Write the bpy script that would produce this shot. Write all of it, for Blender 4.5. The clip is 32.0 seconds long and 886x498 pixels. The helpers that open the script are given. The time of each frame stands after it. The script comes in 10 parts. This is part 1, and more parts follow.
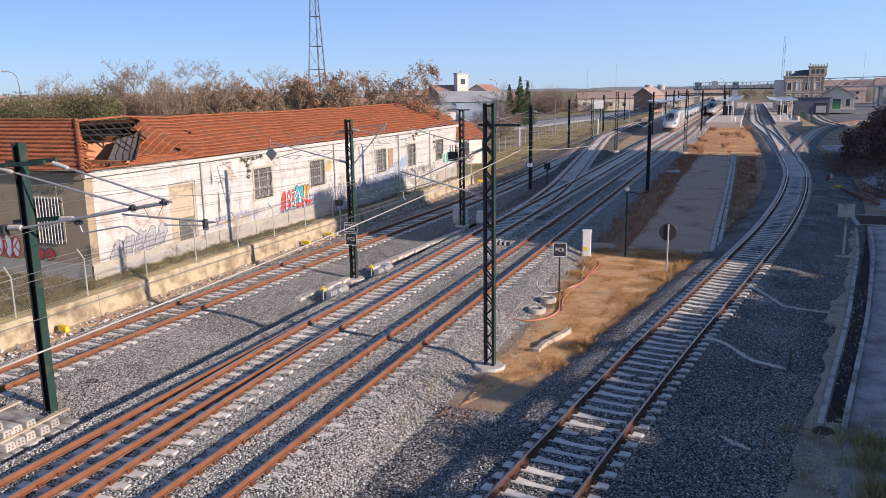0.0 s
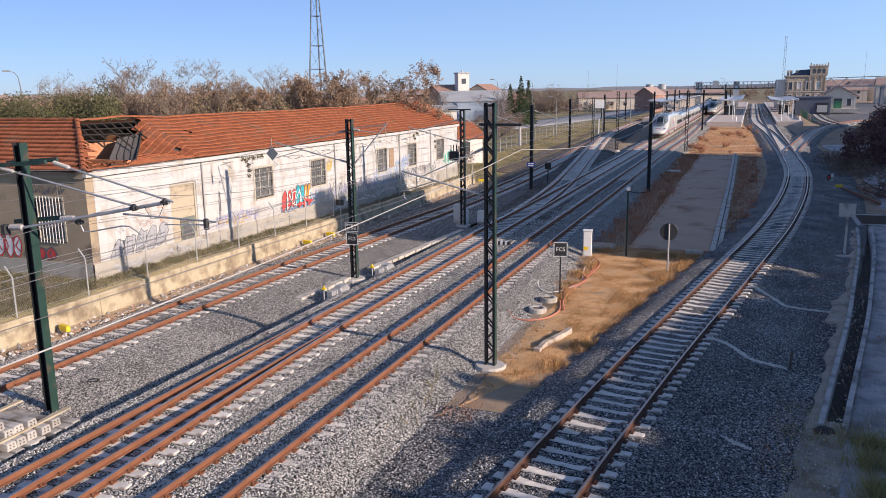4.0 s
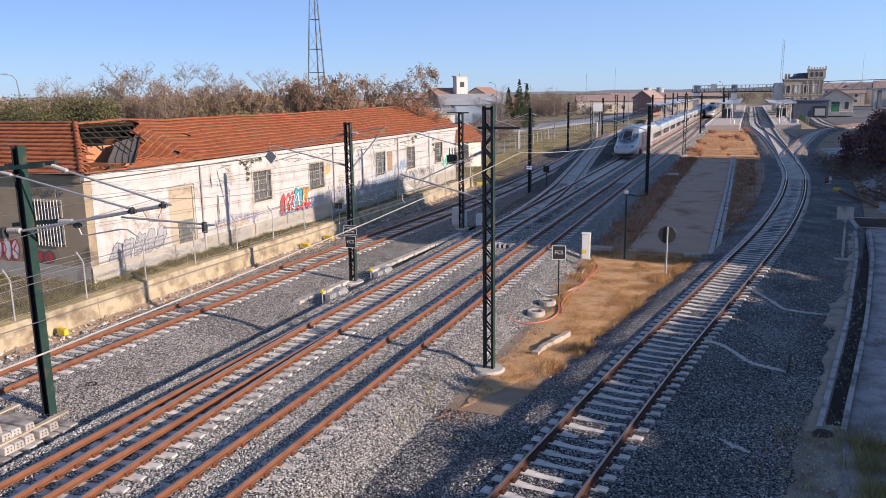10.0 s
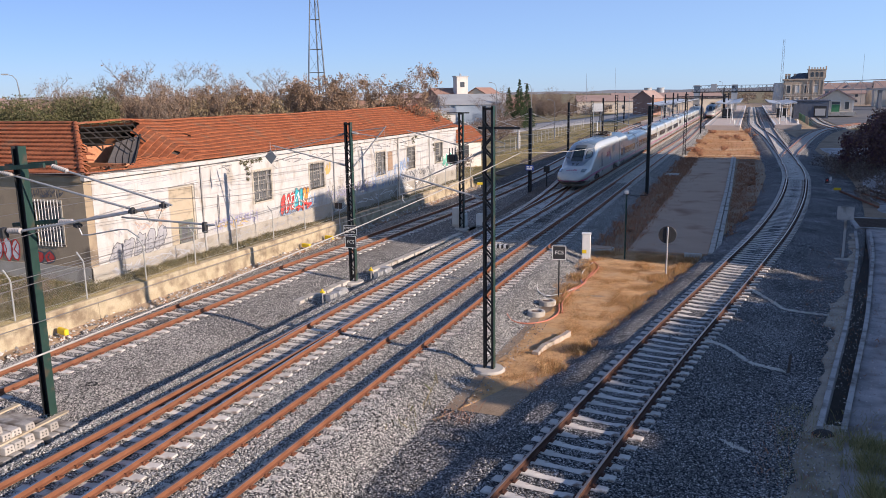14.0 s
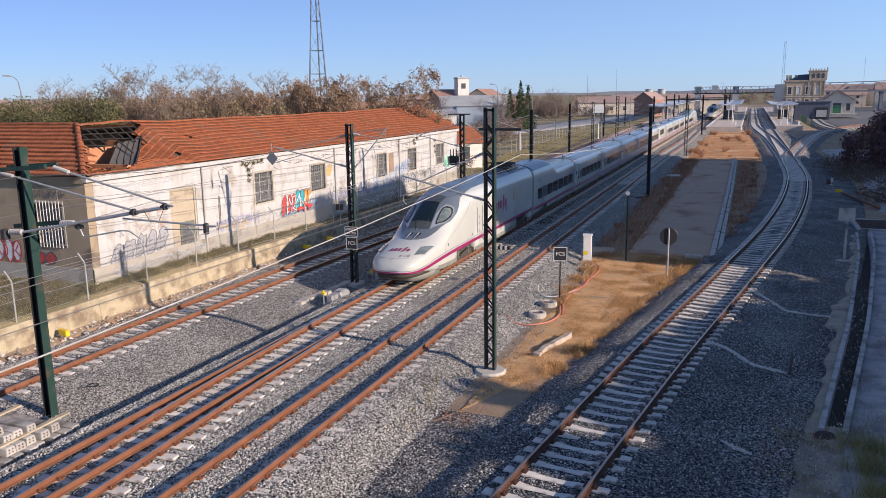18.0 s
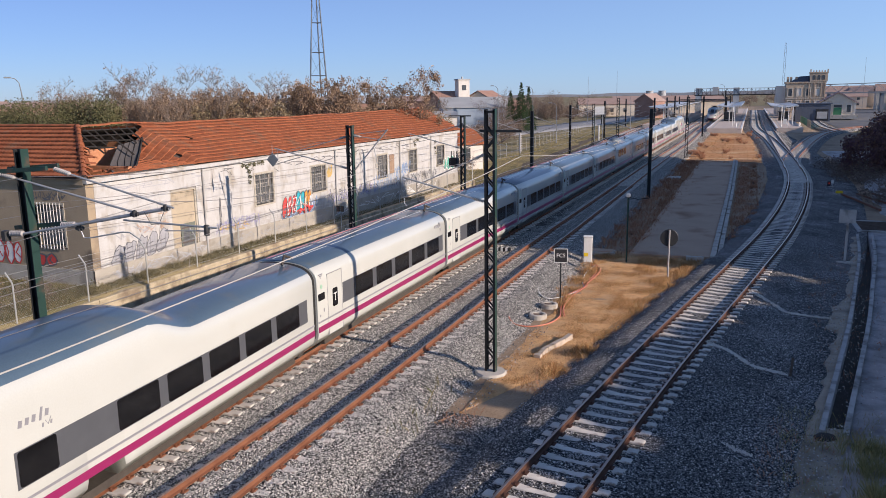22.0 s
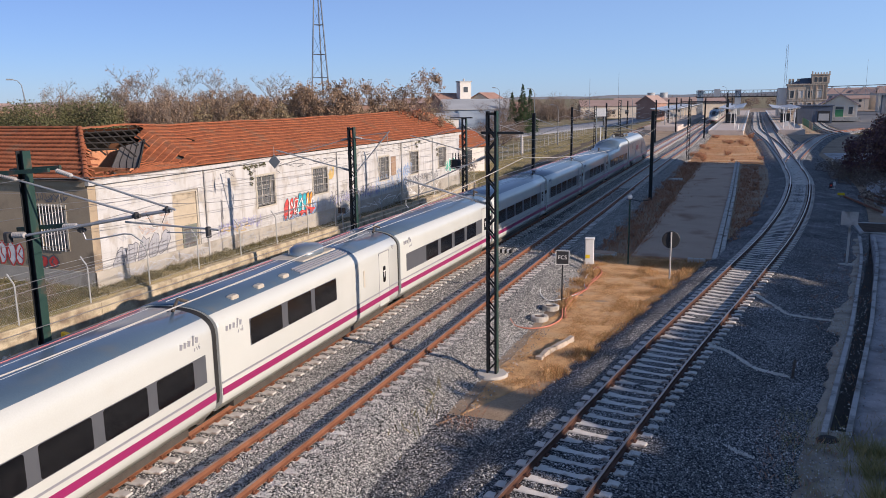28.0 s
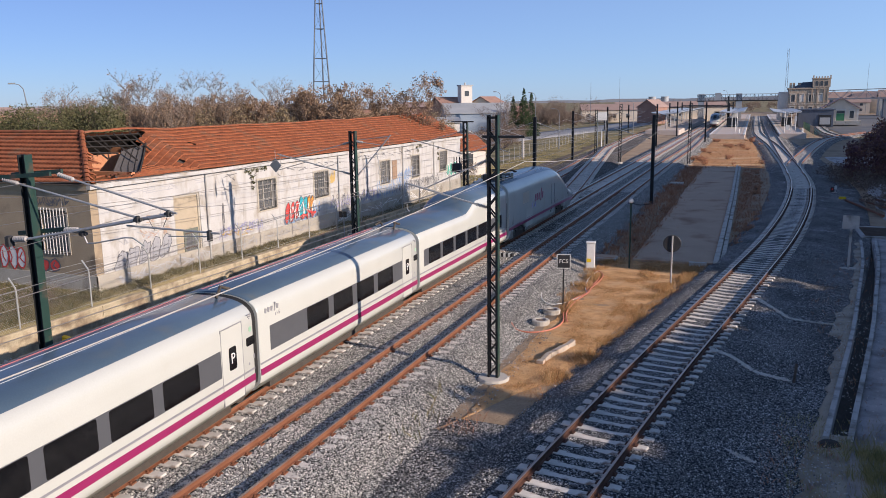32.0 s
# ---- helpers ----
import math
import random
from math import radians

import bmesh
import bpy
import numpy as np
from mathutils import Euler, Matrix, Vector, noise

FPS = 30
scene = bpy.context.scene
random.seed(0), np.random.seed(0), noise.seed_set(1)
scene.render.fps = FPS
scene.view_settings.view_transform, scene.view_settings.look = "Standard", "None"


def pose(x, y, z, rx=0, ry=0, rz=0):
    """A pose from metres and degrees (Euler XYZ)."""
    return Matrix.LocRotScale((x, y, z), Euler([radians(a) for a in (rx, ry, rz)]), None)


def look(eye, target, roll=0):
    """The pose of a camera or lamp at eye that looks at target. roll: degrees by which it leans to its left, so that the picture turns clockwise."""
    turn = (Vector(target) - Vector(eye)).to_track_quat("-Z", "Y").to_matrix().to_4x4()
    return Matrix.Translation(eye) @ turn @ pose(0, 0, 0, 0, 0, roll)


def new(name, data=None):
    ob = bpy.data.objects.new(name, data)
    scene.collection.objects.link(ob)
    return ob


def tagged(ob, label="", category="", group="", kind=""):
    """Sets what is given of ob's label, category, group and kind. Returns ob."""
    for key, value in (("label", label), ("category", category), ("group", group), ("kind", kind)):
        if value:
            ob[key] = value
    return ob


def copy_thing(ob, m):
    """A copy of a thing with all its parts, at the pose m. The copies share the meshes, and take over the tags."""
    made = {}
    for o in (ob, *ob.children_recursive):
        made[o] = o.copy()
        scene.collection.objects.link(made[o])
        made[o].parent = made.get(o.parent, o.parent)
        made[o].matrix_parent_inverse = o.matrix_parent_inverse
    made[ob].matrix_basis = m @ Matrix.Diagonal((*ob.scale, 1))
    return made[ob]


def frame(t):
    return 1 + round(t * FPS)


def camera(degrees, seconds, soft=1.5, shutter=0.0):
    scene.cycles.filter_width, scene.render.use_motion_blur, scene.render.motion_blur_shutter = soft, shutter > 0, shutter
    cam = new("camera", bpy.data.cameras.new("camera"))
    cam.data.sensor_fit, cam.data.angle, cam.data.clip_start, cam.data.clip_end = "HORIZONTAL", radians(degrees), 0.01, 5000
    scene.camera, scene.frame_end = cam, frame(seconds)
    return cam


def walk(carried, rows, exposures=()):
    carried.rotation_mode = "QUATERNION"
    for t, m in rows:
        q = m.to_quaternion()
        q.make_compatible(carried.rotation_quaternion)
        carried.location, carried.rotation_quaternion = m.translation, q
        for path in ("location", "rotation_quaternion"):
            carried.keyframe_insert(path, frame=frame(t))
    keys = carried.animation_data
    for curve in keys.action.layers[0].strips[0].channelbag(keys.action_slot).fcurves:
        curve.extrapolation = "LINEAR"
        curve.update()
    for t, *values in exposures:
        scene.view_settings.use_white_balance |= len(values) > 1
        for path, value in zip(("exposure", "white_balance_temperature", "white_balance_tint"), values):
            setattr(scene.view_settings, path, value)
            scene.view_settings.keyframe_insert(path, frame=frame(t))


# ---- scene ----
# ---------------------------------------------------------------- camera
YAW, PITCH, ROLL, EYE = 21.414, 11.399, -0.812, 8.97
cam = camera(59.5, 32.0, soft=0.45)


def view(right, up):
    """Pose of the camera, turned by small angles (degrees) from its mean aim."""
    return pose(0, 0, EYE, 90 - PITCH + up, 0, YAW + right) @ pose(0, 0, 0, 0, 0, ROLL)


DRIFT = ((0, .06, -.20), (0.5, .045, -.185), (1, .01, -.18), (1.5, .012, -.205), (2, .06, -.245), (2.5, .075, -.248), (3, .105, -.25),
         (3.5, .135, -.25), (4.5, .10, -.19), (5.5, .05, -.115), (6, .005, -.065), (7, 0, -.06), (8, .005, -.065), (8.5, 0, -.045), (9, 0, -.005), (10, .003, .004),
         (11, .012, .01), (11.5, .005, .04), (12, 0, .055), (13, .005, .05), (13.5, .005, .02), (14, .02, .01), (14.5, .05, .018), (15.5, .095, .02),
         (16.5, .128, .03), (17, .12, .07), (17.5, .11, .10), (18, .10, .11), (18.5, .125, .095), (19, .13, .078), (19.5, .12, .082), (20, .088, .112),
         (20.5, .065, .14), (21, .08, .175), (21.5, .13, .20), (22, .14, .228), (22.5, .137, .265), (23, .137, .288), (23.5, .142, .308), (24, .163, .32),
         (24.5, .19, .328), (25, .197, .333), (25.5, .205, .345), (26.5, .235, .348), (27.5, .26, .352), (28, .256, .368), (28.5, .262, .415), (29, .272, .468),
         (29.5, .285, .515), (30, .30, .545), (30.5, .30, .582), (31, .315, .622), (31.5, .332, .642), (32, .335, .65))
walk(cam, [(t, view(a, b)) for t, a, b in DRIFT], exposures=[(0, 0.04, 6100, 13), (16.5, 0.03, 6100, 13), (20, -0.15, 6010, 12), (32, -0.15, 6010, 12)])

# ---------------------------------------------------------------- world, sun
SUN_AZ, SUN_EL = 99.0, 18.7           # degrees clockwise from +y, degrees over the horizon
world = bpy.data.worlds.new("world")
scene.world = world
world.use_nodes = True
wn = world.node_tree
sky = wn.nodes.new("ShaderNodeTexSky")
sky.sky_type, sky.sun_disc = 'NISHITA', False
sky.sun_elevation, sky.sun_rotation = radians(SUN_EL), radians(SUN_AZ)
sky.air_density, sky.dust_density, sky.ozone_density, sky.altitude = 0.9, 0.25, 3.0, 1000
tint = wn.nodes.new("ShaderNodeMix")
tint.data_type, tint.blend_type = 'RGBA', 'MULTIPLY'
tint.inputs["Factor"].default_value = 1.0
tint.inputs["B"].default_value = (0.60, 0.72, 1.0, 1)
wn.links.new(sky.outputs[0], tint.inputs["A"])
way = wn.nodes.new("ShaderNodeTexCoord")
high = wn.nodes.new("ShaderNodeSeparateXYZ")
wn.links.new(way.outputs["Generated"], high.inputs[0])
low = wn.nodes.new("ShaderNodeMapRange")       # haze lies over the horizon and thins out with height
low.interpolation_type = 'SMOOTHSTEP'
low.inputs["From Min"].default_value, low.inputs["From Max"].default_value = 0.05, 0.75
low.inputs["To Min"].default_value, low.inputs["To Max"].default_value = 1.0, 0.28
wn.links.new(high.outputs["Z"], low.inputs[0])
pale = wn.nodes.new("ShaderNodeMix")
pale.data_type, pale.blend_type = 'RGBA', 'ADD'
pale.inputs["B"].default_value = (1.5, 1.65, 2.4, 1)
wn.links.new(low.outputs[0], pale.inputs["Factor"])
wn.links.new(tint.outputs["Result"], pale.inputs["A"])
toward = wn.nodes.new("ShaderNodeVectorMath")
toward.operation = 'DOT_PRODUCT'
toward.inputs[1].default_value = (math.sin(radians(SUN_AZ)), math.cos(radians(SUN_AZ)), -0.25)
wn.links.new(way.outputs["Generated"], toward.inputs[0])
amount = wn.nodes.new("ShaderNodeMapRange")
amount.inputs["From Min"].default_value, amount.inputs["From Max"].default_value = -1.0, 1.0
wn.links.new(toward.outputs["Value"], amount.inputs[0])
haze = wn.nodes.new("ShaderNodeMix")
haze.data_type, haze.blend_type = 'RGBA', 'ADD'
haze.inputs["B"].default_value = (3.4, 5.4, 6.8, 1)
share = wn.nodes.new("ShaderNodeMath")         # and is brighter on the sun's side
share.operation = 'MULTIPLY'
wn.links.new(amount.outputs[0], share.inputs[0])
wn.links.new(low.outputs[0], share.inputs[1])
wn.links.new(share.outputs[0], haze.inputs["Factor"])
wn.links.new(pale.outputs["Result"], haze.inputs["A"])
wn.links.new(haze.outputs["Result"], wn.nodes["Background"].inputs[0])
wn.nodes["Background"].inputs[1].default_value = 0.085
sun = new("sun", bpy.data.lights.new("sun", 'SUN'))
sun.data.energy, sun.data.angle, sun.data.color = 6.5, radians(0.5), (1.0, 0.81, 0.64)
a, e = radians(SUN_AZ), radians(SUN_EL)
sun.matrix_basis = look(Vector((math.sin(a) * math.cos(e), math.cos(a) * math.cos(e), math.sin(e))) * 100, (0, 0, 0))

# ---------------------------------------------------------------- materials


def mat(name, c1, c2=None, rough=0.8, metal=0.0, scale=3.0, fine=40.0, bump=0.3, dist=0.01, space="world", spread=(0.35, 0.65), rand=0.0,
        coat=0.0, stain=None, stain_scale=0.6, stain_at=(0.55, 0.7), emit=None, stretch=(1, 1, 1)):
    """A surface with colour noise at two scales, a stain colour and fine relief."""
    m = bpy.data.materials.new(name)
    m.use_nodes = True
    t = m.node_tree
    n, l = t.nodes, t.links
    b = n["Principled BSDF"]
    b.inputs["Roughness"].default_value, b.inputs["Metallic"].default_value = rough, metal
    if coat:
        b.inputs["Coat Weight"].default_value, b.inputs["Coat Roughness"].default_value = coat, 0.08
    if space == "world":
        co = n.new("ShaderNodeNewGeometry").outputs["Position"]
    else:
        co = n.new("ShaderNodeTexCoord").outputs["Object"]
    if stretch != (1, 1, 1):
        mp = n.new("ShaderNodeMapping")
        mp.inputs["Scale"].default_value = stretch
        l.new(co, mp.inputs[0])
        co = mp.outputs[0]
    c2 = c2 or tuple(v * 0.8 for v in c1)
    big = n.new("ShaderNodeTexNoise")
    big.inputs["Scale"].default_value, big.inputs["Detail"].default_value = scale, 6
    small = n.new("ShaderNodeTexNoise")
    small.inputs["Scale"].default_value, small.inputs["Detail"].default_value = fine, 3
    l.new(co, big.inputs["Vector"])
    l.new(co, small.inputs["Vector"])
    mixf = n.new("ShaderNodeMath")
    mixf.operation = 'MULTIPLY_ADD'
    mixf.inputs[1].default_value, mixf.inputs[2].default_value = 0.45, 0
    l.new(small.outputs[0], mixf.inputs[0])
    add = n.new("ShaderNodeMath")
    add.operation = 'MULTIPLY_ADD'
    add.inputs[1].default_value = 0.55
    l.new(big.outputs[0], add.inputs[0])
    l.new(mixf.outputs[0], add.inputs[2])
    ramp = n.new("ShaderNodeValToRGB")
    ramp.color_ramp.elements[0].position, ramp.color_ramp.elements[1].position = spread
    ramp.color_ramp.elements[0].color, ramp.color_ramp.elements[1].color = (*c1, 1), (*c2, 1)
    l.new(add.outputs[0], ramp.inputs[0])
    out = ramp.outputs[0]
    if stain:
        sn = n.new("ShaderNodeTexNoise")
        sn.inputs["Scale"].default_value, sn.inputs["Detail"].default_value = stain_scale, 8
        l.new(co, sn.inputs["Vector"])
        sr = n.new("ShaderNodeMapRange")
        sr.inputs["From Min"].default_value, sr.inputs["From Max"].default_value = stain_at
        l.new(sn.outputs[0], sr.inputs[0])
        mx = n.new("ShaderNodeMix")
        mx.data_type = 'RGBA'
        l.new(sr.outputs[0], mx.inputs["Factor"])
        l.new(out, mx.inputs["A"])
        mx.inputs["B"].default_value = (*stain, 1)
        out = mx.outputs["Result"]
    if rand:
        oi = n.new("ShaderNodeObjectInfo")
        mr = n.new("ShaderNodeMapRange")
        mr.inputs["To Min"].default_value, mr.inputs["To Max"].default_value = 1 - rand, 1 + rand
        l.new(oi.outputs["Random"], mr.inputs[0])
        hs = n.new("ShaderNodeHueSaturation")
        l.new(mr.outputs[0], hs.inputs["Value"])
        l.new(out, hs.inputs["Color"])
        out = hs.outputs[0]
    l.new(out, b.inputs["Base Color"])
    if bump:
        bp = n.new("ShaderNodeBump")
        bp.inputs["Strength"].default_value, bp.inputs["Distance"].default_value = bump, dist
        l.new(small.outputs[0], bp.inputs["Height"])
        l.new(bp.outputs[0], b.inputs["Normal"])
    if emit:
        b.inputs["Emission Color"].default_value, b.inputs["Emission Strength"].default_value = (*emit[:3], 1), emit[3]
    return m


def stone_mat(name, dark, light, size, warm=0.0, patch=None, patch_scale=0.25, patch_at=(0.5, 0.65), tones=(0.8, 1.15), tone_scale=0.9):
    """Crushed stone: every voronoi cell a stone of its own tone, with relief and painted shade between them."""
    m = bpy.data.materials.new(name)
    m.use_nodes = True
    t = m.node_tree
    n, l = t.nodes, t.links
    b = n["Principled BSDF"]
    b.inputs["Roughness"].default_value = 0.9
    co = n.new("ShaderNodeNewGeometry").outputs["Position"]
    vo = n.new("ShaderNodeTexVoronoi")
    vo.inputs["Scale"].default_value = 1 / size
    l.new(co, vo.inputs["Vector"])
    sep = n.new("ShaderNodeSeparateColor")
    l.new(vo.outputs["Color"], sep.inputs[0])
    ramp = n.new("ShaderNodeValToRGB")
    el = ramp.color_ramp.elements
    el[0].position, el[1].position = 0.0, 1.0
    el[0].color, el[1].color = (*dark, 1), (*light, 1)
    mid = el.new(0.55)
    mid.color = (*[d * 0.55 + g * 0.45 for d, g in zip(dark, light)], 1)
    l.new(sep.outputs[0], ramp.inputs[0])
    # colour darkens towards the cell edges for the shade between stones
    gap_shade = n.new("ShaderNodeMapRange")
    gap_shade.inputs["From Min"].default_value, gap_shade.inputs["From Max"].default_value = 0.32, 0.70
    gap_shade.inputs["To Min"].default_value, gap_shade.inputs["To Max"].default_value = 1.0, 0.04
    l.new(vo.outputs["Distance"], gap_shade.inputs[0])
    big = n.new("ShaderNodeTexNoise")
    big.inputs["Scale"].default_value, big.inputs["Detail"].default_value = tone_scale, 5
    l.new(co, big.inputs["Vector"])
    tone = n.new("ShaderNodeMapRange")
    tone.inputs["From Min"].default_value, tone.inputs["From Max"].default_value = 0.3, 0.7
    tone.inputs["To Min"].default_value, tone.inputs["To Max"].default_value = tones
    l.new(big.outputs[0], tone.inputs[0])
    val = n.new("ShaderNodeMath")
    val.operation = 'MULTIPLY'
    l.new(gap_shade.outputs[0], val.inputs[0])
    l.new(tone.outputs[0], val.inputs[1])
    out = ramp.outputs[0]
    if patch:
        pn = n.new("ShaderNodeTexNoise")
        pn.inputs["Scale"].default_value, pn.inputs["Detail"].default_value = patch_scale, 6
        l.new(co, pn.inputs["Vector"])
        pr = n.new("ShaderNodeMapRange")
        pr.inputs["From Min"].default_value, pr.inputs["From Max"].default_value = patch_at
        l.new(pn.outputs[0], pr.inputs[0])
        mx = n.new("ShaderNodeMix")
        mx.data_type = 'RGBA'
        l.new(pr.outputs[0], mx.inputs["Factor"])
        l.new(out, mx.inputs["A"])
        mx.inputs["B"].default_value = (*patch, 1)
        out = mx.outputs["Result"]
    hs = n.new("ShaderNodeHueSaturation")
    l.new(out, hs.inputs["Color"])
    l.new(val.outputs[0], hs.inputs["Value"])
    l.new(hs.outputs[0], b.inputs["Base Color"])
    bp = n.new("ShaderNodeBump")
    bp.invert = True
    bp.inputs["Strength"].default_value, bp.inputs["Distance"].default_value = 0.9, size * 0.7
    l.new(vo.outputs["Distance"], bp.inputs["Height"])
    l.new(bp.outputs[0], b.inputs["Normal"])
    return m


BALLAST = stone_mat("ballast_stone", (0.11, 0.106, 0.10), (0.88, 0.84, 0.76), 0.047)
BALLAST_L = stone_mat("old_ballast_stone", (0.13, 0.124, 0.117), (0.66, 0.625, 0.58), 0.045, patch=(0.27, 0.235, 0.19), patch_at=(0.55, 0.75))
# darker copy of BALLAST: shade on the right is put into the colour
BALLAST_D = stone_mat("shade_ballast_stone", (0.035, 0.037, 0.04), (0.68, 0.67, 0.66), 0.05, patch=(0.38, 0.365, 0.35), tones=(0.5, 1.35), tone_scale=0.45)
BALLAST_F = stone_mat("far_ballast_stone", (0.05, 0.045, 0.042), (0.40, 0.365, 0.33), 0.05, patch=(0.13, 0.10, 0.08), patch_at=(0.45, 0.7))
OLDCONC = mat("mossy_old_concrete", (0.40, 0.385, 0.36), (0.54, 0.52, 0.49), 0.9, scale=2, fine=40, bump=0.3, stain=(0.15, 0.14, 0.12), stain_scale=1.5, stain_at=(0.48, 0.7))
DIRT = mat("dry_earth", (0.29, 0.205, 0.13), (0.44, 0.33, 0.22), 0.95, scale=0.7, fine=18, bump=0.6, dist=0.04, stain=(0.16, 0.11, 0.07), stain_scale=0.35)
FIELD = mat("dry_field", (0.22, 0.175, 0.085), (0.33, 0.265, 0.135), 0.95, scale=0.08, fine=6, bump=0.6, dist=0.05, stain=(0.115, 0.105, 0.042), stain_scale=0.14, stain_at=(0.42, 0.62))
ASPHALT = mat("worn_asphalt", (0.47, 0.325, 0.22), (0.55, 0.385, 0.265), 0.9, scale=0.5, fine=60, bump=0.3, stain=(0.30, 0.17, 0.10), stain_scale=0.3)
CONCRETE = mat("concrete", (0.44, 0.41, 0.36), (0.57, 0.53, 0.47), 0.85, scale=2, fine=50, bump=0.3, stain=(0.27, 0.23, 0.18), stain_scale=1.3)
SLEEPER = mat("sleeper_concrete", (0.60, 0.56, 0.50), (0.75, 0.71, 0.65), 0.85, scale=3, fine=60, bump=0.25, rand=0.15, space="object", stain=(0.27, 0.20, 0.15), stain_scale=2.5)
RUST = mat("rusty_rail", (0.17, 0.066, 0.033), (0.28, 0.12, 0.062), 0.75, metal=0.15, scale=2, fine=80, bump=0.25)
RUST_D = mat("dark_brown_rail", (0.065, 0.03, 0.02), (0.125, 0.058, 0.036), 0.7, metal=0.15, scale=2, fine=80, bump=0.25)
RAILTOP = mat("worn_rail_head", (0.38, 0.27, 0.21), (0.50, 0.40, 0.34), 0.30, metal=0.85, scale=2, fine=50, bump=0.05)
STEEL_RAIL = mat("polished_rail_head", (0.5, 0.49, 0.48), (0.62, 0.6, 0.58), 0.28, metal=0.9, scale=2, fine=50, bump=0.03)
WALLSTONE = mat("ochre_render", (0.38, 0.315, 0.20), (0.54, 0.455, 0.315), 0.9, scale=1.6, fine=20, bump=0.7, dist=0.04, stain=(0.23, 0.175, 0.115), stain_scale=1.5, stain_at=(0.46, 0.66))
PLASTER = mat("white_plaster", (0.555, 0.545, 0.525), (0.45, 0.435, 0.405), 0.9, scale=1.4, fine=25, bump=0.2, spread=(0.42, 0.72), stain=(0.38, 0.34, 0.28), stain_scale=1.6, stain_at=(0.54, 0.74), stretch=(1, 1, 0.6))
tp_ = PLASTER.node_tree                      # rain streaks and flaked patches
st_co = tp_.nodes.new("ShaderNodeNewGeometry")
st_mp = tp_.nodes.new("ShaderNodeMapping")
st_mp.inputs["Scale"].default_value = (1.0, 1.6, 0.16)
st_nz = tp_.nodes.new("ShaderNodeTexNoise")
st_nz.inputs["Scale"].default_value, st_nz.inputs["Detail"].default_value = 1.5, 9
st_mr = tp_.nodes.new("ShaderNodeMapRange")
st_mr.inputs["From Min"].default_value, st_mr.inputs["From Max"].default_value, st_mr.inputs["To Max"].default_value = 0.54, 0.76, 0.5
st_mx = tp_.nodes.new("ShaderNodeMix")
st_mx.data_type = 'RGBA'
st_mx.inputs["B"].default_value = (0.30, 0.255, 0.20, 1)
tp_.links.new(st_co.outputs["Position"], st_mp.inputs[0])
tp_.links.new(st_mp.outputs[0], st_nz.inputs["Vector"])
tp_.links.new(st_nz.outputs[0], st_mr.inputs[0])
tp_.links.new(st_mr.outputs[0], st_mx.inputs["Factor"])
tp_.links.new(tp_.nodes["Principled BSDF"].inputs["Base Color"].links[0].from_socket, st_mx.inputs["A"])
tp_.links.new(st_mx.outputs["Result"], tp_.nodes["Principled BSDF"].inputs["Base Color"])
# darker than PLASTER: the end wall's shade is put into its colour
ENDWALL_SHADE = mat("end_wall_shade_plaster", (0.42, 0.33, 0.22), (0.32, 0.25, 0.17), 0.9, scale=0.8, fine=25, bump=0.25, stain=(0.19, 0.15, 0.11), stain_scale=0.7)
PLINTH = mat("plinth_render", (0.50, 0.46, 0.39), (0.38, 0.345, 0.285), 0.9, scale=1.2, fine=25, bump=0.3, stain=(0.24, 0.21, 0.17), stain_scale=1)
TILE = mat("clay_tile", (0.24, 0.066, 0.025), (0.36, 0.122, 0.048), 0.85, scale=2.5, fine=25, bump=0.2, rand=0.2, stain=(0.22, 0.10, 0.055), stain_scale=0.8)
DARKWOOD = mat("old_timber", (0.07, 0.055, 0.045), (0.13, 0.10, 0.08), 0.9, scale=3, fine=30, bump=0.3)
BRICK = mat("hollow_brick", (0.45, 0.19, 0.09), (0.58, 0.28, 0.15), 0.9, scale=6, fine=30, bump=0.3)
GREENSTEEL = mat("green_steel", (0.018, 0.05, 0.04), (0.03, 0.07, 0.056), 0.5, metal=0.2, scale=3, fine=50, bump=0.08, stain=(0.09, 0.07, 0.05), stain_scale=3)
BLACKSTEEL = mat("dark_steel", (0.011, 0.013, 0.015), (0.02, 0.022, 0.025), 0.55, metal=0.2, scale=3, fine=50, bump=0.08)
GALV = mat("galvanised_steel", (0.40, 0.40, 0.395), (0.52, 0.52, 0.51), 0.5, metal=0.45, scale=4, fine=60, bump=0.06)
WIRE = mat("contact_wire", (0.40, 0.36, 0.32), (0.5, 0.46, 0.42), 0.4, metal=0.8, bump=0)
YELLOW = mat("yellow_paint", (0.85, 0.62, 0.02), (0.75, 0.52, 0.02), 0.5, bump=0.05)
WHITE = mat("white_paint", (0.78, 0.77, 0.74), (0.68, 0.67, 0.63), 0.5, scale=5, bump=0.05)
BLACK = mat("black_paint", (0.015, 0.015, 0.017), (0.03, 0.03, 0.032), 0.5, bump=0.05)


# ---------------------------------------------------------------- mesh helpers


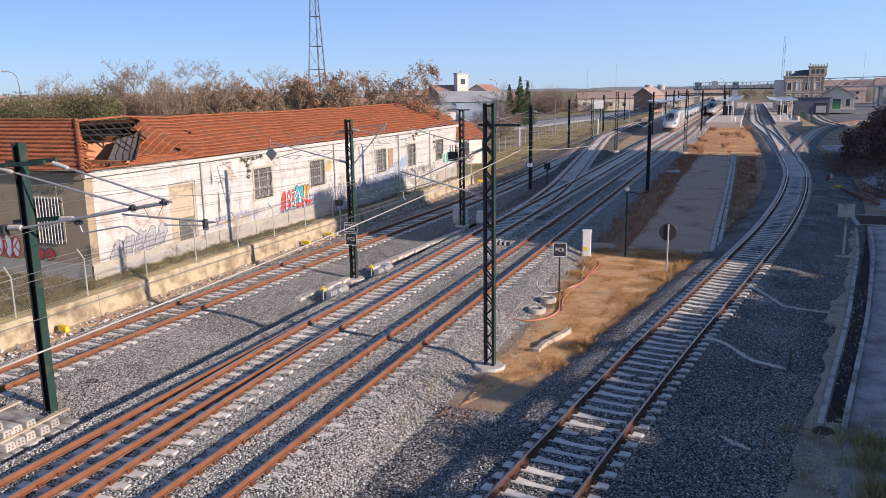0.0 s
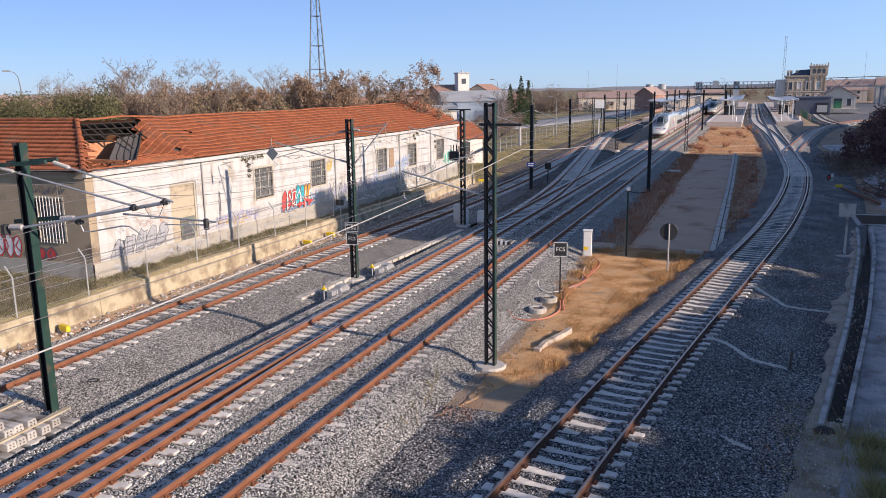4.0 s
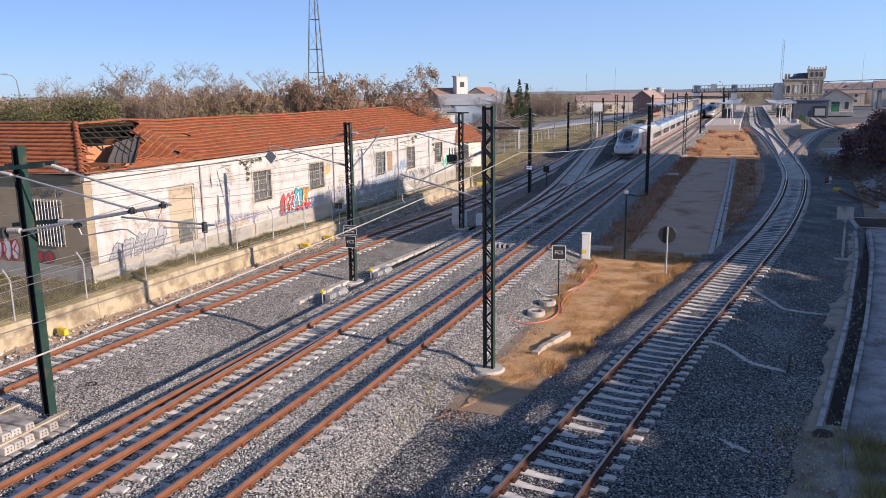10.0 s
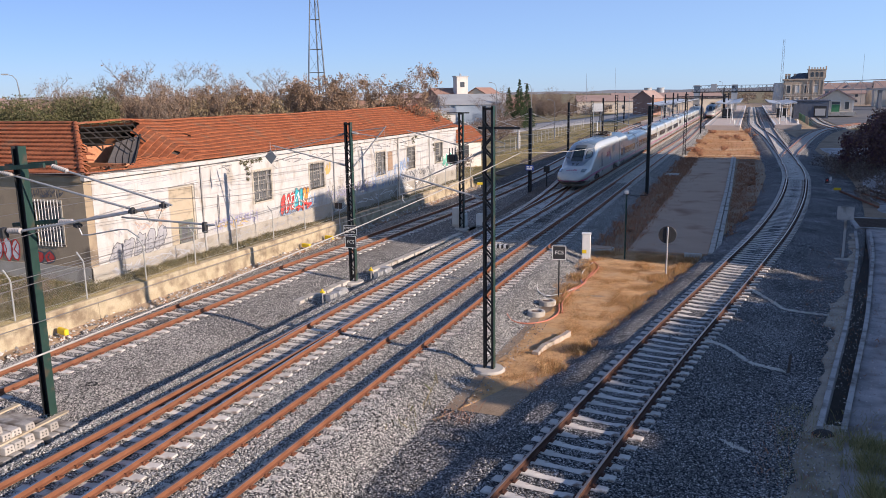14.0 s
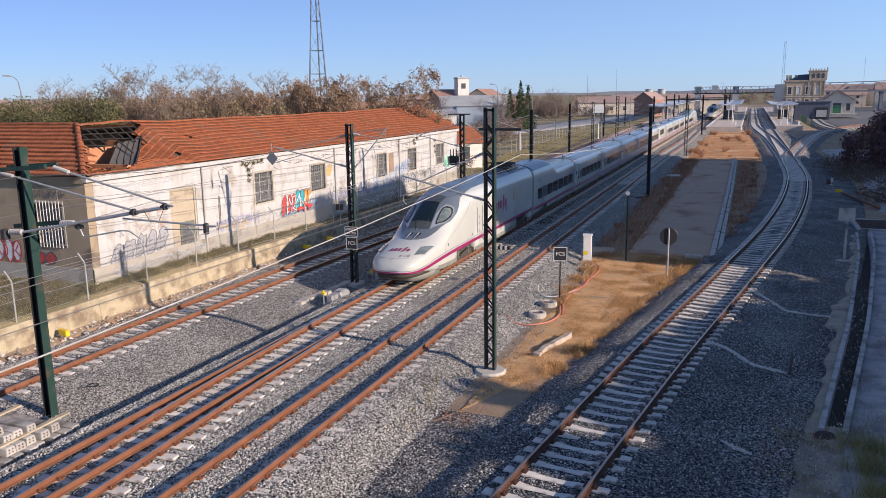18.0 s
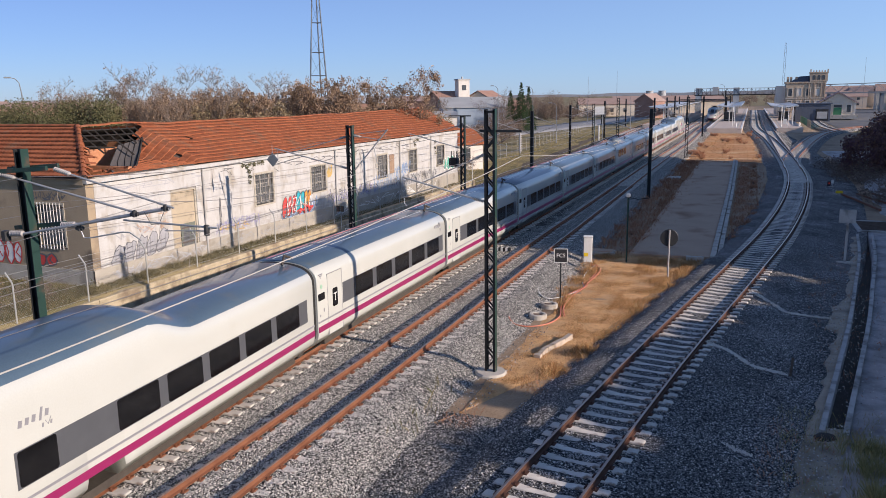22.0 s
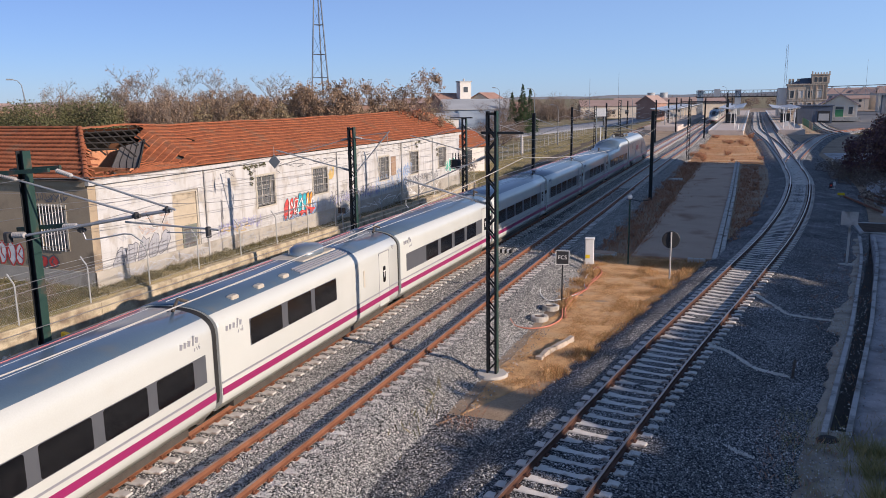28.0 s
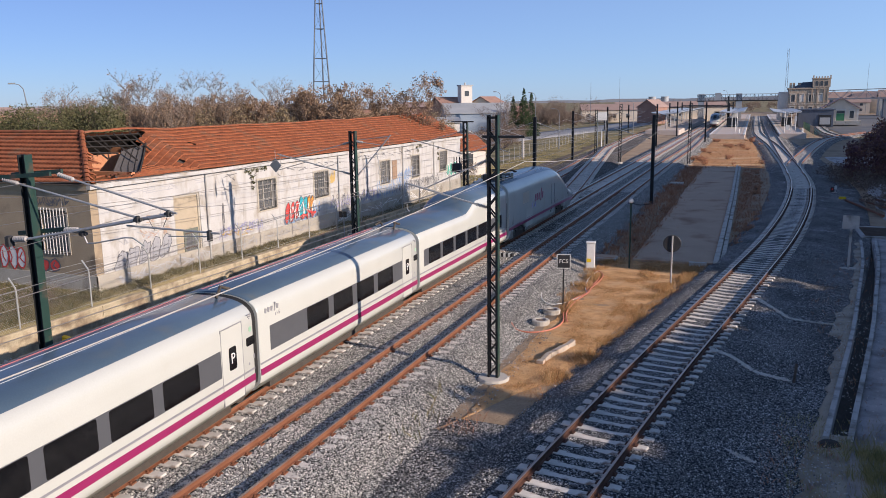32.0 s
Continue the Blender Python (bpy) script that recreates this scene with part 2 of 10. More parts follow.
class Geo:
    """Collects vertices and faces, with a material slot for each face."""

    def __init__(self):
        self.v, self.f, self.s = [], [], []

    def add(self, verts, faces, slot=0, m=None):
        k = len(self.v)
        self.v += [tuple(m @ Vector(p)) for p in verts] if m else [tuple(p) for p in verts]
        self.f += [tuple(i + k for i in q) for q in faces]
        self.s += [slot] * len(faces)
        return self

    def box(self, x0, x1, y0, y1, z0, z1, slot=0, m=None, c=0.0):
        if c <= 0:
            v = [(x, y, z) for z in (z0, z1) for y in (y0, y1) for x in (x0, x1)]
            return self.add(v, [(0, 2, 3, 1), (4, 5, 7, 6), (0, 1, 5, 4), (2, 6, 7, 3), (0, 4, 6, 2), (1, 3, 7, 5)], slot, m)
        rings = []
        for z, d in ((z0, 0), (z1 - c, 0), (z1, c)):
            rings.append([(x0 + d + c, y0 + d, z), (x1 - d - c, y0 + d, z), (x1 - d, y0 + d + c, z), (x1 - d, y1 - d - c, z),
                          (x1 - d - c, y1 - d, z), (x0 + d + c, y1 - d, z), (x0 + d, y1 - d - c, z), (x0 + d, y0 + d + c, z)])
        return self.loft(rings, slot, True, True, True, m)

    def loft(self, rings, slot=0, closed=True, cap0=False, cap1=False, m=None):
        n = len(rings[0])
        v = [p for r in rings for p in r]
        f = []
        for i in range(len(rings) - 1):
            for j in range(n if closed else n - 1):
                k = (j + 1) % n
                f.append((i * n + j, i * n + k, (i + 1) * n + k, (i + 1) * n + j))
        if cap0:
            f.append(tuple(reversed(range(n))))
        if cap1:
            f.append(tuple((len(rings) - 1) * n + j for j in range(n)))
        return self.add(v, f, slot, m)

    def cyl(self, p0, p1, r0, r1=None, n=8, slot=0, m=None, caps=True):
        p0, p1 = Vector(p0), Vector(p1)
        r1 = r0 if r1 is None else r1
        d = (p1 - p0).normalized()
        u = d.orthogonal().normalized()
        w = d.cross(u)
        ring = lambda p, r: [p + (u * math.cos(k * 2 * math.pi / n) + w * math.sin(k * 2 * math.pi / n)) * r for k in range(n)]
        return self.loft([ring(p0, r0), ring(p1, r1)], slot, True, caps, caps, m)

    def tube(self, pts, r, n=6, slot=0, m=None):
        pts = [Vector(p) for p in pts]
        rings = []
        for i, p in enumerate(pts):
            d = (pts[min(i + 1, len(pts) - 1)] - pts[max(i - 1, 0)]).normalized()
            u = d.cross(Vector((0, 0, 1)))
            u = u.normalized() if u.length > 0.05 else d.orthogonal().normalized()
            w = u.cross(d)
            rr = r[i] if isinstance(r, (list, tuple)) else r
            rings.append([p + (u * math.cos(k * 2 * math.pi / n) + w * math.sin(k * 2 * math.pi / n)) * rr for k in range(n)])
        return self.loft(rings, slot, True, True, True, m)

    def turn(self, prof, n=12, slot=0, m=None):
        """A lathe about z: prof is (r, z) pairs."""
        rings = [[(r * math.cos(k * 2 * math.pi / n), r * math.sin(k * 2 * math.pi / n), z) for k in range(n)] for r, z in prof]
        return self.loft(rings, slot, True, True, True, m)

    def mesh(self, name, mats, smooth=False):
        me = bpy.data.meshes.new(name)
        me.from_pydata(self.v, [], self.f)
        for mm in (mats if isinstance(mats, (list, tuple)) else [mats]):
            me.materials.append(mm)
        me.polygons.foreach_set("material_index", self.s)
        if smooth:
            me.polygons.foreach_set("use_smooth", [len(q) <= 4 for q in self.f])
        me.update()
        return me


def part(name, g, mats, parent=None, label="", m=None, smooth=False):
    ob = new(name, g if isinstance(g, bpy.types.Mesh) else g.mesh(name, mats, smooth))
    if parent:
        ob.parent = parent
    if m:
        ob.matrix_basis = m
    if label:
        ob["label"] = label
    return ob


def thing(name, label, category, m=None, group="", kind=""):
    ob = tagged(new(name), label, category, group, kind)
    if m:
        ob.matrix_basis = m
    return ob


def spline(pts, y):
    """x of a smooth line through (x, y) points, at y."""
    p = sorted(pts, key=lambda q: q[1])
    if y <= p[0][1]:
        return p[0][0] + (y - p[0][1]) * (p[1][0] - p[0][0]) / (p[1][1] - p[0][1])
    if y >= p[-1][1]:
        return p[-1][0] + (y - p[-1][1]) * (p[-1][0] - p[-2][0]) / (p[-1][1] - p[-2][1])
    for i in range(len(p) - 1):
        if p[i][1] <= y <= p[i + 1][1]:
            h = p[i + 1][1] - p[i][1]
            s = lambda k: (p[min(k + 1, len(p) - 1)][0] - p[max(k - 1, 0)][0]) / (p[min(k + 1, len(p) - 1)][1] - p[max(k - 1, 0)][1])
            t = (y - p[i][1]) / h
            return ((2 * t ** 3 - 3 * t ** 2 + 1) * p[i][0] + (t ** 3 - 2 * t ** 2 + t) * h * s(i)
                    + (3 * t ** 2 - 2 * t ** 3) * p[i + 1][0] + (t ** 3 - t ** 2) * h * s(i + 1))


def steps(a, b, d):
    n = max(1, round((b - a) / d))
    return [a + (b - a) * i / n for i in range(n + 1)]


# ---------------------------------------------------------------- lines of the tracks (x, y)
LINE_TRAIN = ((-12.6, -8), (-13.35, 0), (-13.95, 7), (-14.35, 13), (-14.72, 19), (-14.93, 25), (-15.0, 31), (-15.0, 45), (-14.95, 70), (-14.9, 110), (-14.9, 170), (-14.9, 260), (-14.9, 420))
LINE_STRAIGHT = ((-15.15, -30), (-15.12, 0), (-15.1, 14), (-15.05, 24), (-15.0, 30))
LINE_TWO = ((-11.15, -30), (-11.2, 14), (-11.25, 30), (-11.3, 60), (-11.3, 110), (-10.9, 150), (-11.3, 190), (-11.5, 260), (-11.5, 420))
LINE_LEFT = ((-22.3, -30), (-22.3, 17), (-22.3, 28), (-22.2, 35), (-22.0, 41), (-21.7, 49), (-21.4, 58), (-21.3, 70), (-21.7, 85), (-22.5, 100), (-24.2, 125), (-25.6, 150), (-28, 200), (-30, 300))
LINE_CROSS = ((-15.0, 52), (-15.3, 60), (-16.2, 72), (-17.8, 86), (-19.8, 102), (-22.2, 122), (-24.6, 142), (-25.6, 152))
LINE_RIGHT = ((-6.6, -20), (-5.55, 2), (-4.0, 15.2), (-3.35, 20), (-2.28, 27.3), (-0.1, 40.5), (1.98, 54), (3.65, 69), (4.7, 84), (4.97, 94), (4.85, 112), (4.2, 140), (3.6, 160), (2.6, 180), (1.6, 200), (1.0, 225), (1.0, 420))

# ---------------------------------------------------------------- ground


def ground_z(x, y):
    if x < -25.1:
        z = 0.78 + 0.12 * min(1.0, (-25.1 - x) / 1.5) - 0.35 * min(1, max(0, (y - 30) / 25))
        z = z if y < 75 else z - 0.5 * min(1, (y - 75) / 20)
        return z if y < 72 else -0.42 + (z + 0.42) * min(1, (-25.1 - x) / 7)
    if 1.0 < x < 9.0 and 11 < y < 58:
        return -1.0
    return -0.65 if -22.5 < x < -9.5 and -60 < y < 420 else -0.42


def build_ground():
    xs = [-3000, -1200, -500, -250, -150, -100, -70, -50, -40, -34, -30, -28, -26.5, -25.12, -25.08] + steps(-24, 16, 2.0) + [22, 30, 45, 70, 120, 250, 600, 1500, 3000]
    ys = [-2500, -800, -250, -100, -50] + steps(-30, 130, 5.0) + [140, 160, 180, 210, 250, 300, 400, 550, 800, 1300, 2200, 4500]
    v = [(x, y, ground_z(x, y) + 0.04 * noise.noise((x * 0.35, y * 0.35, 0))) for y in ys for x in xs]
    n = len(xs)
    f = [(j * n + i, j * n + i + 1, (j + 1) * n + i + 1, (j + 1) * n + i) for j in range(len(ys) - 1) for i in range(n - 1)]
    g = Geo().add(v, f)
    for k, q in enumerate(g.f):
        x = sum(v[i][0] for i in q) / 4
        y = sum(v[i][1] for i in q) / 4
        g.s[k] = 1 if (x < -25.1 or y > 560 or (x > 20 and y < 235) or x > 60) else 0
    tagged(part("ground", g, [DIRT, FIELD], smooth=True), "dry brown earth with straw-coloured grass and gravel", "ground", kind="structure")


def strip(name, line, prof, y0, y1, d, m, label, category="ballast", rough=0.03, kind="structure"):
    """A bank of material along a line; prof: (offset, z) pairs from left to right."""
    rings = []
    for y in steps(y0, y1, d):
        x = spline(line, y) if line else 0.0
        rings.append([(x + o, y, z + rough * noise.noise(((x + o) * 1.3, y * 1.3, z))) for o, z in prof])
    g = Geo().loft(rings, 0, closed=False)
    return tagged(part(name, g, m, smooth=True), label, category, kind=kind)


def flat_prof(a, b, z, d=0.6):
    return [(x, z) for x in steps(a, b, d)]


build_ground()
main_prof = [(-18.6, -0.62), (-17.95, -0.56), (-17.5, -0.53), (-17.2, -0.44), (-16.95, -0.10), (-16.75, -0.035)] + flat_prof(-16.4, -9.9, -0.06) + [(-9.5, -0.05), (-9.1, -0.15), (-8.5, -0.36), (-8.1, -0.43), (-7.9, -0.5)]
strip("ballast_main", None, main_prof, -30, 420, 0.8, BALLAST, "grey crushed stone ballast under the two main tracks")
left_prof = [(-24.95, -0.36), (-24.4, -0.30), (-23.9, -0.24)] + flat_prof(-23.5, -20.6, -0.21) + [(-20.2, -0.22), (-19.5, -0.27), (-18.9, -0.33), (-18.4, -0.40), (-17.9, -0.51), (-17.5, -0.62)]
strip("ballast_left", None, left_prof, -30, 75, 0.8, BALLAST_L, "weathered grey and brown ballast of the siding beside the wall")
far_prof = [(-4.2, -0.5), (-3.2, -0.3), (-2.0, -0.21), (0, -0.21), (2.0, -0.21), (3.2, -0.3), (4.2, -0.5)]
strip("ballast_left_far", LINE_LEFT, far_prof, 74, 300, 1.5, BALLAST_F, "dark ballast under the diverging siding")
strip("ballast_cross", LINE_CROSS, [(-3.2, -0.5), (-2.2, -0.06), (0, -0.05), (2.2, -0.06), (3.2, -0.5)], 50, 152, 1.5, BALLAST_F, "dark ballast under the crossover track")
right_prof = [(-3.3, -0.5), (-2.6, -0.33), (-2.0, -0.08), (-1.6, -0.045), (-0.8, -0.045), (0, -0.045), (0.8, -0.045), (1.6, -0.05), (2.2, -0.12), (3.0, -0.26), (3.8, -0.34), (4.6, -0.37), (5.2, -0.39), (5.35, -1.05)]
strip("ballast_right", LINE_RIGHT, right_prof, -20, 420, 0.8, BALLAST_D, "ballast of the curved side track, shade put into colour")

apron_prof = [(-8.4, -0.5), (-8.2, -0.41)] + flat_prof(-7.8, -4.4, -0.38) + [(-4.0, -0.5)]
strip("ballast_apron", None, apron_prof, -20, 20.5, 0.8, BALLAST_D, "crushed stone between the tracks, shade put into its colour")

# ---------------------------------------------------------------- tracks
RAIL_PROF = ((-0.075, 0), (0.075, 0), (0.075, 0.014), (0.012, 0.035), (0.012, 0.125), (0.036, 0.138), (0.036, 0.164), (0.028, 0.172), (-0.028, 0.172), (-0.036, 0.164), (-0.036, 0.138), (-0.012, 0.125), (-0.012, 0.035), (-0.075, 0.014))


def rail_geo(line, off, y0, y1, z, d=2.0):
    rings = []
    ys = steps(y0, y1, d)
    for y in ys:
        x = spline(line, y)
        s = (spline(line, y + 0.5) - spline(line, y - 0.5))
        k = 1 / math.hypot(1, s)
        cx, cy = x + off * k, y - off * s * k
        rings.append([(cx + a * k, cy - a * s * k, z + b) for a, b in RAIL_PROF])
    g = Geo().loft(rings, 0, True, True, True)
    n = len(RAIL_PROF)
    for i in range(len(ys) - 1):
        g.s[i * n + 6] = g.s[i * n + 7] = g.s[i * n + 8] = 1
    return g


def sleeper_mesh(length=2.6):
    g = Geo()
    rings = []
    for x, zt, w in ((-length / 2, -0.02, 0.13), (-length / 2 + 0.03, 0.0, 0.135), (-0.98, 0.0, 0.135), (-0.5, -0.012, 0.12), (-0.25, -0.035, 0.105),
                     (0.25, -0.035, 0.105), (0.5, -0.012, 0.12), (0.98, 0.0, 0.135), (length / 2 - 0.03, 0.0, 0.135), (length / 2, -0.02, 0.13)):
        rings.append([(x, -w - 0.02, -0.22), (x, w + 0.02, -0.22), (x, w, zt - 0.02), (x, w - 0.02, zt), (x, -w + 0.02, zt), (x, -w, zt - 0.02)])
    return g.loft(rings, 0, True, True, True).mesh("sleeper", SLEEPER)


SLEEPER_MESH = sleeper_mesh()


def clip_geo(g, m, gauge):
    for sx in (-1, 1):
        for o in (-0.11, 0.11):
            x = sx * gauge / 2 + o
            g.box(x - 0.05, x + 0.05, -0.09, 0.09, 0, 0.035, 0, m)
            g.cyl(m @ Vector((x, -0.05, 0.03)), m @ Vector((x, -0.05, 0.085)), 0.022, n=5)


def track(name, line, gauge, y0, y1, z, label, near=(0, 70), spacing=0.6, top=RAILTOP, sink=0.0, web=RUST):
    """A track: two rails, sleepers one by one near the camera and joined further away, and their clips."""
    t = thing(name, label, "railway track", kind="structure")
    for s in (-1, 1):
        part("rail", rail_geo(line, s * gauge / 2, y0, y1, z), [web, top], t)
    far, clips = Geo(), Geo()
    y = y0 + 0.3
    while y < y1:
        x = spline(line, y)
        a = -math.atan(spline(line, y + 0.5) - spline(line, y - 0.5))
        m = Matrix.Translation((x, y, z - sink + random.uniform(-0.008, 0.008))) @ Matrix.Rotation(a + random.uniform(-0.008, 0.008), 4, 'Z')
        if near[0] <= y <= near[1]:
            part("sleeper", SLEEPER_MESH, None, t, m=m)
            clip_geo(clips, m, gauge)
        elif y < 200:
            far.box(-1.3, 1.3, -0.13, 0.13, -0.2, 0, 0, m)
        else:
            far.box(-1.3, 1.3, -0.13, 0.13, -0.05, 0, 0, m)
        y += spacing
    if far.v:
        tagged(part("far_sleepers", far, SLEEPER, t), kind="stuff")
    if clips.v:
        tagged(part("rail_clips", clips, web, t), kind="stuff")
    return t


track("track_main", LINE_TRAIN, 1.507, -8, 420, 0.0, "standard gauge main track with concrete sleepers and rusty rails", (8, 78), top=STEEL_RAIL, sink=0.012)
straight = thing("track_turnout", "second pair of rusty turnout rails on the main track", "railway track", kind="structure")
for s_ in (-1, 1):
    part("rail", rail_geo(LINE_STRAIGHT, s_ * 0.7535, -20, 29.6, 0.0), [RUST, RAILTOP], straight)
track("track_second", LINE_TWO, 1.507, -8, 420, 0.0, "second main track with rusty rails, sleepers half sunk in ballast", (8, 78), sink=0.045)
track("track_siding", LINE_LEFT, 1.507, -8, 300, -0.17, "rusty siding track on concrete sleepers beside the low wall", (12, 76))
track("track_cross", LINE_CROSS, 1.507, 56, 152, -0.012, "crossover track leading away from the main line", (56, 76))
track("track_side", LINE_RIGHT, 1.74, -10, 420, 0.0, "broad gauge side track curving away on pale concrete sleepers", (10, 85), web=RUST_D)


# ---------------------------------------------------------------- low wall and old building
def build_wall():
    w = thing("wall_low", "low ochre rendered retaining wall along the siding", "wall", kind="structure")
    y = -20.0
    k = 0
    while y < 71:
        y2 = y + (12.0 if k else 49.5 - 5.5)
        rings = []
        for yy in steps(y + 0.01, y2 - 0.01, 0.5):
            d = 0.02 * noise.noise((0, yy * 0.8, 3))
            rings.append([(-25.4, yy, -0.5), (-24.93 + d, yy, -0.5), (-25.0 + d, yy, 0.74), (-25.03 + d, yy, 0.79 + d), (-25.38, yy, 0.79 + d), (-25.4, yy, 0.74)])
        part("wall_section", Geo().loft(rings, 0, True, True, True), WALLSTONE, w)
        y = y2
        k += 1
    return w


build_wall()
foot = []
for y_ in steps(-20, 72, 0.4):
    e_ = 0.45 + 0.35 * noise.noise((y_ * 0.5, 3, 1)) + 0.12 * noise.noise((y_ * 1.9, 6, 1))
    foot.append([(-24.99, y_, -0.12 + 0.06 * noise.noise((y_ * 0.9, 1, 2)))] + [(-24.99 + e_ * q, y_, -0.16 - 0.10 * q + 0.03 * noise.noise((y_ * 2, q * 3, 5))) for q in (0.35, 0.7, 1.0)] + [(-24.9 + e_, y_, -0.5)])
tagged(part("wall_foot_soil", Geo().loft(foot, 0, False), DIRT, smooth=True), "crumbled brown earth along the foot of the wall", "soil", kind="structure")
FX, FY0, FY1, FZ0, FZ1 = -26.6, 25.4, 71.6, 0.3, 5.72          # facade
WX = -40.0                                                   # far end of the wing
DOORS = ((30.6, 32.6, 0.6, 4.55),)
WINDOWS = ((37.8, 39.6, 2.85, 4.6), (44.05, 45.9, 2.85, 4.5), (53.85, 55.55, 2.75, 4.5), (59.75, 61.45, 2.7, 4.5), (66.1, 67.95, 2.7, 4.48))


def wall_with_holes(a0, a1, z0, z1, holes, place, thick):
    """Wall panels round rectangular holes; place(a, d, z) gives the point at a along the wall and d into it."""
    gs = []
    cuts = sorted({a0, a1, *[h[0] for h in holes], *[h[1] for h in holes]})
    for p, q in zip(cuts, cuts[1:]):
        hs = [h for h in holes if h[0] <= p + 1e-6 and h[1] >= q - 1e-6]
        spans = [(z0, z1)] if not hs else [(z0, hs[0][2]), (hs[0][3], z1)]
        for s, t in spans:
            if t - s > 1e-4:
                v = [place(aa, d, z) for z in (s, t) for d in (0, thick) for aa in (p, q)]
                gs.append(Geo().add(v, [(0, 2, 3, 1), (4, 5, 7, 6), (0, 1, 5, 4), (2, 6, 7, 3), (0, 4, 6, 2), (1, 3, 7, 5)]))
    return gs


house = thing("railway_house", "abandoned white railway house with collapsed red tile roof and graffiti", "house")
on_facade = lambda a, d, z: (FX - d, a, z)
on_end = lambda a, d, z: (a, FY0 - 0.006 + d, z)
for g_ in wall_with_holes(FY0 + 0.44, FY1, FZ0, FZ1, DOORS + WINDOWS, on_facade, 0.45):
    part("wall", g_, PLASTER, house, "stained white plaster wall")
END_WIN = ((-29.75, -28.05, 2.6, 4.48),)
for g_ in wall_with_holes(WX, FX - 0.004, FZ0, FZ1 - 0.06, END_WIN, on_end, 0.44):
    part("wall", g_, ENDWALL_SHADE, house, "grey-brown end wall, shade put into its plaster colour")
part("wall", Geo().box(FX - 7.6, FX - 0.46, FY1 - 0.45, FY1, FZ0, FZ1), PLASTER, house)
part("wall", Geo().box(FX - 7.6, FX - 7.2, 32.7, FY1, FZ0, FZ1), PLASTER, house)
part("wall", Geo().box(WX, WX + 0.4, FY0 + 0.45, 32.7, FZ0, FZ1), ENDWALL_SHADE, house)
part("floor", Geo().box(WX + 0.4, FX - 0.46, FY0 + 0.45, FY1 - 0.46, 0.5, 0.92), CONCRETE, house)


# ---------------------------------------------------------------- train
CREAM = mat("cream_train_paint", (0.585, 0.595, 0.55), (0.54, 0.55, 0.505), 0.25, scale=0.6, fine=30, bump=0.0, space="object", coat=0.4, stain=(0.50, 0.49, 0.43), stain_scale=0.5, stain_at=(0.62, 0.85))
TRAINROOF = mat("blue_grey_roof_paint", (0.075, 0.12, 0.17), (0.10, 0.15, 0.20), 0.42, scale=0.8, fine=30, bump=0.0, space="object", coat=0.5, stain=(0.12, 0.15, 0.17), stain_scale=0.9)
BROW = mat("dark_grey_panel", (0.06, 0.07, 0.07), (0.08, 0.09, 0.09), 0.3, bump=0.0, space="object", coat=0.3)
GLASS_S = mat("green_tinted_glass", (0.004, 0.010, 0.011), (0.008, 0.016, 0.017), 0.05, bump=0.0, space="object", coat=0.6)
MASK = mat("silver_grey_paint", (0.20, 0.24, 0.27), (0.26, 0.30, 0.33), 0.28, metal=0.45, scale=1, bump=0.0, space="object", coat=0.3)
SILVER = mat("silver_paint", (0.46, 0.49, 0.52), (0.52, 0.55, 0.58), 0.22, metal=0.45, bump=0.0, space="object", coat=0.3)
MAGENTA = mat("magenta_stripe", (0.30, 0.024, 0.115), (0.27, 0.02, 0.10), 0.3, bump=0.0, space="object", coat=0.3)
GREYSTRIPE = mat("grey_stripe", (0.25, 0.25, 0.27), (0.28, 0.28, 0.30), 0.3, bump=0.0, space="object", coat=0.3)
SKIRT = mat("grey_skirt_paint", (0.27, 0.275, 0.24), (0.20, 0.20, 0.17), 0.5, scale=1.2, fine=20, bump=0.0, space="object", stain=(0.16, 0.13, 0.10), stain_scale=1.6)
PANELGREY = mat("window_band_grey", (0.085, 0.09, 0.10), (0.10, 0.105, 0.115), 0.35, bump=0.0, space="object")
GLASS_D = mat("tinted_glass", (0.004, 0.004, 0.005), (0.010, 0.010, 0.011), 0.10, scale=3, fine=14, bump=0.0, space="object")
RUBBER = mat("black_rubber", (0.012, 0.012, 0.012), (0.02, 0.02, 0.02), 0.7, bump=0.1, space="object")
GRILLE = mat("olive_grey_grille", (0.10, 0.105, 0.085), (0.15, 0.15, 0.12), 0.7, scale=6, bump=0.1, space="object")
UNDER = mat("grimy_running_gear", (0.06, 0.05, 0.042), (0.10, 0.085, 0.07), 0.8, metal=0.2, scale=4, bump=0.3, space="object")
DIRTYGREY = mat("grubby_grille", (0.45, 0.40, 0.32), (0.52, 0.47, 0.38), 0.6, bump=0.1, space="object")
VIOLET = mat("violet_lettering", (0.30, 0.29, 0.50), (0.33, 0.32, 0.52), 0.4, bump=0, space="object")
BROWNPOT = mat("brown_glazed_pottery", (0.16, 0.09, 0.06), (0.22, 0.13, 0.09), 0.4, bump=0, space="object")
# pale tone holds the sky's reflection, put into the glass colour
GLASS_C = mat("pale_reflecting_glass", (0.10, 0.13, 0.125), (0.26, 0.30, 0.285), 0.06, scale=0.9, fine=6, bump=0.0, space="object", coat=0.8)
LENS = mat("headlamp_glass", (0.30, 0.32, 0.32), (0.40, 0.42, 0.42), 0.1, metal=0.4, bump=0, space="object", coat=0.6)
PICTOGREEN = mat("faded_green_print", (0.28, 0.48, 0.33), (0.34, 0.52, 0.38), 0.5, bump=0, space="object")
PALECABLE_T = mat("pale_roof_cable", (0.42, 0.45, 0.47), (0.50, 0.52, 0.54), 0.5, bump=0, space="object")
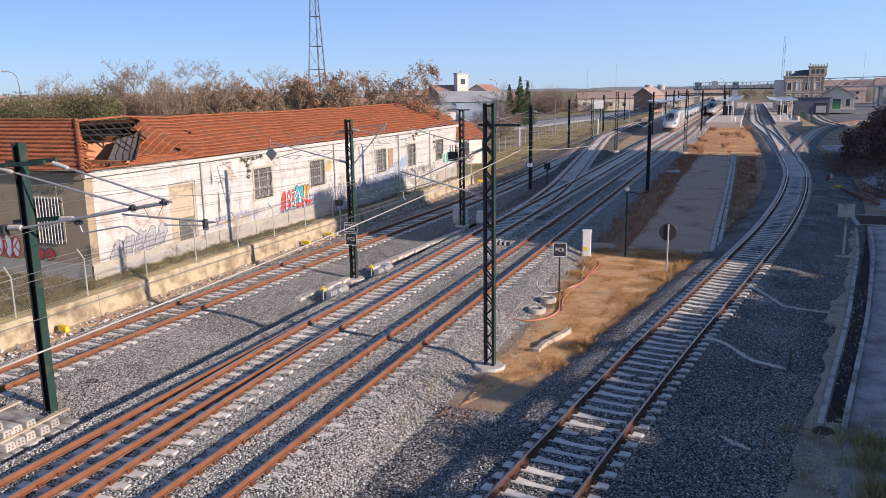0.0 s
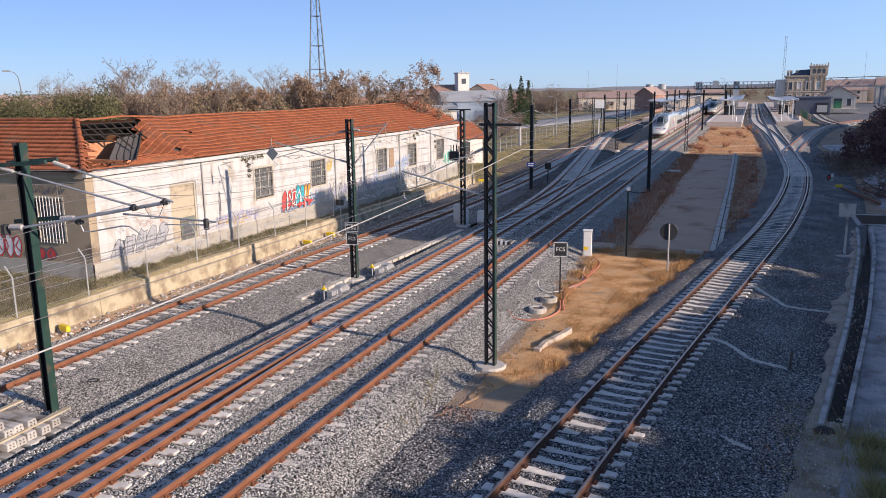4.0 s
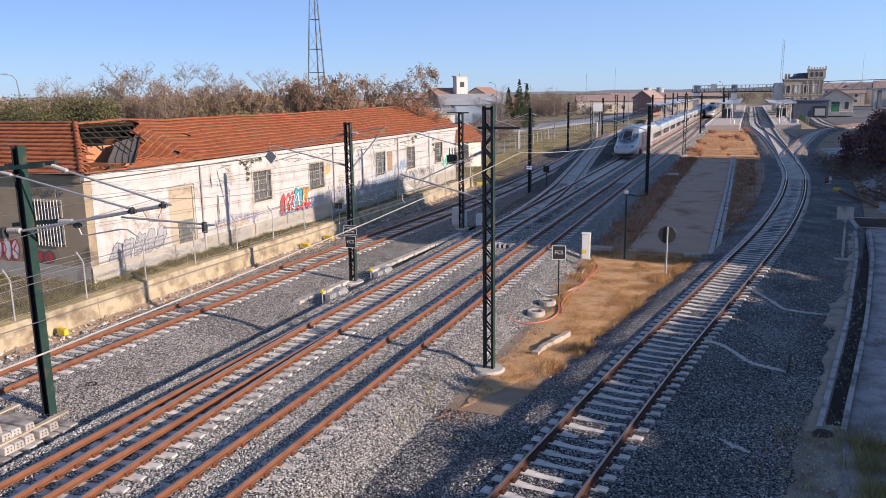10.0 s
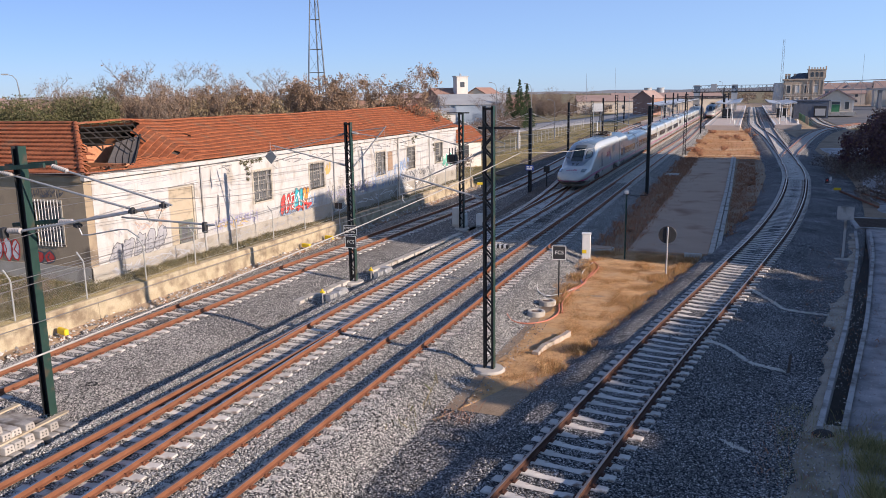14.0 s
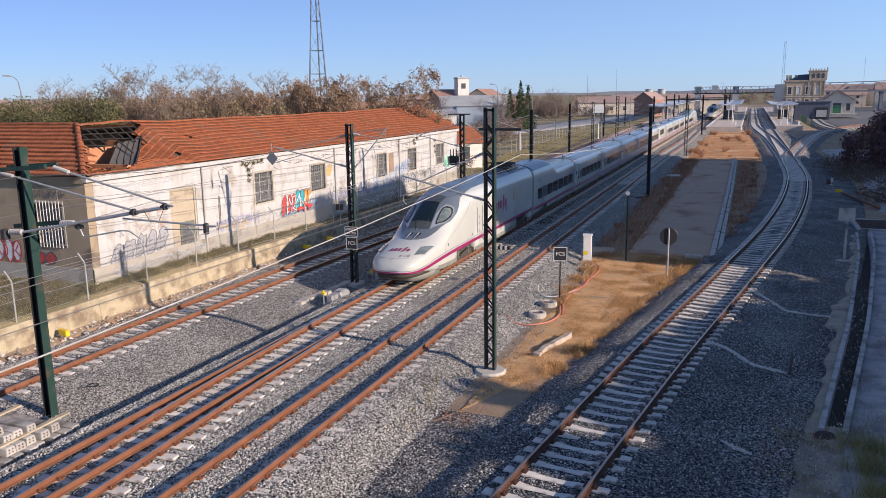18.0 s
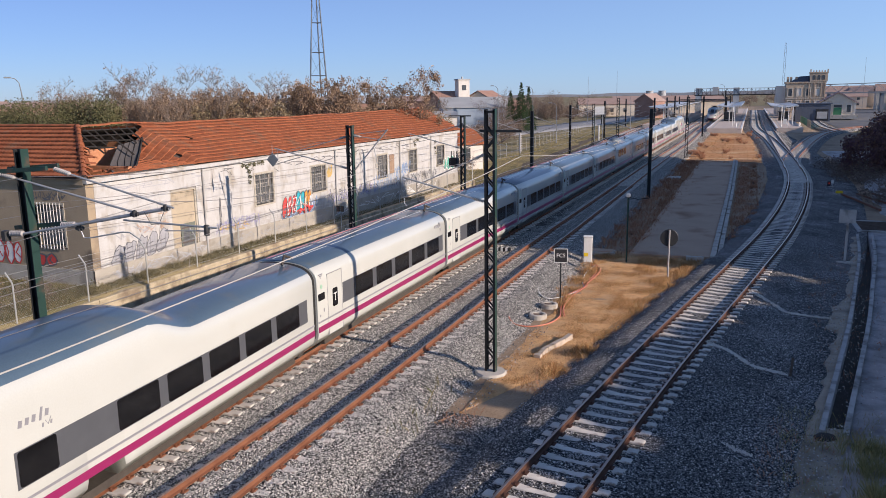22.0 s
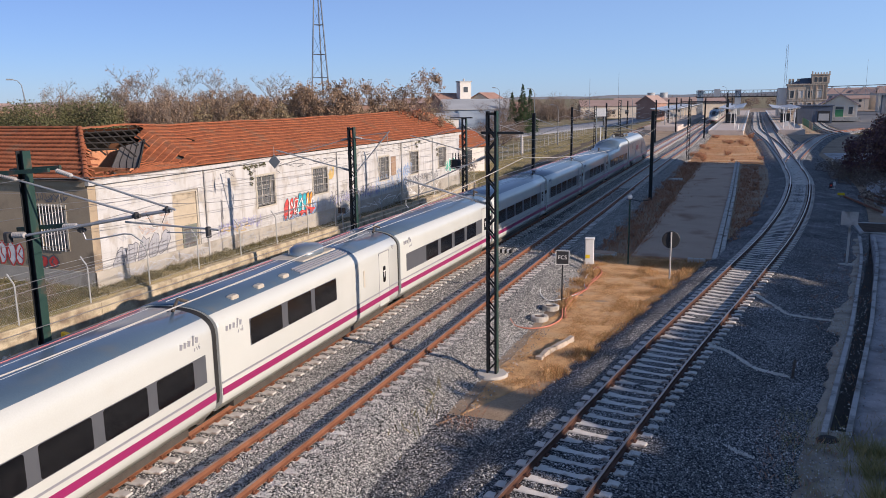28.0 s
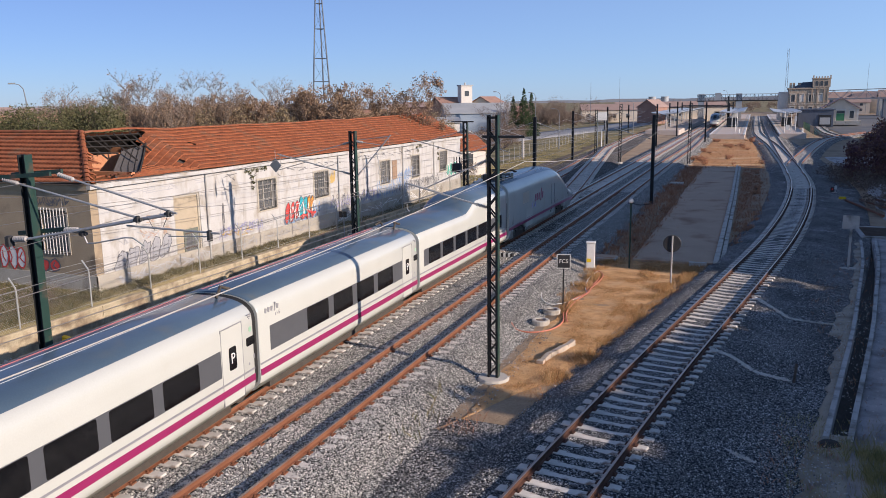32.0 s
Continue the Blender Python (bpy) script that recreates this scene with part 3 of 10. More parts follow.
PINKCABLE = mat("red_roof_cable", (0.50, 0.16, 0.17), (0.56, 0.22, 0.22), 0.6, bump=0, space="object")
HALF = 1.47


def arc_ring(w, zb, zs, zt, y, exps=2.5, na=9, k1=0.16):
    """Half outlines joined: flat floor, upright sides, superellipse over the top."""
    k1, k2 = min(k1, 0.35 * (zs - zb)), min(0.42, 0.7 * (zs - zb))
    right = [(0.0, zb), (w * 0.80, zb), (w * 0.97, zb + k1), (w, zb + k2), (w, (zb + k2 + zs) / 2), (w, zs)]
    for k in range(1, na + 1):
        a = k / na * math.pi / 2
        right.append((w * math.cos(a) ** (2 / exps), zs + (zt - zs) * math.sin(a) ** (2 / exps)))
    pts = [(x, y, z) for x, z in right] + [(-x, y, z) for x, z in reversed(right[1:-1])]
    return pts


def lin(tab, s):
    return spline([(v, k) for k, v in tab], s)


TOPZ = ((0, 0.98), (0.1, 1.22), (0.4, 1.42), (1.2, 1.68), (2.2, 1.92), (3.2, 2.16), (4.0, 2.68), (5.0, 3.28), (5.8, 3.60), (7, 3.86), (8.5, 3.96), (20, 3.97))
BOTZ = ((0, 0.77), (0.12, 0.74), (0.5, 0.70), (1.2, 0.62), (2, 0.50), (3, 0.35), (5, 0.32), (20, 0.32))
WID = ((0, 0.40), (0.08, 0.70), (0.35, 1.0), (0.9, 1.22), (1.8, 1.37), (3.2, 1.45), (5, HALF), (20, HALF))
SHO = ((0, 0.5), (0.5, 0.55), (2.5, 0.62), (5, 0.66), (8, 0.74), (20, 0.74))
EXPO = ((0, 2.0), (2, 2.2), (4, 2.0), (6, 2.2), (8.5, 2.6), (20, 2.7))


BOGIES = ((4.95, 7.85), (15.8, 18.75))       # stretches where the skirt is cut away over the wheels


def nose_ring(s):
    zb, zt, w = lin(BOTZ, s), lin(TOPZ, s), lin(WID, s)
    zs = zb + (zt - zb) * lin(SHO, s)
    if any(a < s < b for a, b in BOGIES):
        zb = 0.82
    return arc_ring(w, zb, max(zs, zb + 0.05), zt, -s, lin(EXPO, s))


SIDE = [1]


def side_strip(g, ss, zfun, width, out, slot=0):
    """A painted band on both flanks of the power car, bent round its nose."""
    for sx in SIDE:
        rings = []
        for s in ss:
            w = lin(WID, s) + out
            z = zfun(s)
            h = width(s)
            r = [(sx * w, -s, z), (sx * w, -s, z + h), (sx * (w - 0.03), -s, z + h), (sx * (w - 0.03), -s, z)]
            rings.append(r if sx > 0 else list(reversed(r)))
        g.loft(rings, slot, True, True, True)


def panel(g, x, y0, y1, z0, z1, t=0.01, r=0.0, slot=0):
    """A flush plate on the flank at x, with clipped corners."""
    for sx in SIDE:
        xa, xb = sx * (abs(x) - 0.02), sx * (abs(x) + t)
        o = [(y0 + r, z0), (y1 - r, z0), (y1 - r * .3, z0 + r * .3), (y1, z0 + r), (y1, z1 - r), (y1 - r * .3, z1 - r * .3), (y1 - r, z1), (y0 + r, z1), (y0 + r * .3, z1 - r * .3), (y0, z1 - r), (y0, z0 + r), (y0 + r * .3, z0 + r * .3)]
        if r == 0:
            o = [(y0, z0), (y1, z0), (y1, z1), (y0, z1)]
        ra, rb = [(xa, y, z) for y, z in o], [(xb, y, z) for y, z in o]
        if sx < 0:
            ra.reverse(), rb.reverse()
        g.loft([ra, rb], slot, True, True, True)


EMBLEM = tuple(([(0.10 + 0.86 * k, -0.24 if k == 3 else 0.0), (0.10 + 0.86 * k + (0.36 if k == 3 else 0.18), 1.3 if k == 3 else 0.82)], 0.34 if k == 3 else 0.52) for k in range(5))
BADGE = (([(0.05, 0.0), (0.2, 0.82)], 0.42), ([(0.72, 1.1), (1.2, 0.1), (1.98, 1.42)], 0.16), ([(1.85, 0.0), (2.0, 0.75)], 0.42))


def ribbon(g, pts, w, x, sx, t=0.012):
    """A flat stroke of one width along points (y, z) on the flank at x on the side sx, mitred at its bends."""
    rings = []
    for i, (a, z) in enumerate(pts):
        p, q = pts[max(i - 1, 0)], pts[min(i + 1, len(pts) - 1)]
        l = math.hypot(q[0] - p[0], q[1] - p[1]) or 1
        ny, nz = -(q[1] - p[1]) / l * w / 2, (q[0] - p[0]) / l * w / 2
        r = [(sx * (x - 0.02), a + ny, z + nz), (sx * (x - 0.02), a - ny, z - nz), (sx * (x + t), a - ny, z - nz), (sx * (x + t), a + ny, z + nz)]
        rings.append(r)
    return g.loft(rings, 0, True, True, True)


def wheelset(parent, y, r=0.46, label=""):
    for sx in (-1, 1):
        g = Geo()
        m = pose(sx * 0.75, y, r, 0, 90, 0)
        g.turn([(0.02, -0.06), (r - 0.06, -0.06), (r - 0.05, -0.03), (r, -0.03), (r - 0.01, 0.07), (r - 0.07, 0.075), (0.15, 0.03), (0.02, 0.06)], 20, 0, m)
        part("wheel", g, UNDER, parent)


def power_car():
    t = thing("power_car", "white high-speed power car with duck-bill nose and magenta stripe", "train")
    ss = [0, 0.04, 0.1, 0.2, 0.35, 0.55, 0.8, 1.1, 1.5, 1.9, 2.3, 2.7, 3.05, 3.3, 3.6, 3.9, 4.3, 4.7, 4.93, 4.97, 5.1, 5.5, 5.8, 6.2, 6.7, 7.2, 7.82, 7.87, 8.5, 10, 12, 14, 15.78, 15.82, 17, 18.73, 18.77, 19.6, 19.8]
    rings = [nose_ring(s) for s in ss]
    n = len(rings[0])
    g = Geo().loft(list(reversed(rings)), 0, True, True, True)
    for k in range((len(rings) - 1) * n):
        if min(k % n, n - 1 - k % n) < 1:
            g.s[k] = 1
    part("body", g, [CREAM, SKIRT], t, smooth=True)

    def skin(s, x, out):
        """Point of the upper hull at station s and side offset x, lifted by out."""
        zb, zt, w = lin(BOTZ, s), lin(TOPZ, s), lin(WID, s)
        zs = zb + (zt - zb) * lin(SHO, s)
        e = lin(EXPO, s)
        q = min(0.999, abs(x) / w)
        return (x * (1 + out * 0.5), -s + (out if s < 6 else 0), zs + (zt - zs) * (1 - q ** e) ** (1 / e) + out)

    def sheet(ss_, wid, out, nx=12, x0=None):
        g2 = Geo()
        g2.loft([[skin(s_, (k / nx * 2 - 1) * lin(wid, s_), out) for k in range(nx + 1)] for s_ in reversed(ss_)], 0, False)
        return g2

    roof_w = ((5.6, 1.12), (7, 1.10), (9, 1.06), (20, 1.06))
    part("roof_panel", sheet([5.9, 6.4, 7, 7.8, 8.5, 10, 12, 14, 16, 18, 19.75], roof_w, 0.010), TRAINROOF, t, "blue-grey roof", smooth=True)
    mask_w = ((2.3, 0.05), (2.4, 0.35), (2.5, 0.50), (2.8, 0.68), (3.2, 0.81), (3.6, 0.96), (3.9, 1.06), (4.25, 1.18), (4.5, 1.27), (5.0, 1.33), (5.4, 1.34), (5.8, 1.28), (6.2, 1.17), (6.6, 1.06))
    part("nose_mask", sheet([2.3, 2.33, 2.4, 2.5, 2.65, 2.8, 3.0, 3.2, 3.4, 3.6, 3.9, 4.25, 4.5, 4.75, 5.0, 5.4, 5.8, 6.2, 6.6], mask_w, 0.012, 20), MASK, t, "grey mask round the windscreen", smooth=True)
    part("dash_panel", sheet([3.46, 3.6, 3.75, 3.92], ((3.46, 0.50), (3.6, 0.54), (3.92, 0.53)), 0.024), BROW, t, "dark panel below the windscreen", smooth=True)
    part("windscreen", sheet([3.9, 4.1, 4.5, 4.8, 5.1, 5.27], ((3.9, 0.52), (4.5, 0.50), (5.27, 0.46)), 0.03), GLASS_S, t, "dark green-tinted sloping windscreen", smooth=True)
    part("brow_panel", sheet([5.25, 5.4, 5.6, 5.8, 5.95], ((5.25, 0.50), (5.95, 0.56)), 0.024), BROW, t, "dark brow over the windscreen", smooth=True)

    def flank_pt(sx, s_, z, out):
        zb, zt, w = lin(BOTZ, s_), lin(TOPZ, s_), lin(WID, s_)
        zs = zb + (zt - zb) * lin(SHO, s_)
        e = lin(EXPO, s_)
        q = min(0.98, max(0.0, (z - zs) / (zt - zs)))
        return (sx * (w * (1 - q ** e) ** (1 / e) + out), -s_, z + out * 0.5)

    for sx in (-1, 1):
        for nm, mt, out, band in (("window_surround", SILVER, 0.02, ((3.5, 0.585, 0.60), (3.7, 0.57, 0.74), (3.9, 0.56, 0.92), (4.25, 0.56, 1.15), (4.6, 0.58, 1.22), (4.95, 0.66, 1.26), (5.25, 0.75, 1.22), (5.4, 0.98, 1.17))),
                                   ("window_frame", RUBBER, 0.029, ((3.86, 0.76, 0.78), (4.0, 0.72, 0.90), (4.24, 0.70, 1.09), (4.5, 0.69, 1.18), (4.74, 0.70, 1.235), (5.02, 0.74, 1.225), (5.2, 0.88, 1.19), (5.28, 1.02, 1.13))),
                                   ("cab_window", GLASS_C, 0.034, ((3.98, 0.77, 0.82), (4.24, 0.76, 1.03), (4.5, 0.75, 1.12), (4.74, 0.76, 1.18), (5.0, 0.80, 1.17), (5.16, 1.02, 1.10)))):
            rows = [[skin(s_, sx * (a + (b - a) * k / 6), out) for k in range(7)] for s_, a, b in band]
            if sx < 0:
                rows.reverse()
            part(nm, Geo().loft(rows, 0, False), mt, t, {"window_surround": "silver side window surround", "window_frame": "black window seal", "cab_window": "cab side window"}[nm], smooth=True)

        def lamp_pt(a, b, out):
            q = [(0.95, 0.86), (1.8, 0.86), (1.35, 1.20), (2.4, 1.27)]
            lo = [q[0][k] + (q[1][k] - q[0][k]) * a for k in (0, 1)]
            hi = [q[2][k] + (q[3][k] - q[2][k]) * a for k in (0, 1)]
            return skin(lo[0] + (hi[0] - lo[0]) * b, sx * (lo[1] + (hi[1] - lo[1]) * b), out)

        for nm, mt, out, a0, a1, b0, b1, lb in (("headlamp_rim", MASK, 0.014, 0, 1, 0, 1, "grey rim"), ("headlamp", GLASS_C, 0.022, 0.05, 0.96, 0.07, 0.93, "clear slanted headlamp"),
                                                ("headlamp_bowl", LENS, 0.03, 0.40, 0.56, 0.36, 0.60, ""), ("headlamp_bowl", LENS, 0.03, 0.64, 0.78, 0.50, 0.72, ""), ("headlamp_frame", BROW, 0.031, 0.28, 0.31, 0.08, 0.92, "")):
            rows = [[lamp_pt(a0 + (a1 - a0) * k / 5, b0 + (b1 - b0) * m_ / 4, out) for m_ in range(5)] for k in range(6)]
            if sx > 0:
                rows.reverse()
            rows.reverse()
            part(nm, Geo().loft(rows, 0, False), mt, t, lb, smooth=True)
        part("air_intake", Geo().add([skin(3.12, sx * 0.20 - 0.12, 0.03), skin(3.12, sx * 0.20 + 0.12, 0.03), skin(2.95, sx * 0.20 + 0.09, 0.022), skin(2.4, sx * 0.19 + 0.015, 0.02), skin(2.4, sx * 0.19 - 0.015, 0.02), skin(2.95, sx * 0.20 - 0.09, 0.022)], [(0, 1, 2, 5), (5, 2, 3, 4)]), RUBBER, t)
        part("intake_fin", Geo().tube([skin(2.36, sx * 0.19, 0.03), skin(3.05, sx * 0.20, 0.05)], [0.01, 0.035], 4), SILVER, t)
    for sx in (-1, 1):                              # wipers
        part("wiper", Geo().tube([(sx * 0.1, -3.35, 2.25), (sx * 0.35, -4.0, 2.70)], 0.018, 5), RUBBER, t)
    sl = [0.0, 0.03, 0.08, 0.14, 0.2, 0.3, 0.45, 0.65, 0.9, 1.2, 1.6, 2.2, 3, 4, 5, 7, 10, 15, 19.75]
    zline = ((0, 0.78), (0.3, 0.765), (0.8, 0.765), (1.4, 0.80), (2.2, 0.87), (4, 0.96), (20, 0.98))
    thick = ((0, 0.06), (0.5, 0.075), (1.2, 0.12), (2.2, 0.17), (20, 0.17))
    for flank in (1, -1):
        SIDE[0] = flank
        g = Geo()
        side_strip(g, sl, lambda s: lin(zline, s), lambda s: lin(thick, s), 0.006)
        part("stripe", g, MAGENTA, t, "magenta stripe")
        g = Geo()
        side_strip(g, sl, lambda s: lin(zline, s) + lin(thick, s) * 1.15 + 0.035, lambda s: 0.02 + 0.03 * min(1.0, s / 3), 0.006)
        part("stripe", g, GREYSTRIPE, t, "thin grey stripe")
        for run in ([2.6, 3, 4, 4.9], [7.9, 10, 13, 15.75], [18.8, 19.7]):
            g = Geo()
            side_strip(g, run, lambda s: max(0.38, lin(BOTZ, s) + 0.12), lambda s: 0.20, 0.004)
            part("skirt", g, SKIRT, t, "grimy grey lower skirt")
        g = Geo()                                       # doors as recessed seams with rails
        for y in (-8.1, -8.95):
            panel(g, HALF, y - 0.012, y + 0.012, 1.0, 3.0, 0.006)
            panel(g, HALF, y - 0.10, y - 0.07, 1.35, 2.75, 0.03)
        part("door_seam", g, GREYSTRIPE, t)
        for zz in (1.35, 1.75, 2.1):
            g = Geo()
            panel(g, HALF, -8.62, -8.42, zz, zz + 0.16, 0.012, 0.05)
            part("door_latch", g, GREYSTRIPE, t, "grey door latch")
        for y, z, w_, h_ in ((-3.75, 1.52, 0.1, 0.16), (-9.3, 0.86, 0.28, 0.14), (-9.0, 0.98, 0.16, 0.12), (-7.3, 1.42, 0.09, 0.12)):
            g = Geo()
            panel(g, lin(WID, -y), y - w_ / 2, y + w_ / 2, z - h_ / 2, z + h_ / 2, 0.014, 0.03)
            part("socket", g, GRILLE, t, "small dark socket")
        g = Geo()
        panel(g, HALF, -16.65, -15.15, 2.26, 2.98, 0.012)
        part("grille", g, DIRTYGREY, t, "beige side grille")
        for k in range(7):
            g = Geo()
            panel(g, HALF, -16.58, -15.22, 2.32 + k * 0.09, 2.34 + k * 0.09, 0.018)
            part("grille_slat", g, DIRTYGREY, t)
        for pts, wd in EMBLEM:
            a0 = -11.45 if flank < 0 else -13.62
            g = ribbon(Geo(), [(a0 + flank * 0.55 * p, 2.10 + 0.55 * q) for p, q in pts], 0.55 * wd, HALF, flank)
            part("emblem", g, MAGENTA, t, "plain magenta shapes of an emblem")
        for pts, wd in BADGE:
            a0 = -13.05 if flank < 0 else -14.35
            g = ribbon(Geo(), [(a0 + flank * 0.42 * p, 1.72 + 0.42 * q) for p, q in pts], 0.42 * wd, HALF, flank)
            part("emblem", g, VIOLET, t, "plain violet strokes of a badge")
    for pts, wd in EMBLEM:                           # the same shapes on the bonnet, seen from the front
        g = Geo()
        row = [(0.40 - 0.235 * p, 0.98 + 0.03 * p + 0.30 * q) for p, q in pts]
        for k in range(len(row) - 1):
            (xa, sa), (xb, sb) = row[k], row[k + 1]
            l = math.hypot(xb - xa, sb - sa) or 1
            ux, us = -(sb - sa) / l * 0.12 * wd, (xb - xa) / l * 0.15 * wd
            g.add([skin(sa - us, xa - ux, 0.02), skin(sb - us, xb - ux, 0.02), skin(sb + us, xb + ux, 0.02), skin(sa + us, xa + ux, 0.02)], [(0, 1, 2, 3)])
        part("emblem", g, MAGENTA, t, "plain magenta shapes of an emblem")
    for pts, wd in BADGE:
        g = Geo()
        row = [(-0.30 - 0.20 * p, 0.55 + 0.06 * p + 0.16 * q) for p, q in pts]
        for (xa, sa), (xb, sb) in zip(row, row[1:]):
            l = math.hypot(xb - xa, sb - sa) or 1
            ux, us = -(sb - sa) / l * 0.08 * wd, (xb - xa) / l * 0.10 * wd
            g.add([skin(sa - us, xa - ux, 0.02), skin(sb - us, xb - ux, 0.02), skin(sb + us, xb + ux, 0.02), skin(sa + us, xa + ux, 0.02)], [(0, 1, 2, 3)])
        part("emblem", g, GREYSTRIPE, t, "plain grey strokes of a badge")
    part("hatch_seam", Geo().tube([skin(s_, x_, 0.004) for s_, x_ in ((0.62, 0.75), (0.5, 0.6), (0.40, 0.35), (0.36, 0.0), (0.40, -0.35), (0.5, -0.6), (0.62, -0.75))], 0.008, 4), GREYSTRIPE, t)
    bow = [(0.46 * k / 8, 0.006 + 0.02 * (1 - (k / 8) ** 2)) for k in range(-8, 9)]
    part("bumper_stripe", Geo().loft([[(x_, y_ - 0.03, 0.78), (x_, y_, 0.78), (x_, y_, 0.84), (x_, y_ - 0.03, 0.84)] for x_, y_ in bow], 0, True, True, True), MAGENTA, t)
    part("bumper_line", Geo().loft([[(x_, y_ - 0.03, 0.885), (x_, y_, 0.885), (x_, y_, 0.905), (x_, y_ - 0.03, 0.905)] for x_, y_ in bow], 0, True, True, True), GREYSTRIPE, t)
    # dark loft under the chin: the undercut's shade is put into its colour
    part("nose_lip", Geo().loft([[(-w_ * 0.9, -s_ - 0.08, 0.50), (w_ * 0.9, -s_ - 0.08, 0.50), (w_, -s_, 0.76), (-w_, -s_, 0.76)] for s_, w_ in ((1.9, 1.30), (1.2, 1.20), (0.7, 1.05), (0.4, 0.90), (0.2, 0.68), (0.1, 0.42))], 0, True, True, True), UNDER, t, "nose undercut, its shade put into the dark colour", smooth=True)
    part("nose_apron", Geo().loft([[(-w_, -s_, 0.20), (w_, -s_, 0.20), (w_ * 1.03, -s_, 0.56), (-w_ * 1.03, -s_, 0.56)] for s_, w_ in ((3.1, 1.26), (2.4, 1.16), (1.8, 1.02), (1.4, 0.86), (1.15, 0.64), (1.05, 0.36))], 0, True, True, True), SKIRT, t, "grimy set-back apron under the nose", smooth=True)
    part("nose_seam", Geo().tube([skin(0.02, 0, 0.006), skin(0.2, 0, 0.006), skin(0.45, 0, 0.006)], 0.008, 4), GREYSTRIPE, t)
    for sx in (-1, 1):
        part("panel_seam", Geo().tube([flank_pt(sx, s_, z_, 0.004) for s_, z_ in ((3.36, 1.05), (3.34, 1.55), (3.36, 1.60), (4.0, 1.82), (5.0, 2.12), (6.1, 2.6), (6.9, 3.05), (7.0, 3.2), (6.7, 3.32))], 0.007, 4), GREYSTRIPE, t)
    # roof gear
    part("roof_well", Geo().box(-0.95, 0.95, -19.4, -16.1, 3.84, 3.93, 0, None, 0.03), TRAINROOF, t, "dark grey roof platform")
    pg = Geo()
    for x in (-0.5, 0.5):
        pg.tube([(x, -16.3, 4.08), (x * 0.7, -18.6, 4.3), (x * 0.9, -16.5, 4.4)], 0.045, 5)
        pg.tube([(x * 0.3, -16.6, 4.12), (x * 0.5, -18.5, 4.36)], 0.03, 5)
        pg.tube([(x, -18.7, 3.95), (x, -18.7, 4.28), (x, -16.3, 4.1)], 0.05, 5)
        pg.tube([(x * 1.2, -16.4, 4.02), (x * 1.2, -18.9, 4.02)], 0.04, 5)
    pg.box(-0.45, 0.45, -18.95, -18.5, 3.93, 4.3, 0, None, 0.04)
    pg.box(-0.62, 0.62, -17.7, -17.5, 4.0, 4.12, 0, None, 0.03)
    part("pantograph", pg, UNDER, t, "folded grimy pantograph")
    for y in (-16.3, -16.62):
        part("collector_bow", Geo().tube([(-0.95, y, 4.30), (-0.7, y, 4.42), (0.7, y, 4.42), (0.95, y, 4.30)], 0.035, 5), UNDER, t)
    part("drive_box", Geo().box(-0.75, -0.3, -17.05, -16.6, 3.93, 4.14, 0, None, 0.04), BROWNPOT, t)
    for x, y in ((-0.76, -17.3), (-0.76, -17.7), (-0.76, -18.1), (0.7, -16.5), (0.7, -18.4)):
        prof = []
        for k in range(5):
            prof += [(0.06, 3.93 + k * 0.07), (0.12, 3.965 + k * 0.07)]
        part("insulator", Geo().turn(prof, 8, 0, pose(x, y, 0)), DIRTYGREY, t, "ribbed pale insulator")
    part("roof_horn", Geo().cyl((-0.35, -19.5, 4.06), (-0.6, -19.2, 4.08), 0.09, n=8).cyl((-0.45, -19.35, 3.85), (-0.45, -19.35, 4.05), 0.04, n=6), WHITE, t)
    part("roof_grille", Geo().box(-0.72, 0.0, -15.9, -13.9, 3.90, 3.985, 0, None, 0.02), GRILLE, t, "dark recessed roof grille")
    for y in (-9.0, -10.0, -11.0):
        part("roof_lug", Geo().box(0.72, 0.8, y - 0.05, y + 0.05, 3.88, 3.97), WHITE, t)
    # running gear
    for y0 in (-6.4, -17.25):
        for sx in (-1, 1):
            for dy in (-1.4, 1.4):
                part("axle_box", Geo().cyl((sx * 1.18, y0 + dy, 0.5), (sx * 1.38, y0 + dy, 0.5), 0.17, 0.14, 12), UNDER, t, "round axle box")
            for dy in (-0.75, 0.75):
                part("spring", Geo().turn([(0.02, 0.5), (0.13, 0.5), (0.10, 0.56), (0.13, 0.62), (0.10, 0.68), (0.13, 0.74), (0.10, 0.80), (0.02, 0.82)], 10, 0, pose(sx * 1.22, y0 + dy, 0.0)), GRILLE, t)
            part("damper", Geo().tube([(sx * 1.34, y0 - 0.6, 0.72), (sx * 1.36, y0 + 0.75, 0.55)], [0.06, 0.04], 8), UNDER, t)
        bog = part("bogie", Geo().box(-1.22, 1.22, y0 - 1.9, y0 + 1.9, 0.42, 0.78, 0, None, 0.05).box(-1.3, -1.1, y0 - 1.7, y0 + 1.7, 0.3, 0.6, 0, None, 0.04).box(1.1, 1.3, y0 - 1.7, y0 + 1.7, 0.3, 0.6, 0, None, 0.04), UNDER, t, "grimy bogie frame")
        for dy in (-1.4, 1.4):
            wheelset(bog, y0 + dy, 0.5)
    return t


def text(s, size, parent, m, mt, name="lettering"):
    c = bpy.data.curves.new(name, 'FONT')
    c.body, c.size, c.align_x, c.align_y, c.extrude = s, size, 'CENTER', 'CENTER', 0.004
    c.materials.append(mt)
    o = new(name, c)
    o.parent = parent
    o.matrix_basis = m
    return o


CLEN, ELEN = 12.75, 13.6
COACH_TOP, COACH_SH = 3.33, 2.62


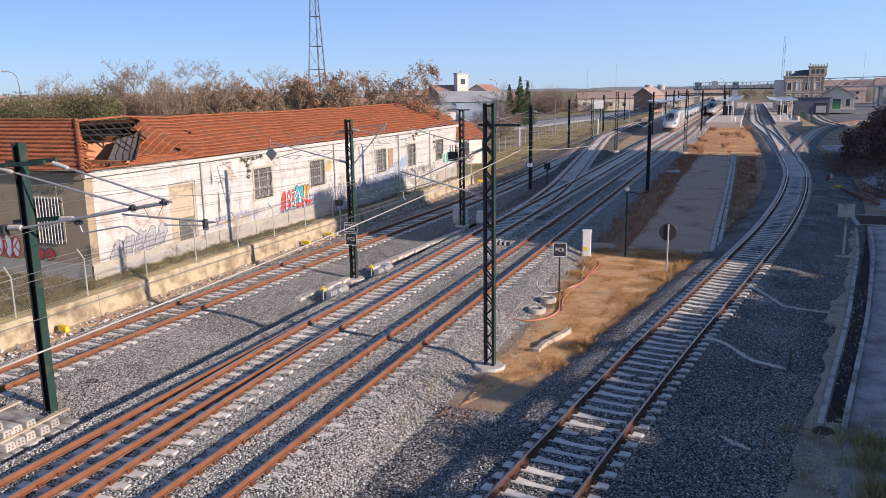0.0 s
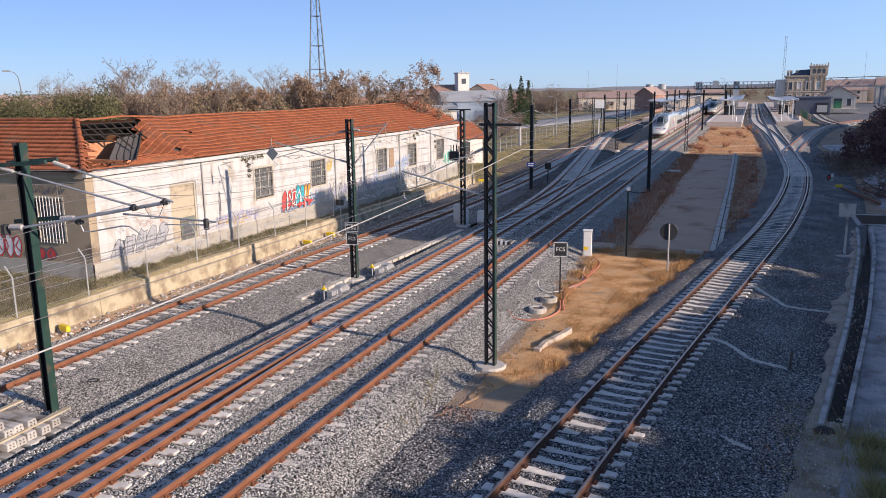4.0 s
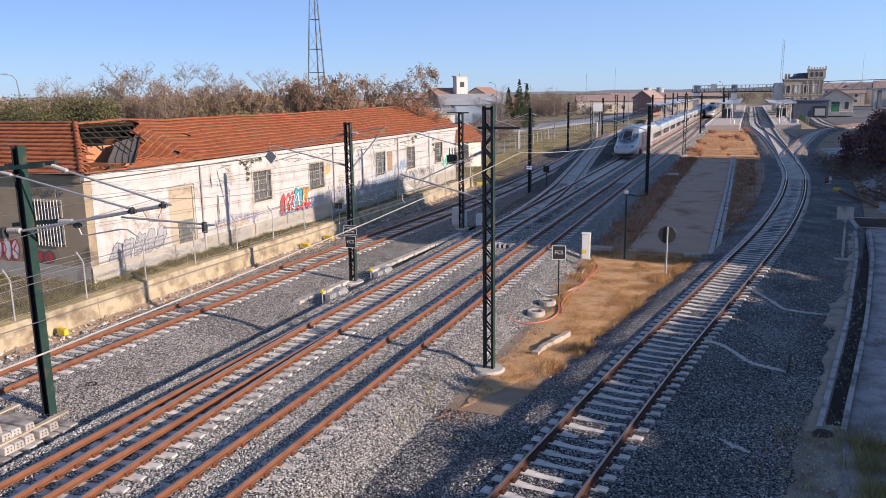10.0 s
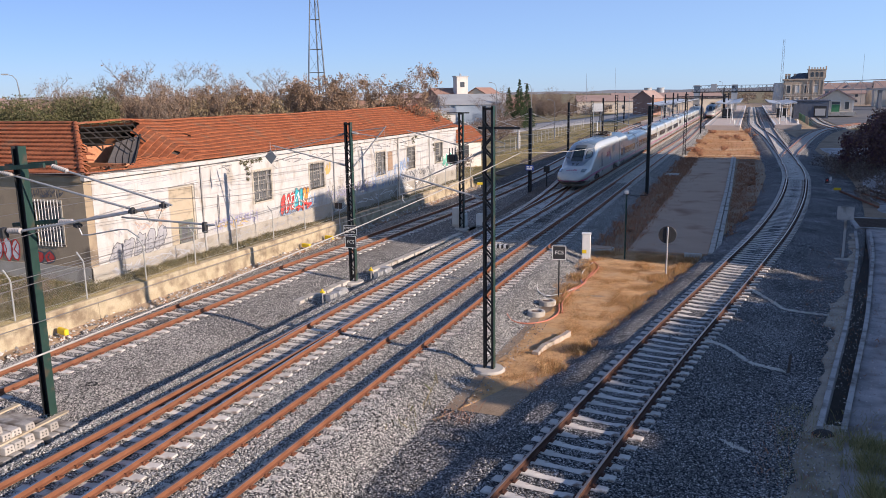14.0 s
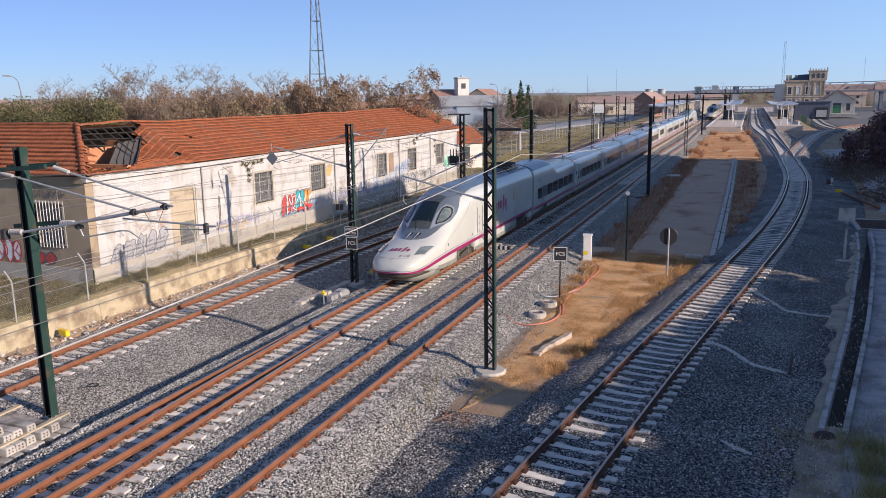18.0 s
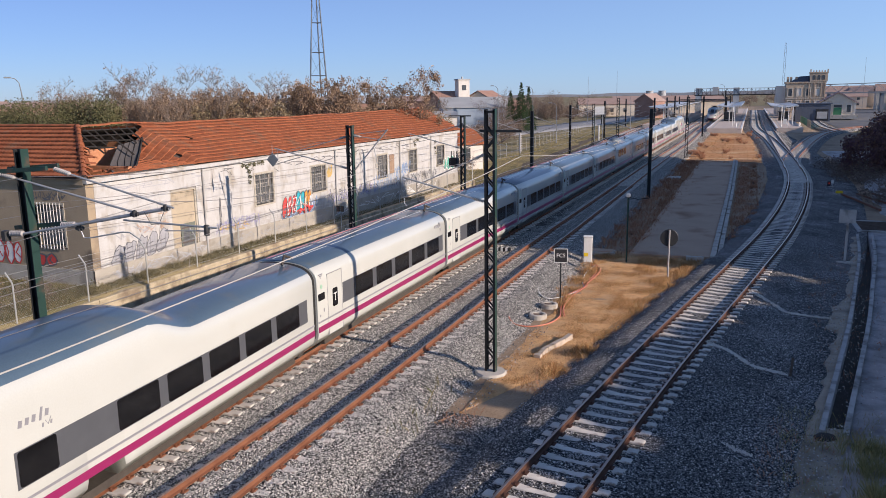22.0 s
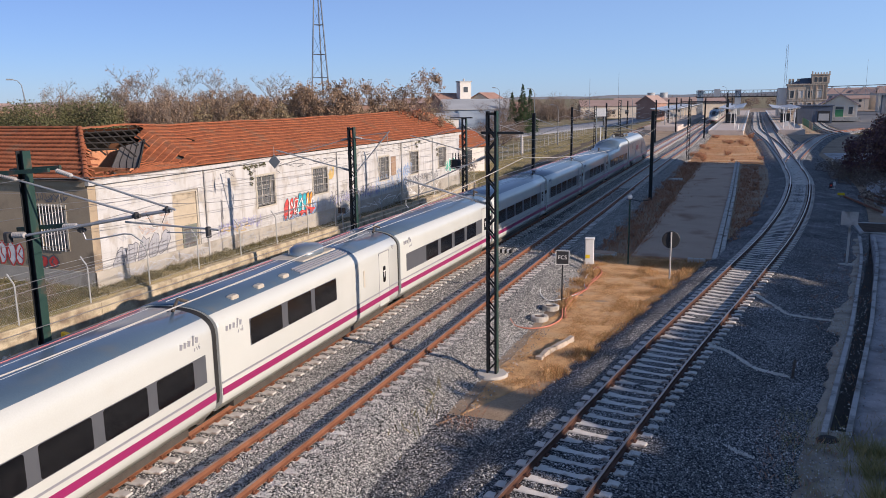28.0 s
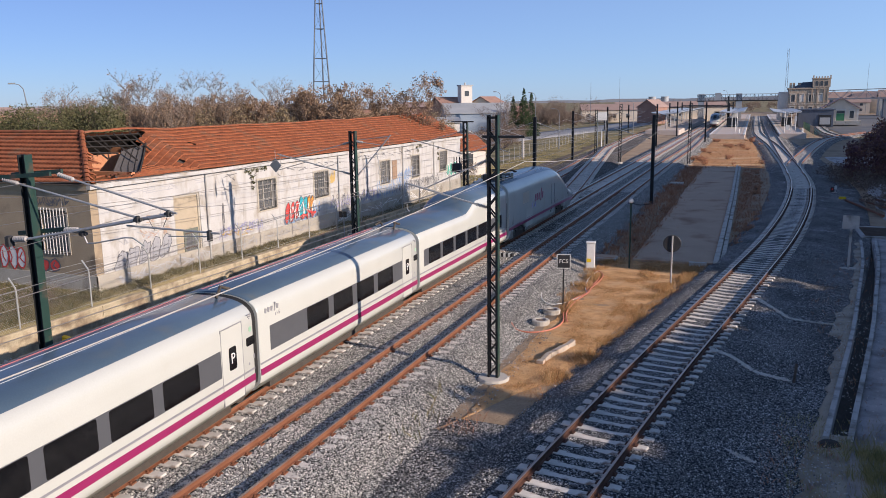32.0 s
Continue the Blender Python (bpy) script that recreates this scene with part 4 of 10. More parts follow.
def coach(kind):
    """kind: front or rear says where the door is; cafe and end are the odd ones."""
    label = {"front": "white passenger coach with dark windows and a leading door",
             "rear": "white passenger coach with dark windows and a trailing door",
             "rear_short": "white passenger coach with four windows and a trailing door",
             "last": "white passenger coach with a trailing door marked P",
             "last_short": "white passenger coach with four windows and a door marked P",
             "cafe": "white buffet coach with three dark windows in the middle",
             "end": "white end coach whose roof swells up to the power car"}[kind]
    t = thing("passenger_coach", label, "train", group="coaches of the train")
    long = ELEN if kind == "end" else CLEN
    y0, y1 = -long + 0.17, -0.17
    rings = []
    ys = [y0, y0 + 0.06] + ([-9, -7.3, -7.0, -6.7, -6.4, -6.1, -5.8, -5.4, -4.6, -4.15, -4.1, -3.0, -2.95, -0.6] if kind == "end" else [-9, -6, -3]) + [y1 - 0.06, y1]
    for y in ys:
        rise = 0.0
        if kind == "end":
            q = min(1, max(0, (y + 7.2) / 1.9))
            rise = 0.62 * q * q * (3 - 2 * q)
        k = 0.985 if y in (y0, y1) else 1.0
        rings.append(arc_ring(HALF * k, 0.66 if kind == "end" and -4.12 < y < -2.98 else 0.36, COACH_SH + rise * 0.65, (COACH_TOP + rise) * (1 if k == 1 else 0.992), y, 2.6, k1=0.26))
    g = Geo().loft(rings, 0, True, True, True)
    n = len(rings[0])
    for k in range((len(rings) - 1) * n):
        j = min(k % n, n - 1 - k % n)
        g.s[k] = 1 if j >= (8 if kind == "end" else 9) else (2 if j <= 1 else 0)
    part("body", g, [CREAM, TRAINROOF, SKIRT], t, smooth=True)
    part("gangway", Geo().loft([arc_ring(HALF - 0.10, 0.5, COACH_SH - 0.06, COACH_TOP - 0.05, y, 2.6) for y in (y1 - 0.05, 0.17)], 0, True, True, True), RUBBER, t, "black rubber gangway bellows")
    z0, z1 = (1.84, 2.64) if kind == "cafe" else (1.48, 2.25)
    trailing = kind.startswith(("rear", "last"))
    if kind == "cafe":
        bands, wins, door = [(-7.02, -1.62)], [(-3.37, -1.66), (-5.2, -3.72), (-6.98, -5.46)], (-11.65, -10.65)
    elif kind == "end":
        bands, door = [(-12.95, -1.22)], None
        wins = [(-2.25, -1.28)] + [(-4.0 - k * 1.74 - 1.42, -4.0 - k * 1.74) for k in range(5)]
    elif trailing:
        n_ = 4 if kind.endswith("short") else 5
        bands, door = [(-12.0, -1.85)], (-1.82, -0.76)
        wins = [(-2.85 - k * 1.83 - 1.45, -2.85 - k * 1.83) for k in range(n_)]
        mir = lambda a, b: (-CLEN - b, -CLEN - a)
        bands, wins, door = [mir(*b) for b in bands], [mir(*w) for w in wins], mir(*door)
    else:
        bands, door = [(-12.2, -1.97)], (-1.93, -0.86)
        wins = [(-3.0 - k * 1.80 - 1.45, -3.0 - k * 1.80) for k in range(5)]
    for flank in (1, -1):
        SIDE[0] = flank
        part("stripe", strip_pair(y0 + 0.02, y1 - 0.02, 0.86, 1.06), MAGENTA, t, "magenta stripe")
        part("stripe", strip_pair(y0 + 0.02, y1 - 0.02, 1.19, 1.25), GREYSTRIPE, t, "thin grey stripe")
        for a, b in bands:
            g = Geo()
            panel(g, HALF, a, b, z0, z1, 0.006)
            part("window_band", g, PANELGREY, t, "grey window band")
        for a, b in wins:
            g = Geo()
            panel(g, HALF, a, b, z0 + 0.02, z1 - 0.02, 0.011, 0.06)
            part("window", g, GLASS_D, t, "tinted window")
        if kind == "cafe":
            g = Geo()
            panel(g, HALF, -9.35, -9.22, 1.75, 2.4, 0.012, 0.03)
            part("vent_slot", g, DIRTYGREY, t, "narrow grey vent slot")
        if door:
            a, b = door
            g = Geo()
            for (p, q, r, s) in ((a, a + 0.018, 0.6, 2.80), (b - 0.018, b, 0.6, 2.80), (a, b, 2.78, 2.80)):
                panel(g, HALF, p, q, r, s, 0.005)
            part("door_seam", g, GREYSTRIPE, t)
            d = Geo()
            panel(d, HALF, a + 0.03, b - 0.03, 0.62, 2.77, 0.004, 0.05)
            d = part("door", d, CREAM, t)
            g = Geo()
            wd_ = 0.12 if kind == "cafe" else 0.18
            panel(g, HALF, (a + b) / 2 - wd_, (a + b) / 2 + wd_, 1.54, 2.20, 0.012, 0.06)
            part("door_window", g, GLASS_D, d)
            letter = "P" if kind.startswith("last") else "T"
            text(letter, 0.42, d, Matrix.Translation((flank * (HALF + 0.016), (a + b) / 2, 1.86)) @ Matrix.Rotation(radians(90 * flank), 4, 'Z') @ Matrix.Rotation(radians(90), 4, 'X'), WHITE)
            e = b + 0.2 if kind == "front" else a - 0.62
            if kind != "cafe":
                g = Geo()
                panel(g, HALF, e, e + 0.44, 1.97, 2.22, 0.01, 0.04)
                part("display", g, GLASS_D, t, "dark display")
            g = Geo()
            for k in range(3):
                panel(g, HALF, e + 0.20 - k * 0.05, e + 0.24 + k * 0.05, 2.74 + k * 0.06, 2.77 + k * 0.06, 0.006)
            part("pictogram", g, GREYSTRIPE, t)
            if kind != "cafe":
                g = Geo()
                panel(g, HALF, e + 0.14, e + 0.28, 2.36, 2.52, 0.006, 0.05)
                part("pictogram", g, PICTOGREEN, t, "faded green pictogram")
                g = Geo()
                panel(g, HALF, e + 0.04, e + 0.10, 1.52, 1.66, 0.008, 0.02)
                panel(g, HALF, e + 0.30, e + 0.37, 1.40, 1.48, 0.008, 0.02)
                part("lock", g, GREYSTRIPE, t)
        e0 = {"front": -11.2, "cafe": -0.5, "end": -1.4}.get(kind, -0.55)
        for pts, wd in EMBLEM + BADGE:
            big = 0.62 if wd in (0.42, 0.16) else 1.0
            off_ = (0.55, -0.2) if big < 1 else (0.0, 0.0)
            a0 = e0 if flank < 0 else e0 - 0.85
            part("emblem", ribbon(Geo(), [(a0 + flank * (0.19 * big * p + off_[0]), (2.68 if kind != "cafe" else 2.60) + off_[1] + 0.17 * big * q) for p, q in pts], 0.17 * big * wd, HALF, flank, 0.006), GREYSTRIPE, t)
    # roof cables and gear
    for x, mm in ((0.62, PINKCABLE), (0.36, PALECABLE_T), (-0.30, PALECABLE_T)):
        zz = COACH_TOP + 0.02 - abs(x) * 0.05
        if kind != "end":
            part("roof_cable", Geo().tube([(x, y0 + 0.2, zz - 0.012), (x, -6.5, zz - 0.012), (x, y1 - 0.2, zz)], 0.010, 5), mm, t)
    g = Geo().tube([(-0.5, y0 + 0.3, COACH_TOP), (-0.5, y0 + 0.15, COACH_TOP + 0.16), (-0.35, y0 - 0.15, COACH_TOP + 0.22), (-0.5, y0 - 0.4, COACH_TOP + 0.1)], 0.05, 6)
    part("roof_connector", g, UNDER, t, "brown roof cable connector")
    if kind == "cafe":
        dome = Geo().turn([(0.60, -0.08), (0.60, 0.12), (0.54, 0.26), (0.38, 0.35), (0.02, 0.38)], 24, 0, pose(0.0, -7.6, COACH_TOP - 0.02) @ Matrix.Diagonal((1, 1.35, 1, 1)))
        part("roof_dome", dome, MASK, t, "smooth grey aerial dome", smooth=True)
        part("dome_base", Geo().box(-0.62, 0.72, -8.7, -6.3, COACH_TOP - 0.12, COACH_TOP + 0.02, 0, None, 0.03), DIRTYGREY, t)
        for k in range(4):
            part("roof_duct", Geo().box(-1.12 + k * 0.10, -1.06 + k * 0.10, -8.6, -5.2, COACH_TOP - 0.30 + 0.035 * k, COACH_TOP - 0.10 + 0.03 * k), GREYSTRIPE, t, "ribbed grey roof duct")
        for y in (-1.65, -3.0, -4.45):
            part("roof_vent", Geo().box(-1.05, -0.82, y - 0.17, y + 0.17, COACH_TOP - 0.30, COACH_TOP - 0.02, 0, None, 0.03), DIRTYGREY, t, "small beige roof vent")
    part("underframe", Geo().box(-1.15, 1.15, y0 + 0.9, y1 - 0.9, 0.16, 0.36), UNDER, t)
    wheelset(t, -0.02, 0.44)
    return t


def strip_pair(y0, y1, z0, z1):
    g = Geo()
    panel(g, HALF, y0, y1, z0, z1, 0.006)
    return g


CARS = []
front_car = power_car()
CARS.append((front_car, 0.0, 20.0, False))
kinds = ["end", "front", "front", "front", "front", "front", "cafe", "rear_short", "rear", "last", "last_short", "end"]
protos = {}
back = 20.0                                   # metres behind the nose
for i_, k_ in enumerate(kinds):
    if k_ not in protos:
        protos[k_] = c_ = coach(k_)
    else:
        c_ = copy_thing(protos[k_], pose(0, 0, 0))
    long_ = ELEN if k_ == "end" else CLEN
    CARS.append((c_, back, back + long_, i_ == 11))
    back += long_
tail_car = copy_thing(front_car, pose(0, 0, 0))
tail_car["label"] = "white trailing power car with its duck-bill nose to the rear"
CARS.append((tail_car, back, back + 20.0, True))


# ---------------------------------------------------------------- masts, wires, signs
BASE = -0.42


PALEPAINT = mat("pale_grey_paint", (0.60, 0.60, 0.57), (0.68, 0.68, 0.65), 0.5, bump=0.03)
PORCELAIN = mat("grey_porcelain", (0.40, 0.37, 0.34), (0.48, 0.45, 0.42), 0.35, bump=0)


def lattice_geo(h, w=0.36, d=0.20, pitch=0.52):
    """Legs and lacing of a riveted mast, base at z = 0."""
    legs, lace = [], []
    for sx in (-1, 1):
        x = sx * w / 2
        f, e = x - sx * 0.075, x - sx * 0.012
        u = [(x, -d / 2), (x, d / 2), (f, d / 2), (f, d / 2 - 0.012), (e, d / 2 - 0.012), (e, -d / 2 + 0.012), (f, -d / 2 + 0.012), (f, -d / 2)]
        if sx < 0:
            u.reverse()
        legs.append(Geo().loft([[(a, b, z) for a, b in u] for z in (0, h)], 0, True, True, True))
    z, s = 0.15, 1
    while z + pitch < h:
        for y in (-d / 2 - 0.006, d / 2 + 0.006):
            a, b = Vector((-s * w / 2, y, z)), Vector((s * w / 2, y, z + pitch * 0.8))
            u = (b - a).normalized()
            q = Vector((-u.z, 0, u.x)) * 0.028
            o = Vector((0, 0.006, 0))
            lace.append(Geo().loft([[a - q - o, a + q - o, a + q + o, a - q + o], [b - q - o, b + q - o, b + q + o, b - q + o]], 0, True, True, True))
        z += pitch * 0.8
        s = -s
    for zz in (0.06, h - 0.08):
        lace.append(Geo().box(-w / 2, w / 2, -d / 2, d / 2, zz - 0.04, zz + 0.04))
    return legs, lace


def footing(parent, r=0.55, top=0.12):
    g = Geo().turn([(r, -0.5), (r, top - 0.06), (r - 0.05, top), (0.02, top)], 14)
    part("footing", g, CONCRETE, parent, "round concrete footing")


def lattice_mast(x, y, h, label, dark=BLACKSTEEL, foot=True, w=0.36, turn_=0.0, z=BASE):
    t = thing("lattice_mast", label, "catenary mast", pose(x, y, z, 0, 0, turn_), group="catenary masts")
    legs, lace = lattice_geo(h, w)
    part("leg", legs[0], dark, t)
    part("leg", legs[1], dark, t)
    part("flange_plate", Geo().box(w / 2 + 0.002, w / 2 + 0.012, -0.11, 0.11, 0.1, h), GREENSTEEL, t, "green flange")
    for bar_ in lace:
        part("lacing_bar", bar_, dark, t)
    if foot:
        footing(t)
    return t


def beam_mast(x, y, h, label, mt=GREENSTEEL, w=0.26, turn_=0.0, z=BASE):
    t = thing("beam_mast", label, "catenary mast", pose(x, y, z, 0, 0, turn_), group="catenary masts")
    k = w / 2
    u = [(-k, -k), (-k + 0.018, -k), (-k + 0.018, -0.008), (k - 0.018, -0.008), (k - 0.018, -k), (k, -k), (k, k), (k - 0.018, k), (k - 0.018, 0.008), (-k + 0.018, 0.008), (-k + 0.018, k), (-k, k)]
    # shaft's shade put into black; only the sun-side plate takes mt
    part("shaft", Geo().loft([[(a, b, z) for a, b in u] for z in (0, h)], 0, True, True, True), BLACKSTEEL, t)
    part("flange_plate", Geo().box(k + 0.002, k + 0.012, -k, k, 0.1, h), mt, t)
    part("base_plate", Geo().box(-0.24, 0.24, -0.24, 0.24, 0.06, 0.10), mt, t)
    part("footing", Geo().box(-0.4, 0.4, -0.4, 0.4, -0.4, 0.06, 0, None, 0.03), CONCRETE, t, "concrete footing")
    return t


def insulator(parent, a, b, r=0.06, n=7):
    """A ribbed insulator between two points."""
    a, b = Vector(a), Vector(b)
    d = b - a
    m = Matrix.Translation(a) @ d.to_track_quat('Z', 'Y').to_matrix().to_4x4()
    L = d.length
    prof = [(0.02, 0.0)]
    for k in range(n):
        z = L * (0.08 + 0.84 * k / n)
        prof += [(r * 0.5, z), (r, z + L * 0.03), (r * 0.95, z + L * 0.055), (r * 0.5, z + L * 0.075)]
    prof.append((0.02, L))
    part("insulator", Geo().turn(prof, 10, 0, m), PORCELAIN, parent, "ribbed white insulator", smooth=True)


def cantilever(t, tx, low=5.9, high=7.2, end=6.55, contact=5.5, y=0.0, over=0.7, drop=0.28, tie=True):
    """Tubes from the mast (local origin) to the wires at local x = tx."""
    s = 1 if tx > 0 else -1
    a, b = Vector((s * 0.2, y, low)), Vector((tx, y, end))
    u = (b - a).normalized()
    part("bracket_tube", Geo().tube([a + u * 0.45, b + u * 0.15], 0.032, 8), GALV, t)
    insulator(t, a, a + u * 0.45)
    if tie:
        c, d = Vector((s * 0.2, y, high)), a + (b - a) * 0.8
        v = (d - c).normalized()
        part("bracket_tube", Geo().tube([c + v * 0.4, d], 0.022, 6), GALV, t)
        insulator(t, c, c + v * 0.4, 0.06)
    e = a + (b - a) * 0.62
    f = Vector((tx + s * over, y, contact + drop))
    part("registration_arm", Geo().tube([e, f], 0.02, 6), GALV, t)
    part("steady_arm", Geo().tube([f - Vector((s * 0.1, 0, 0)), f - Vector((s * 0.1, 0, 0.18)), Vector((tx, y, contact))], 0.014, 5), GALV, t)
    part("dropper", Geo().tube([b, Vector((tx, y, end - 0.5))], 0.008, 4), GALV, t)


def sign_board(t, x, y, z, w, h, words, size, frame_w=0.03, m=None, face=-1):
    """A black board with a white edge and white lettering, facing -y."""
    part("board", Geo().box(x - w / 2, x + w / 2, y, y + 0.02, z - h / 2, z + h / 2), BLACK, t, "black board")
    for (a, b, c, d) in ((-w / 2, w / 2, h / 2 - frame_w, h / 2), (-w / 2, w / 2, -h / 2, -h / 2 + frame_w), (-w / 2, -w / 2 + frame_w, -h / 2 + frame_w, h / 2 - frame_w), (w / 2 - frame_w, w / 2, -h / 2 + frame_w, h / 2 - frame_w)):
        part("board_edge", Geo().box(x + a, x + b, y - 0.005, y, z + c, z + d), WHITE, t)
    n = len(words)
    for k, s in enumerate(words):
        text(s, size, t, Matrix.Translation((x, y - 0.006, z + ((n - 1) / 2 - k) * size * 1.05)) @ Matrix.Rotation(radians(90), 4, 'X'), WHITE)


m1 = beam_mast(-19.0, 16.0, 8.1, "dark green steel catenary mast beside stacked sleepers", turn_=0)
CLAMP = mat("dark_cast_clamp", (0.05, 0.05, 0.052), (0.09, 0.088, 0.085), 0.6, metal=0.5, scale=8, bump=0.1)


def beam_between(a, b, w, h):
    """A square bar between two points."""
    a, b = Vector(a), Vector(b)
    m = Matrix.Translation(a) @ (b - a).to_track_quat('X', 'Z').to_matrix().to_4x4()
    return Geo().box(0, (b - a).length, -w / 2, w / 2, -h / 2, h / 2, 0, m)


part("cross_arm", beam_between((-0.8, 0.2, 7.50), (1.13, 0.2, 7.64), 0.08, 0.12), GREENSTEEL, m1, "green steel cross arm")
part("cross_arm", beam_between((-0.8, -0.2, 7.46), (1.13, -0.2, 7.60), 0.08, 0.12), GREENSTEEL, m1, "green steel cross arm")
part("lower_arm", beam_between((-0.77, 0.18, 5.80), (1.2, 0.18, 6.02), 0.08, 0.12), GREENSTEEL, m1, "green steel bracket arm")
part("end_cap", Geo().box(-0.82, -0.62, -0.3, -0.1, 5.48, 5.78, 0, None, 0.03), CLAMP, m1)
for y_, a_, b_, c_, r_ in ((0.0, (1.15, 7.58), (1.80, 7.42), (5.19, 6.63), 0.028), (-0.2, (-0.74, 7.42), (-0.05, 7.29), (4.09, 6.50), 0.030), (-0.2, (-0.57, 5.70), (0.03, 5.73), (4.05, 6.44), 0.040), (0.0, (1.2, 6.00), (1.80, 6.04), (5.04, 6.62), 0.048)):
    insulator(m1, (a_[0], y_, a_[1]), (b_[0], y_, b_[1]), 0.068 if r_ < 0.039 else 0.088, 8)
    part("bracket_tube", Geo().tube([(b_[0], y_, b_[1]), (c_[0], y_, c_[1])], r_, 10), GALV, m1, "grey galvanised tube")
for x_, y_, z_ in ((4.06, -0.2, 6.47), (4.92, 0.0, 6.63), (2.0, -0.1, 5.98)):
    part("clamp", Geo().box(x_ - 0.055, x_ + 0.055, y_ - 0.06, y_ + 0.06, z_ - 0.09, z_ + 0.09, 0, None, 0.025).cyl((x_ - 0.12, y_, z_ - 0.03), (x_ + 0.12, y_, z_ - 0.01), 0.055, n=8), CLAMP, m1, "dark cast clamp")
part("registration_arm", Geo().tube([(3.58, -0.1, 6.26), (6.59, -0.1, 6.19)], 0.026, 8), GALV, m1)
part("registration_arm", Geo().tube([(4.94, -0.1, 6.04), (6.27, -0.1, 6.10)], 0.016, 6), GALV, m1)
part("clamp", Geo().box(6.2, 6.32, -0.16, -0.04, 5.98, 6.26, 0, None, 0.02), CLAMP, m1)
part("steady_arm", Geo().tube([(2.02, -0.1, 5.92), (2.12, -0.1, 5.70), (2.4, -0.1, 5.72), (3.5, -0.1, 5.93), (3.75, -0.1, 5.93), (4.12, -0.1, 5.73)], 0.020, 8), GALV, m1)
part("jumper", Geo().tube([(4.3, -0.1, 6.5), (4.5, -0.1, 6.18), (4.75, -0.1, 6.2), (4.9, 0.0, 6.6)], 0.008, 5), CLAMP, m1)

m2 = lattice_mast(-18.2, 33.9, 8.05, "dark lattice catenary mast with two black boards", w=0.34)
cantilever(m2, 1.95, 5.85, 7.55, 7.75, 5.7, over=-0.5, drop=0.5)
part("bracket_tube", Geo().tube([(0.2, 0, 7.6), (1.95, 0, 7.8)], 0.02, 6), GALV, m2)
cantilever(m2, -4.2, 5.95, 7.5, 6.85, 5.75, over=0.3)
sign_board(m2, 0.0, -0.16, 2.75, 0.74, 0.48, ("EMPIEZA", "ERTMS"), 0.17)
sign_board(m2, 0.0, -0.16, 2.15, 0.62, 0.62, ("FCS",), 0.25)

m3 = lattice_mast(-7.82, 24.1, 8.95, "tall dark lattice catenary mast on a round concrete base")
cantilever(m3, -3.0, 5.95, 7.5, 6.65, 5.7, over=0.2)
part("feeder_arm", Geo().box(-0.35, 1.05, -0.05, 0.05, 8.22, 8.30), BLACKSTEEL, m3)
insulator(m3, (1.0, 0, 8.22), (1.0, 0, 7.55), 0.05, 10)

m4 = lattice_mast(-18.3, 50.3, 8.05, "dark lattice mast with a transformer and grey relay boxes", w=0.34)
part("cross_arm", Geo().box(-1.0, 0.6, -0.05, 0.05, 8.0, 8.08), BLACKSTEEL, m4)
part("transformer", Geo().box(-0.95, -0.35, -0.3, 0.3, 4.6, 5.2, 0, None, 0.05), BLACKSTEEL, m4, "black transformer box")
for k_ in range(3):
    part("bushing", Geo().cyl((-0.85 + k_ * 0.2, 0, 5.2), (-0.85 + k_ * 0.2, 0, 5.65), 0.04, 0.03, 7), BLACKSTEEL, m4)
cantilever(m4, 2.5, 5.85, 7.4, 6.8, 5.7)
cantilever(m4, -3.9, 5.85, 7.4, 6.8, 5.7)
m5 = beam_mast(-18.8, 70.4, 7.9, "dark steel catenary mast with a small blue plate", BLACKSTEEL, 0.28)
cantilever(m5, 3.0, 5.85, 7.4, 6.8, 5.7)
cantilever(m5, -3.2, 5.85, 7.4, 6.8, 5.7)
BLUE = mat("blue_plate", (0.02, 0.06, 0.30), (0.025, 0.07, 0.34), 0.5, bump=0)
part("plate", Geo().box(-0.38, 0.38, -0.17, -0.15, 2.2, 2.66), BLUE, m5, "blue plate with plain white bars")
part("plate_bars", Geo().box(-0.28, -0.04, -0.175, -0.17, 2.46, 2.58).box(0.03, 0.28, -0.175, -0.17, 2.46, 2.58).box(-0.28, 0.24, -0.175, -0.17, 2.28, 2.40), WHITE, m5)
m7 = beam_mast(-8.3, 72.1, 8.0, "black steel catenary mast beside the asphalt strip", BLACKSTEEL, 0.28)
cantilever(m7, -3.4, 5.85, 7.4, 6.8, 5.7)
for x_, y_, h_, tx_, lat_ in ((-26.2, 121, 7.7, 3.0, 0), (-18.5, 118.5, 8.75, 2.9, 1), (-25.3, 135.5, 7.7, -1.5, 1), (-8.45, 117, 8.75, -3.1, 1), (-9.35, 172, 8.55, -2.5, 0), (-17.9, 160, 8.4, 3, 0), (-7.3, 243, 9.8, -4.2, 0), (-18.0, 205, 8.6, 3, 0),
                              (-18.2, 250, 8.6, 3, 0), (-28.5, 165, 7.9, 3.0, 0), (-31.5, 215, 7.9, 3.0, 0)):
    mm_ = lattice_mast(x_, y_, h_, "tall lattice catenary mast", w=0.42) if lat_ else beam_mast(x_, y_, h_, "dark steel catenary mast", BLACKSTEEL, 0.3)
    cantilever(mm_, tx_, 6.0, 7.4, 6.9, 5.8)


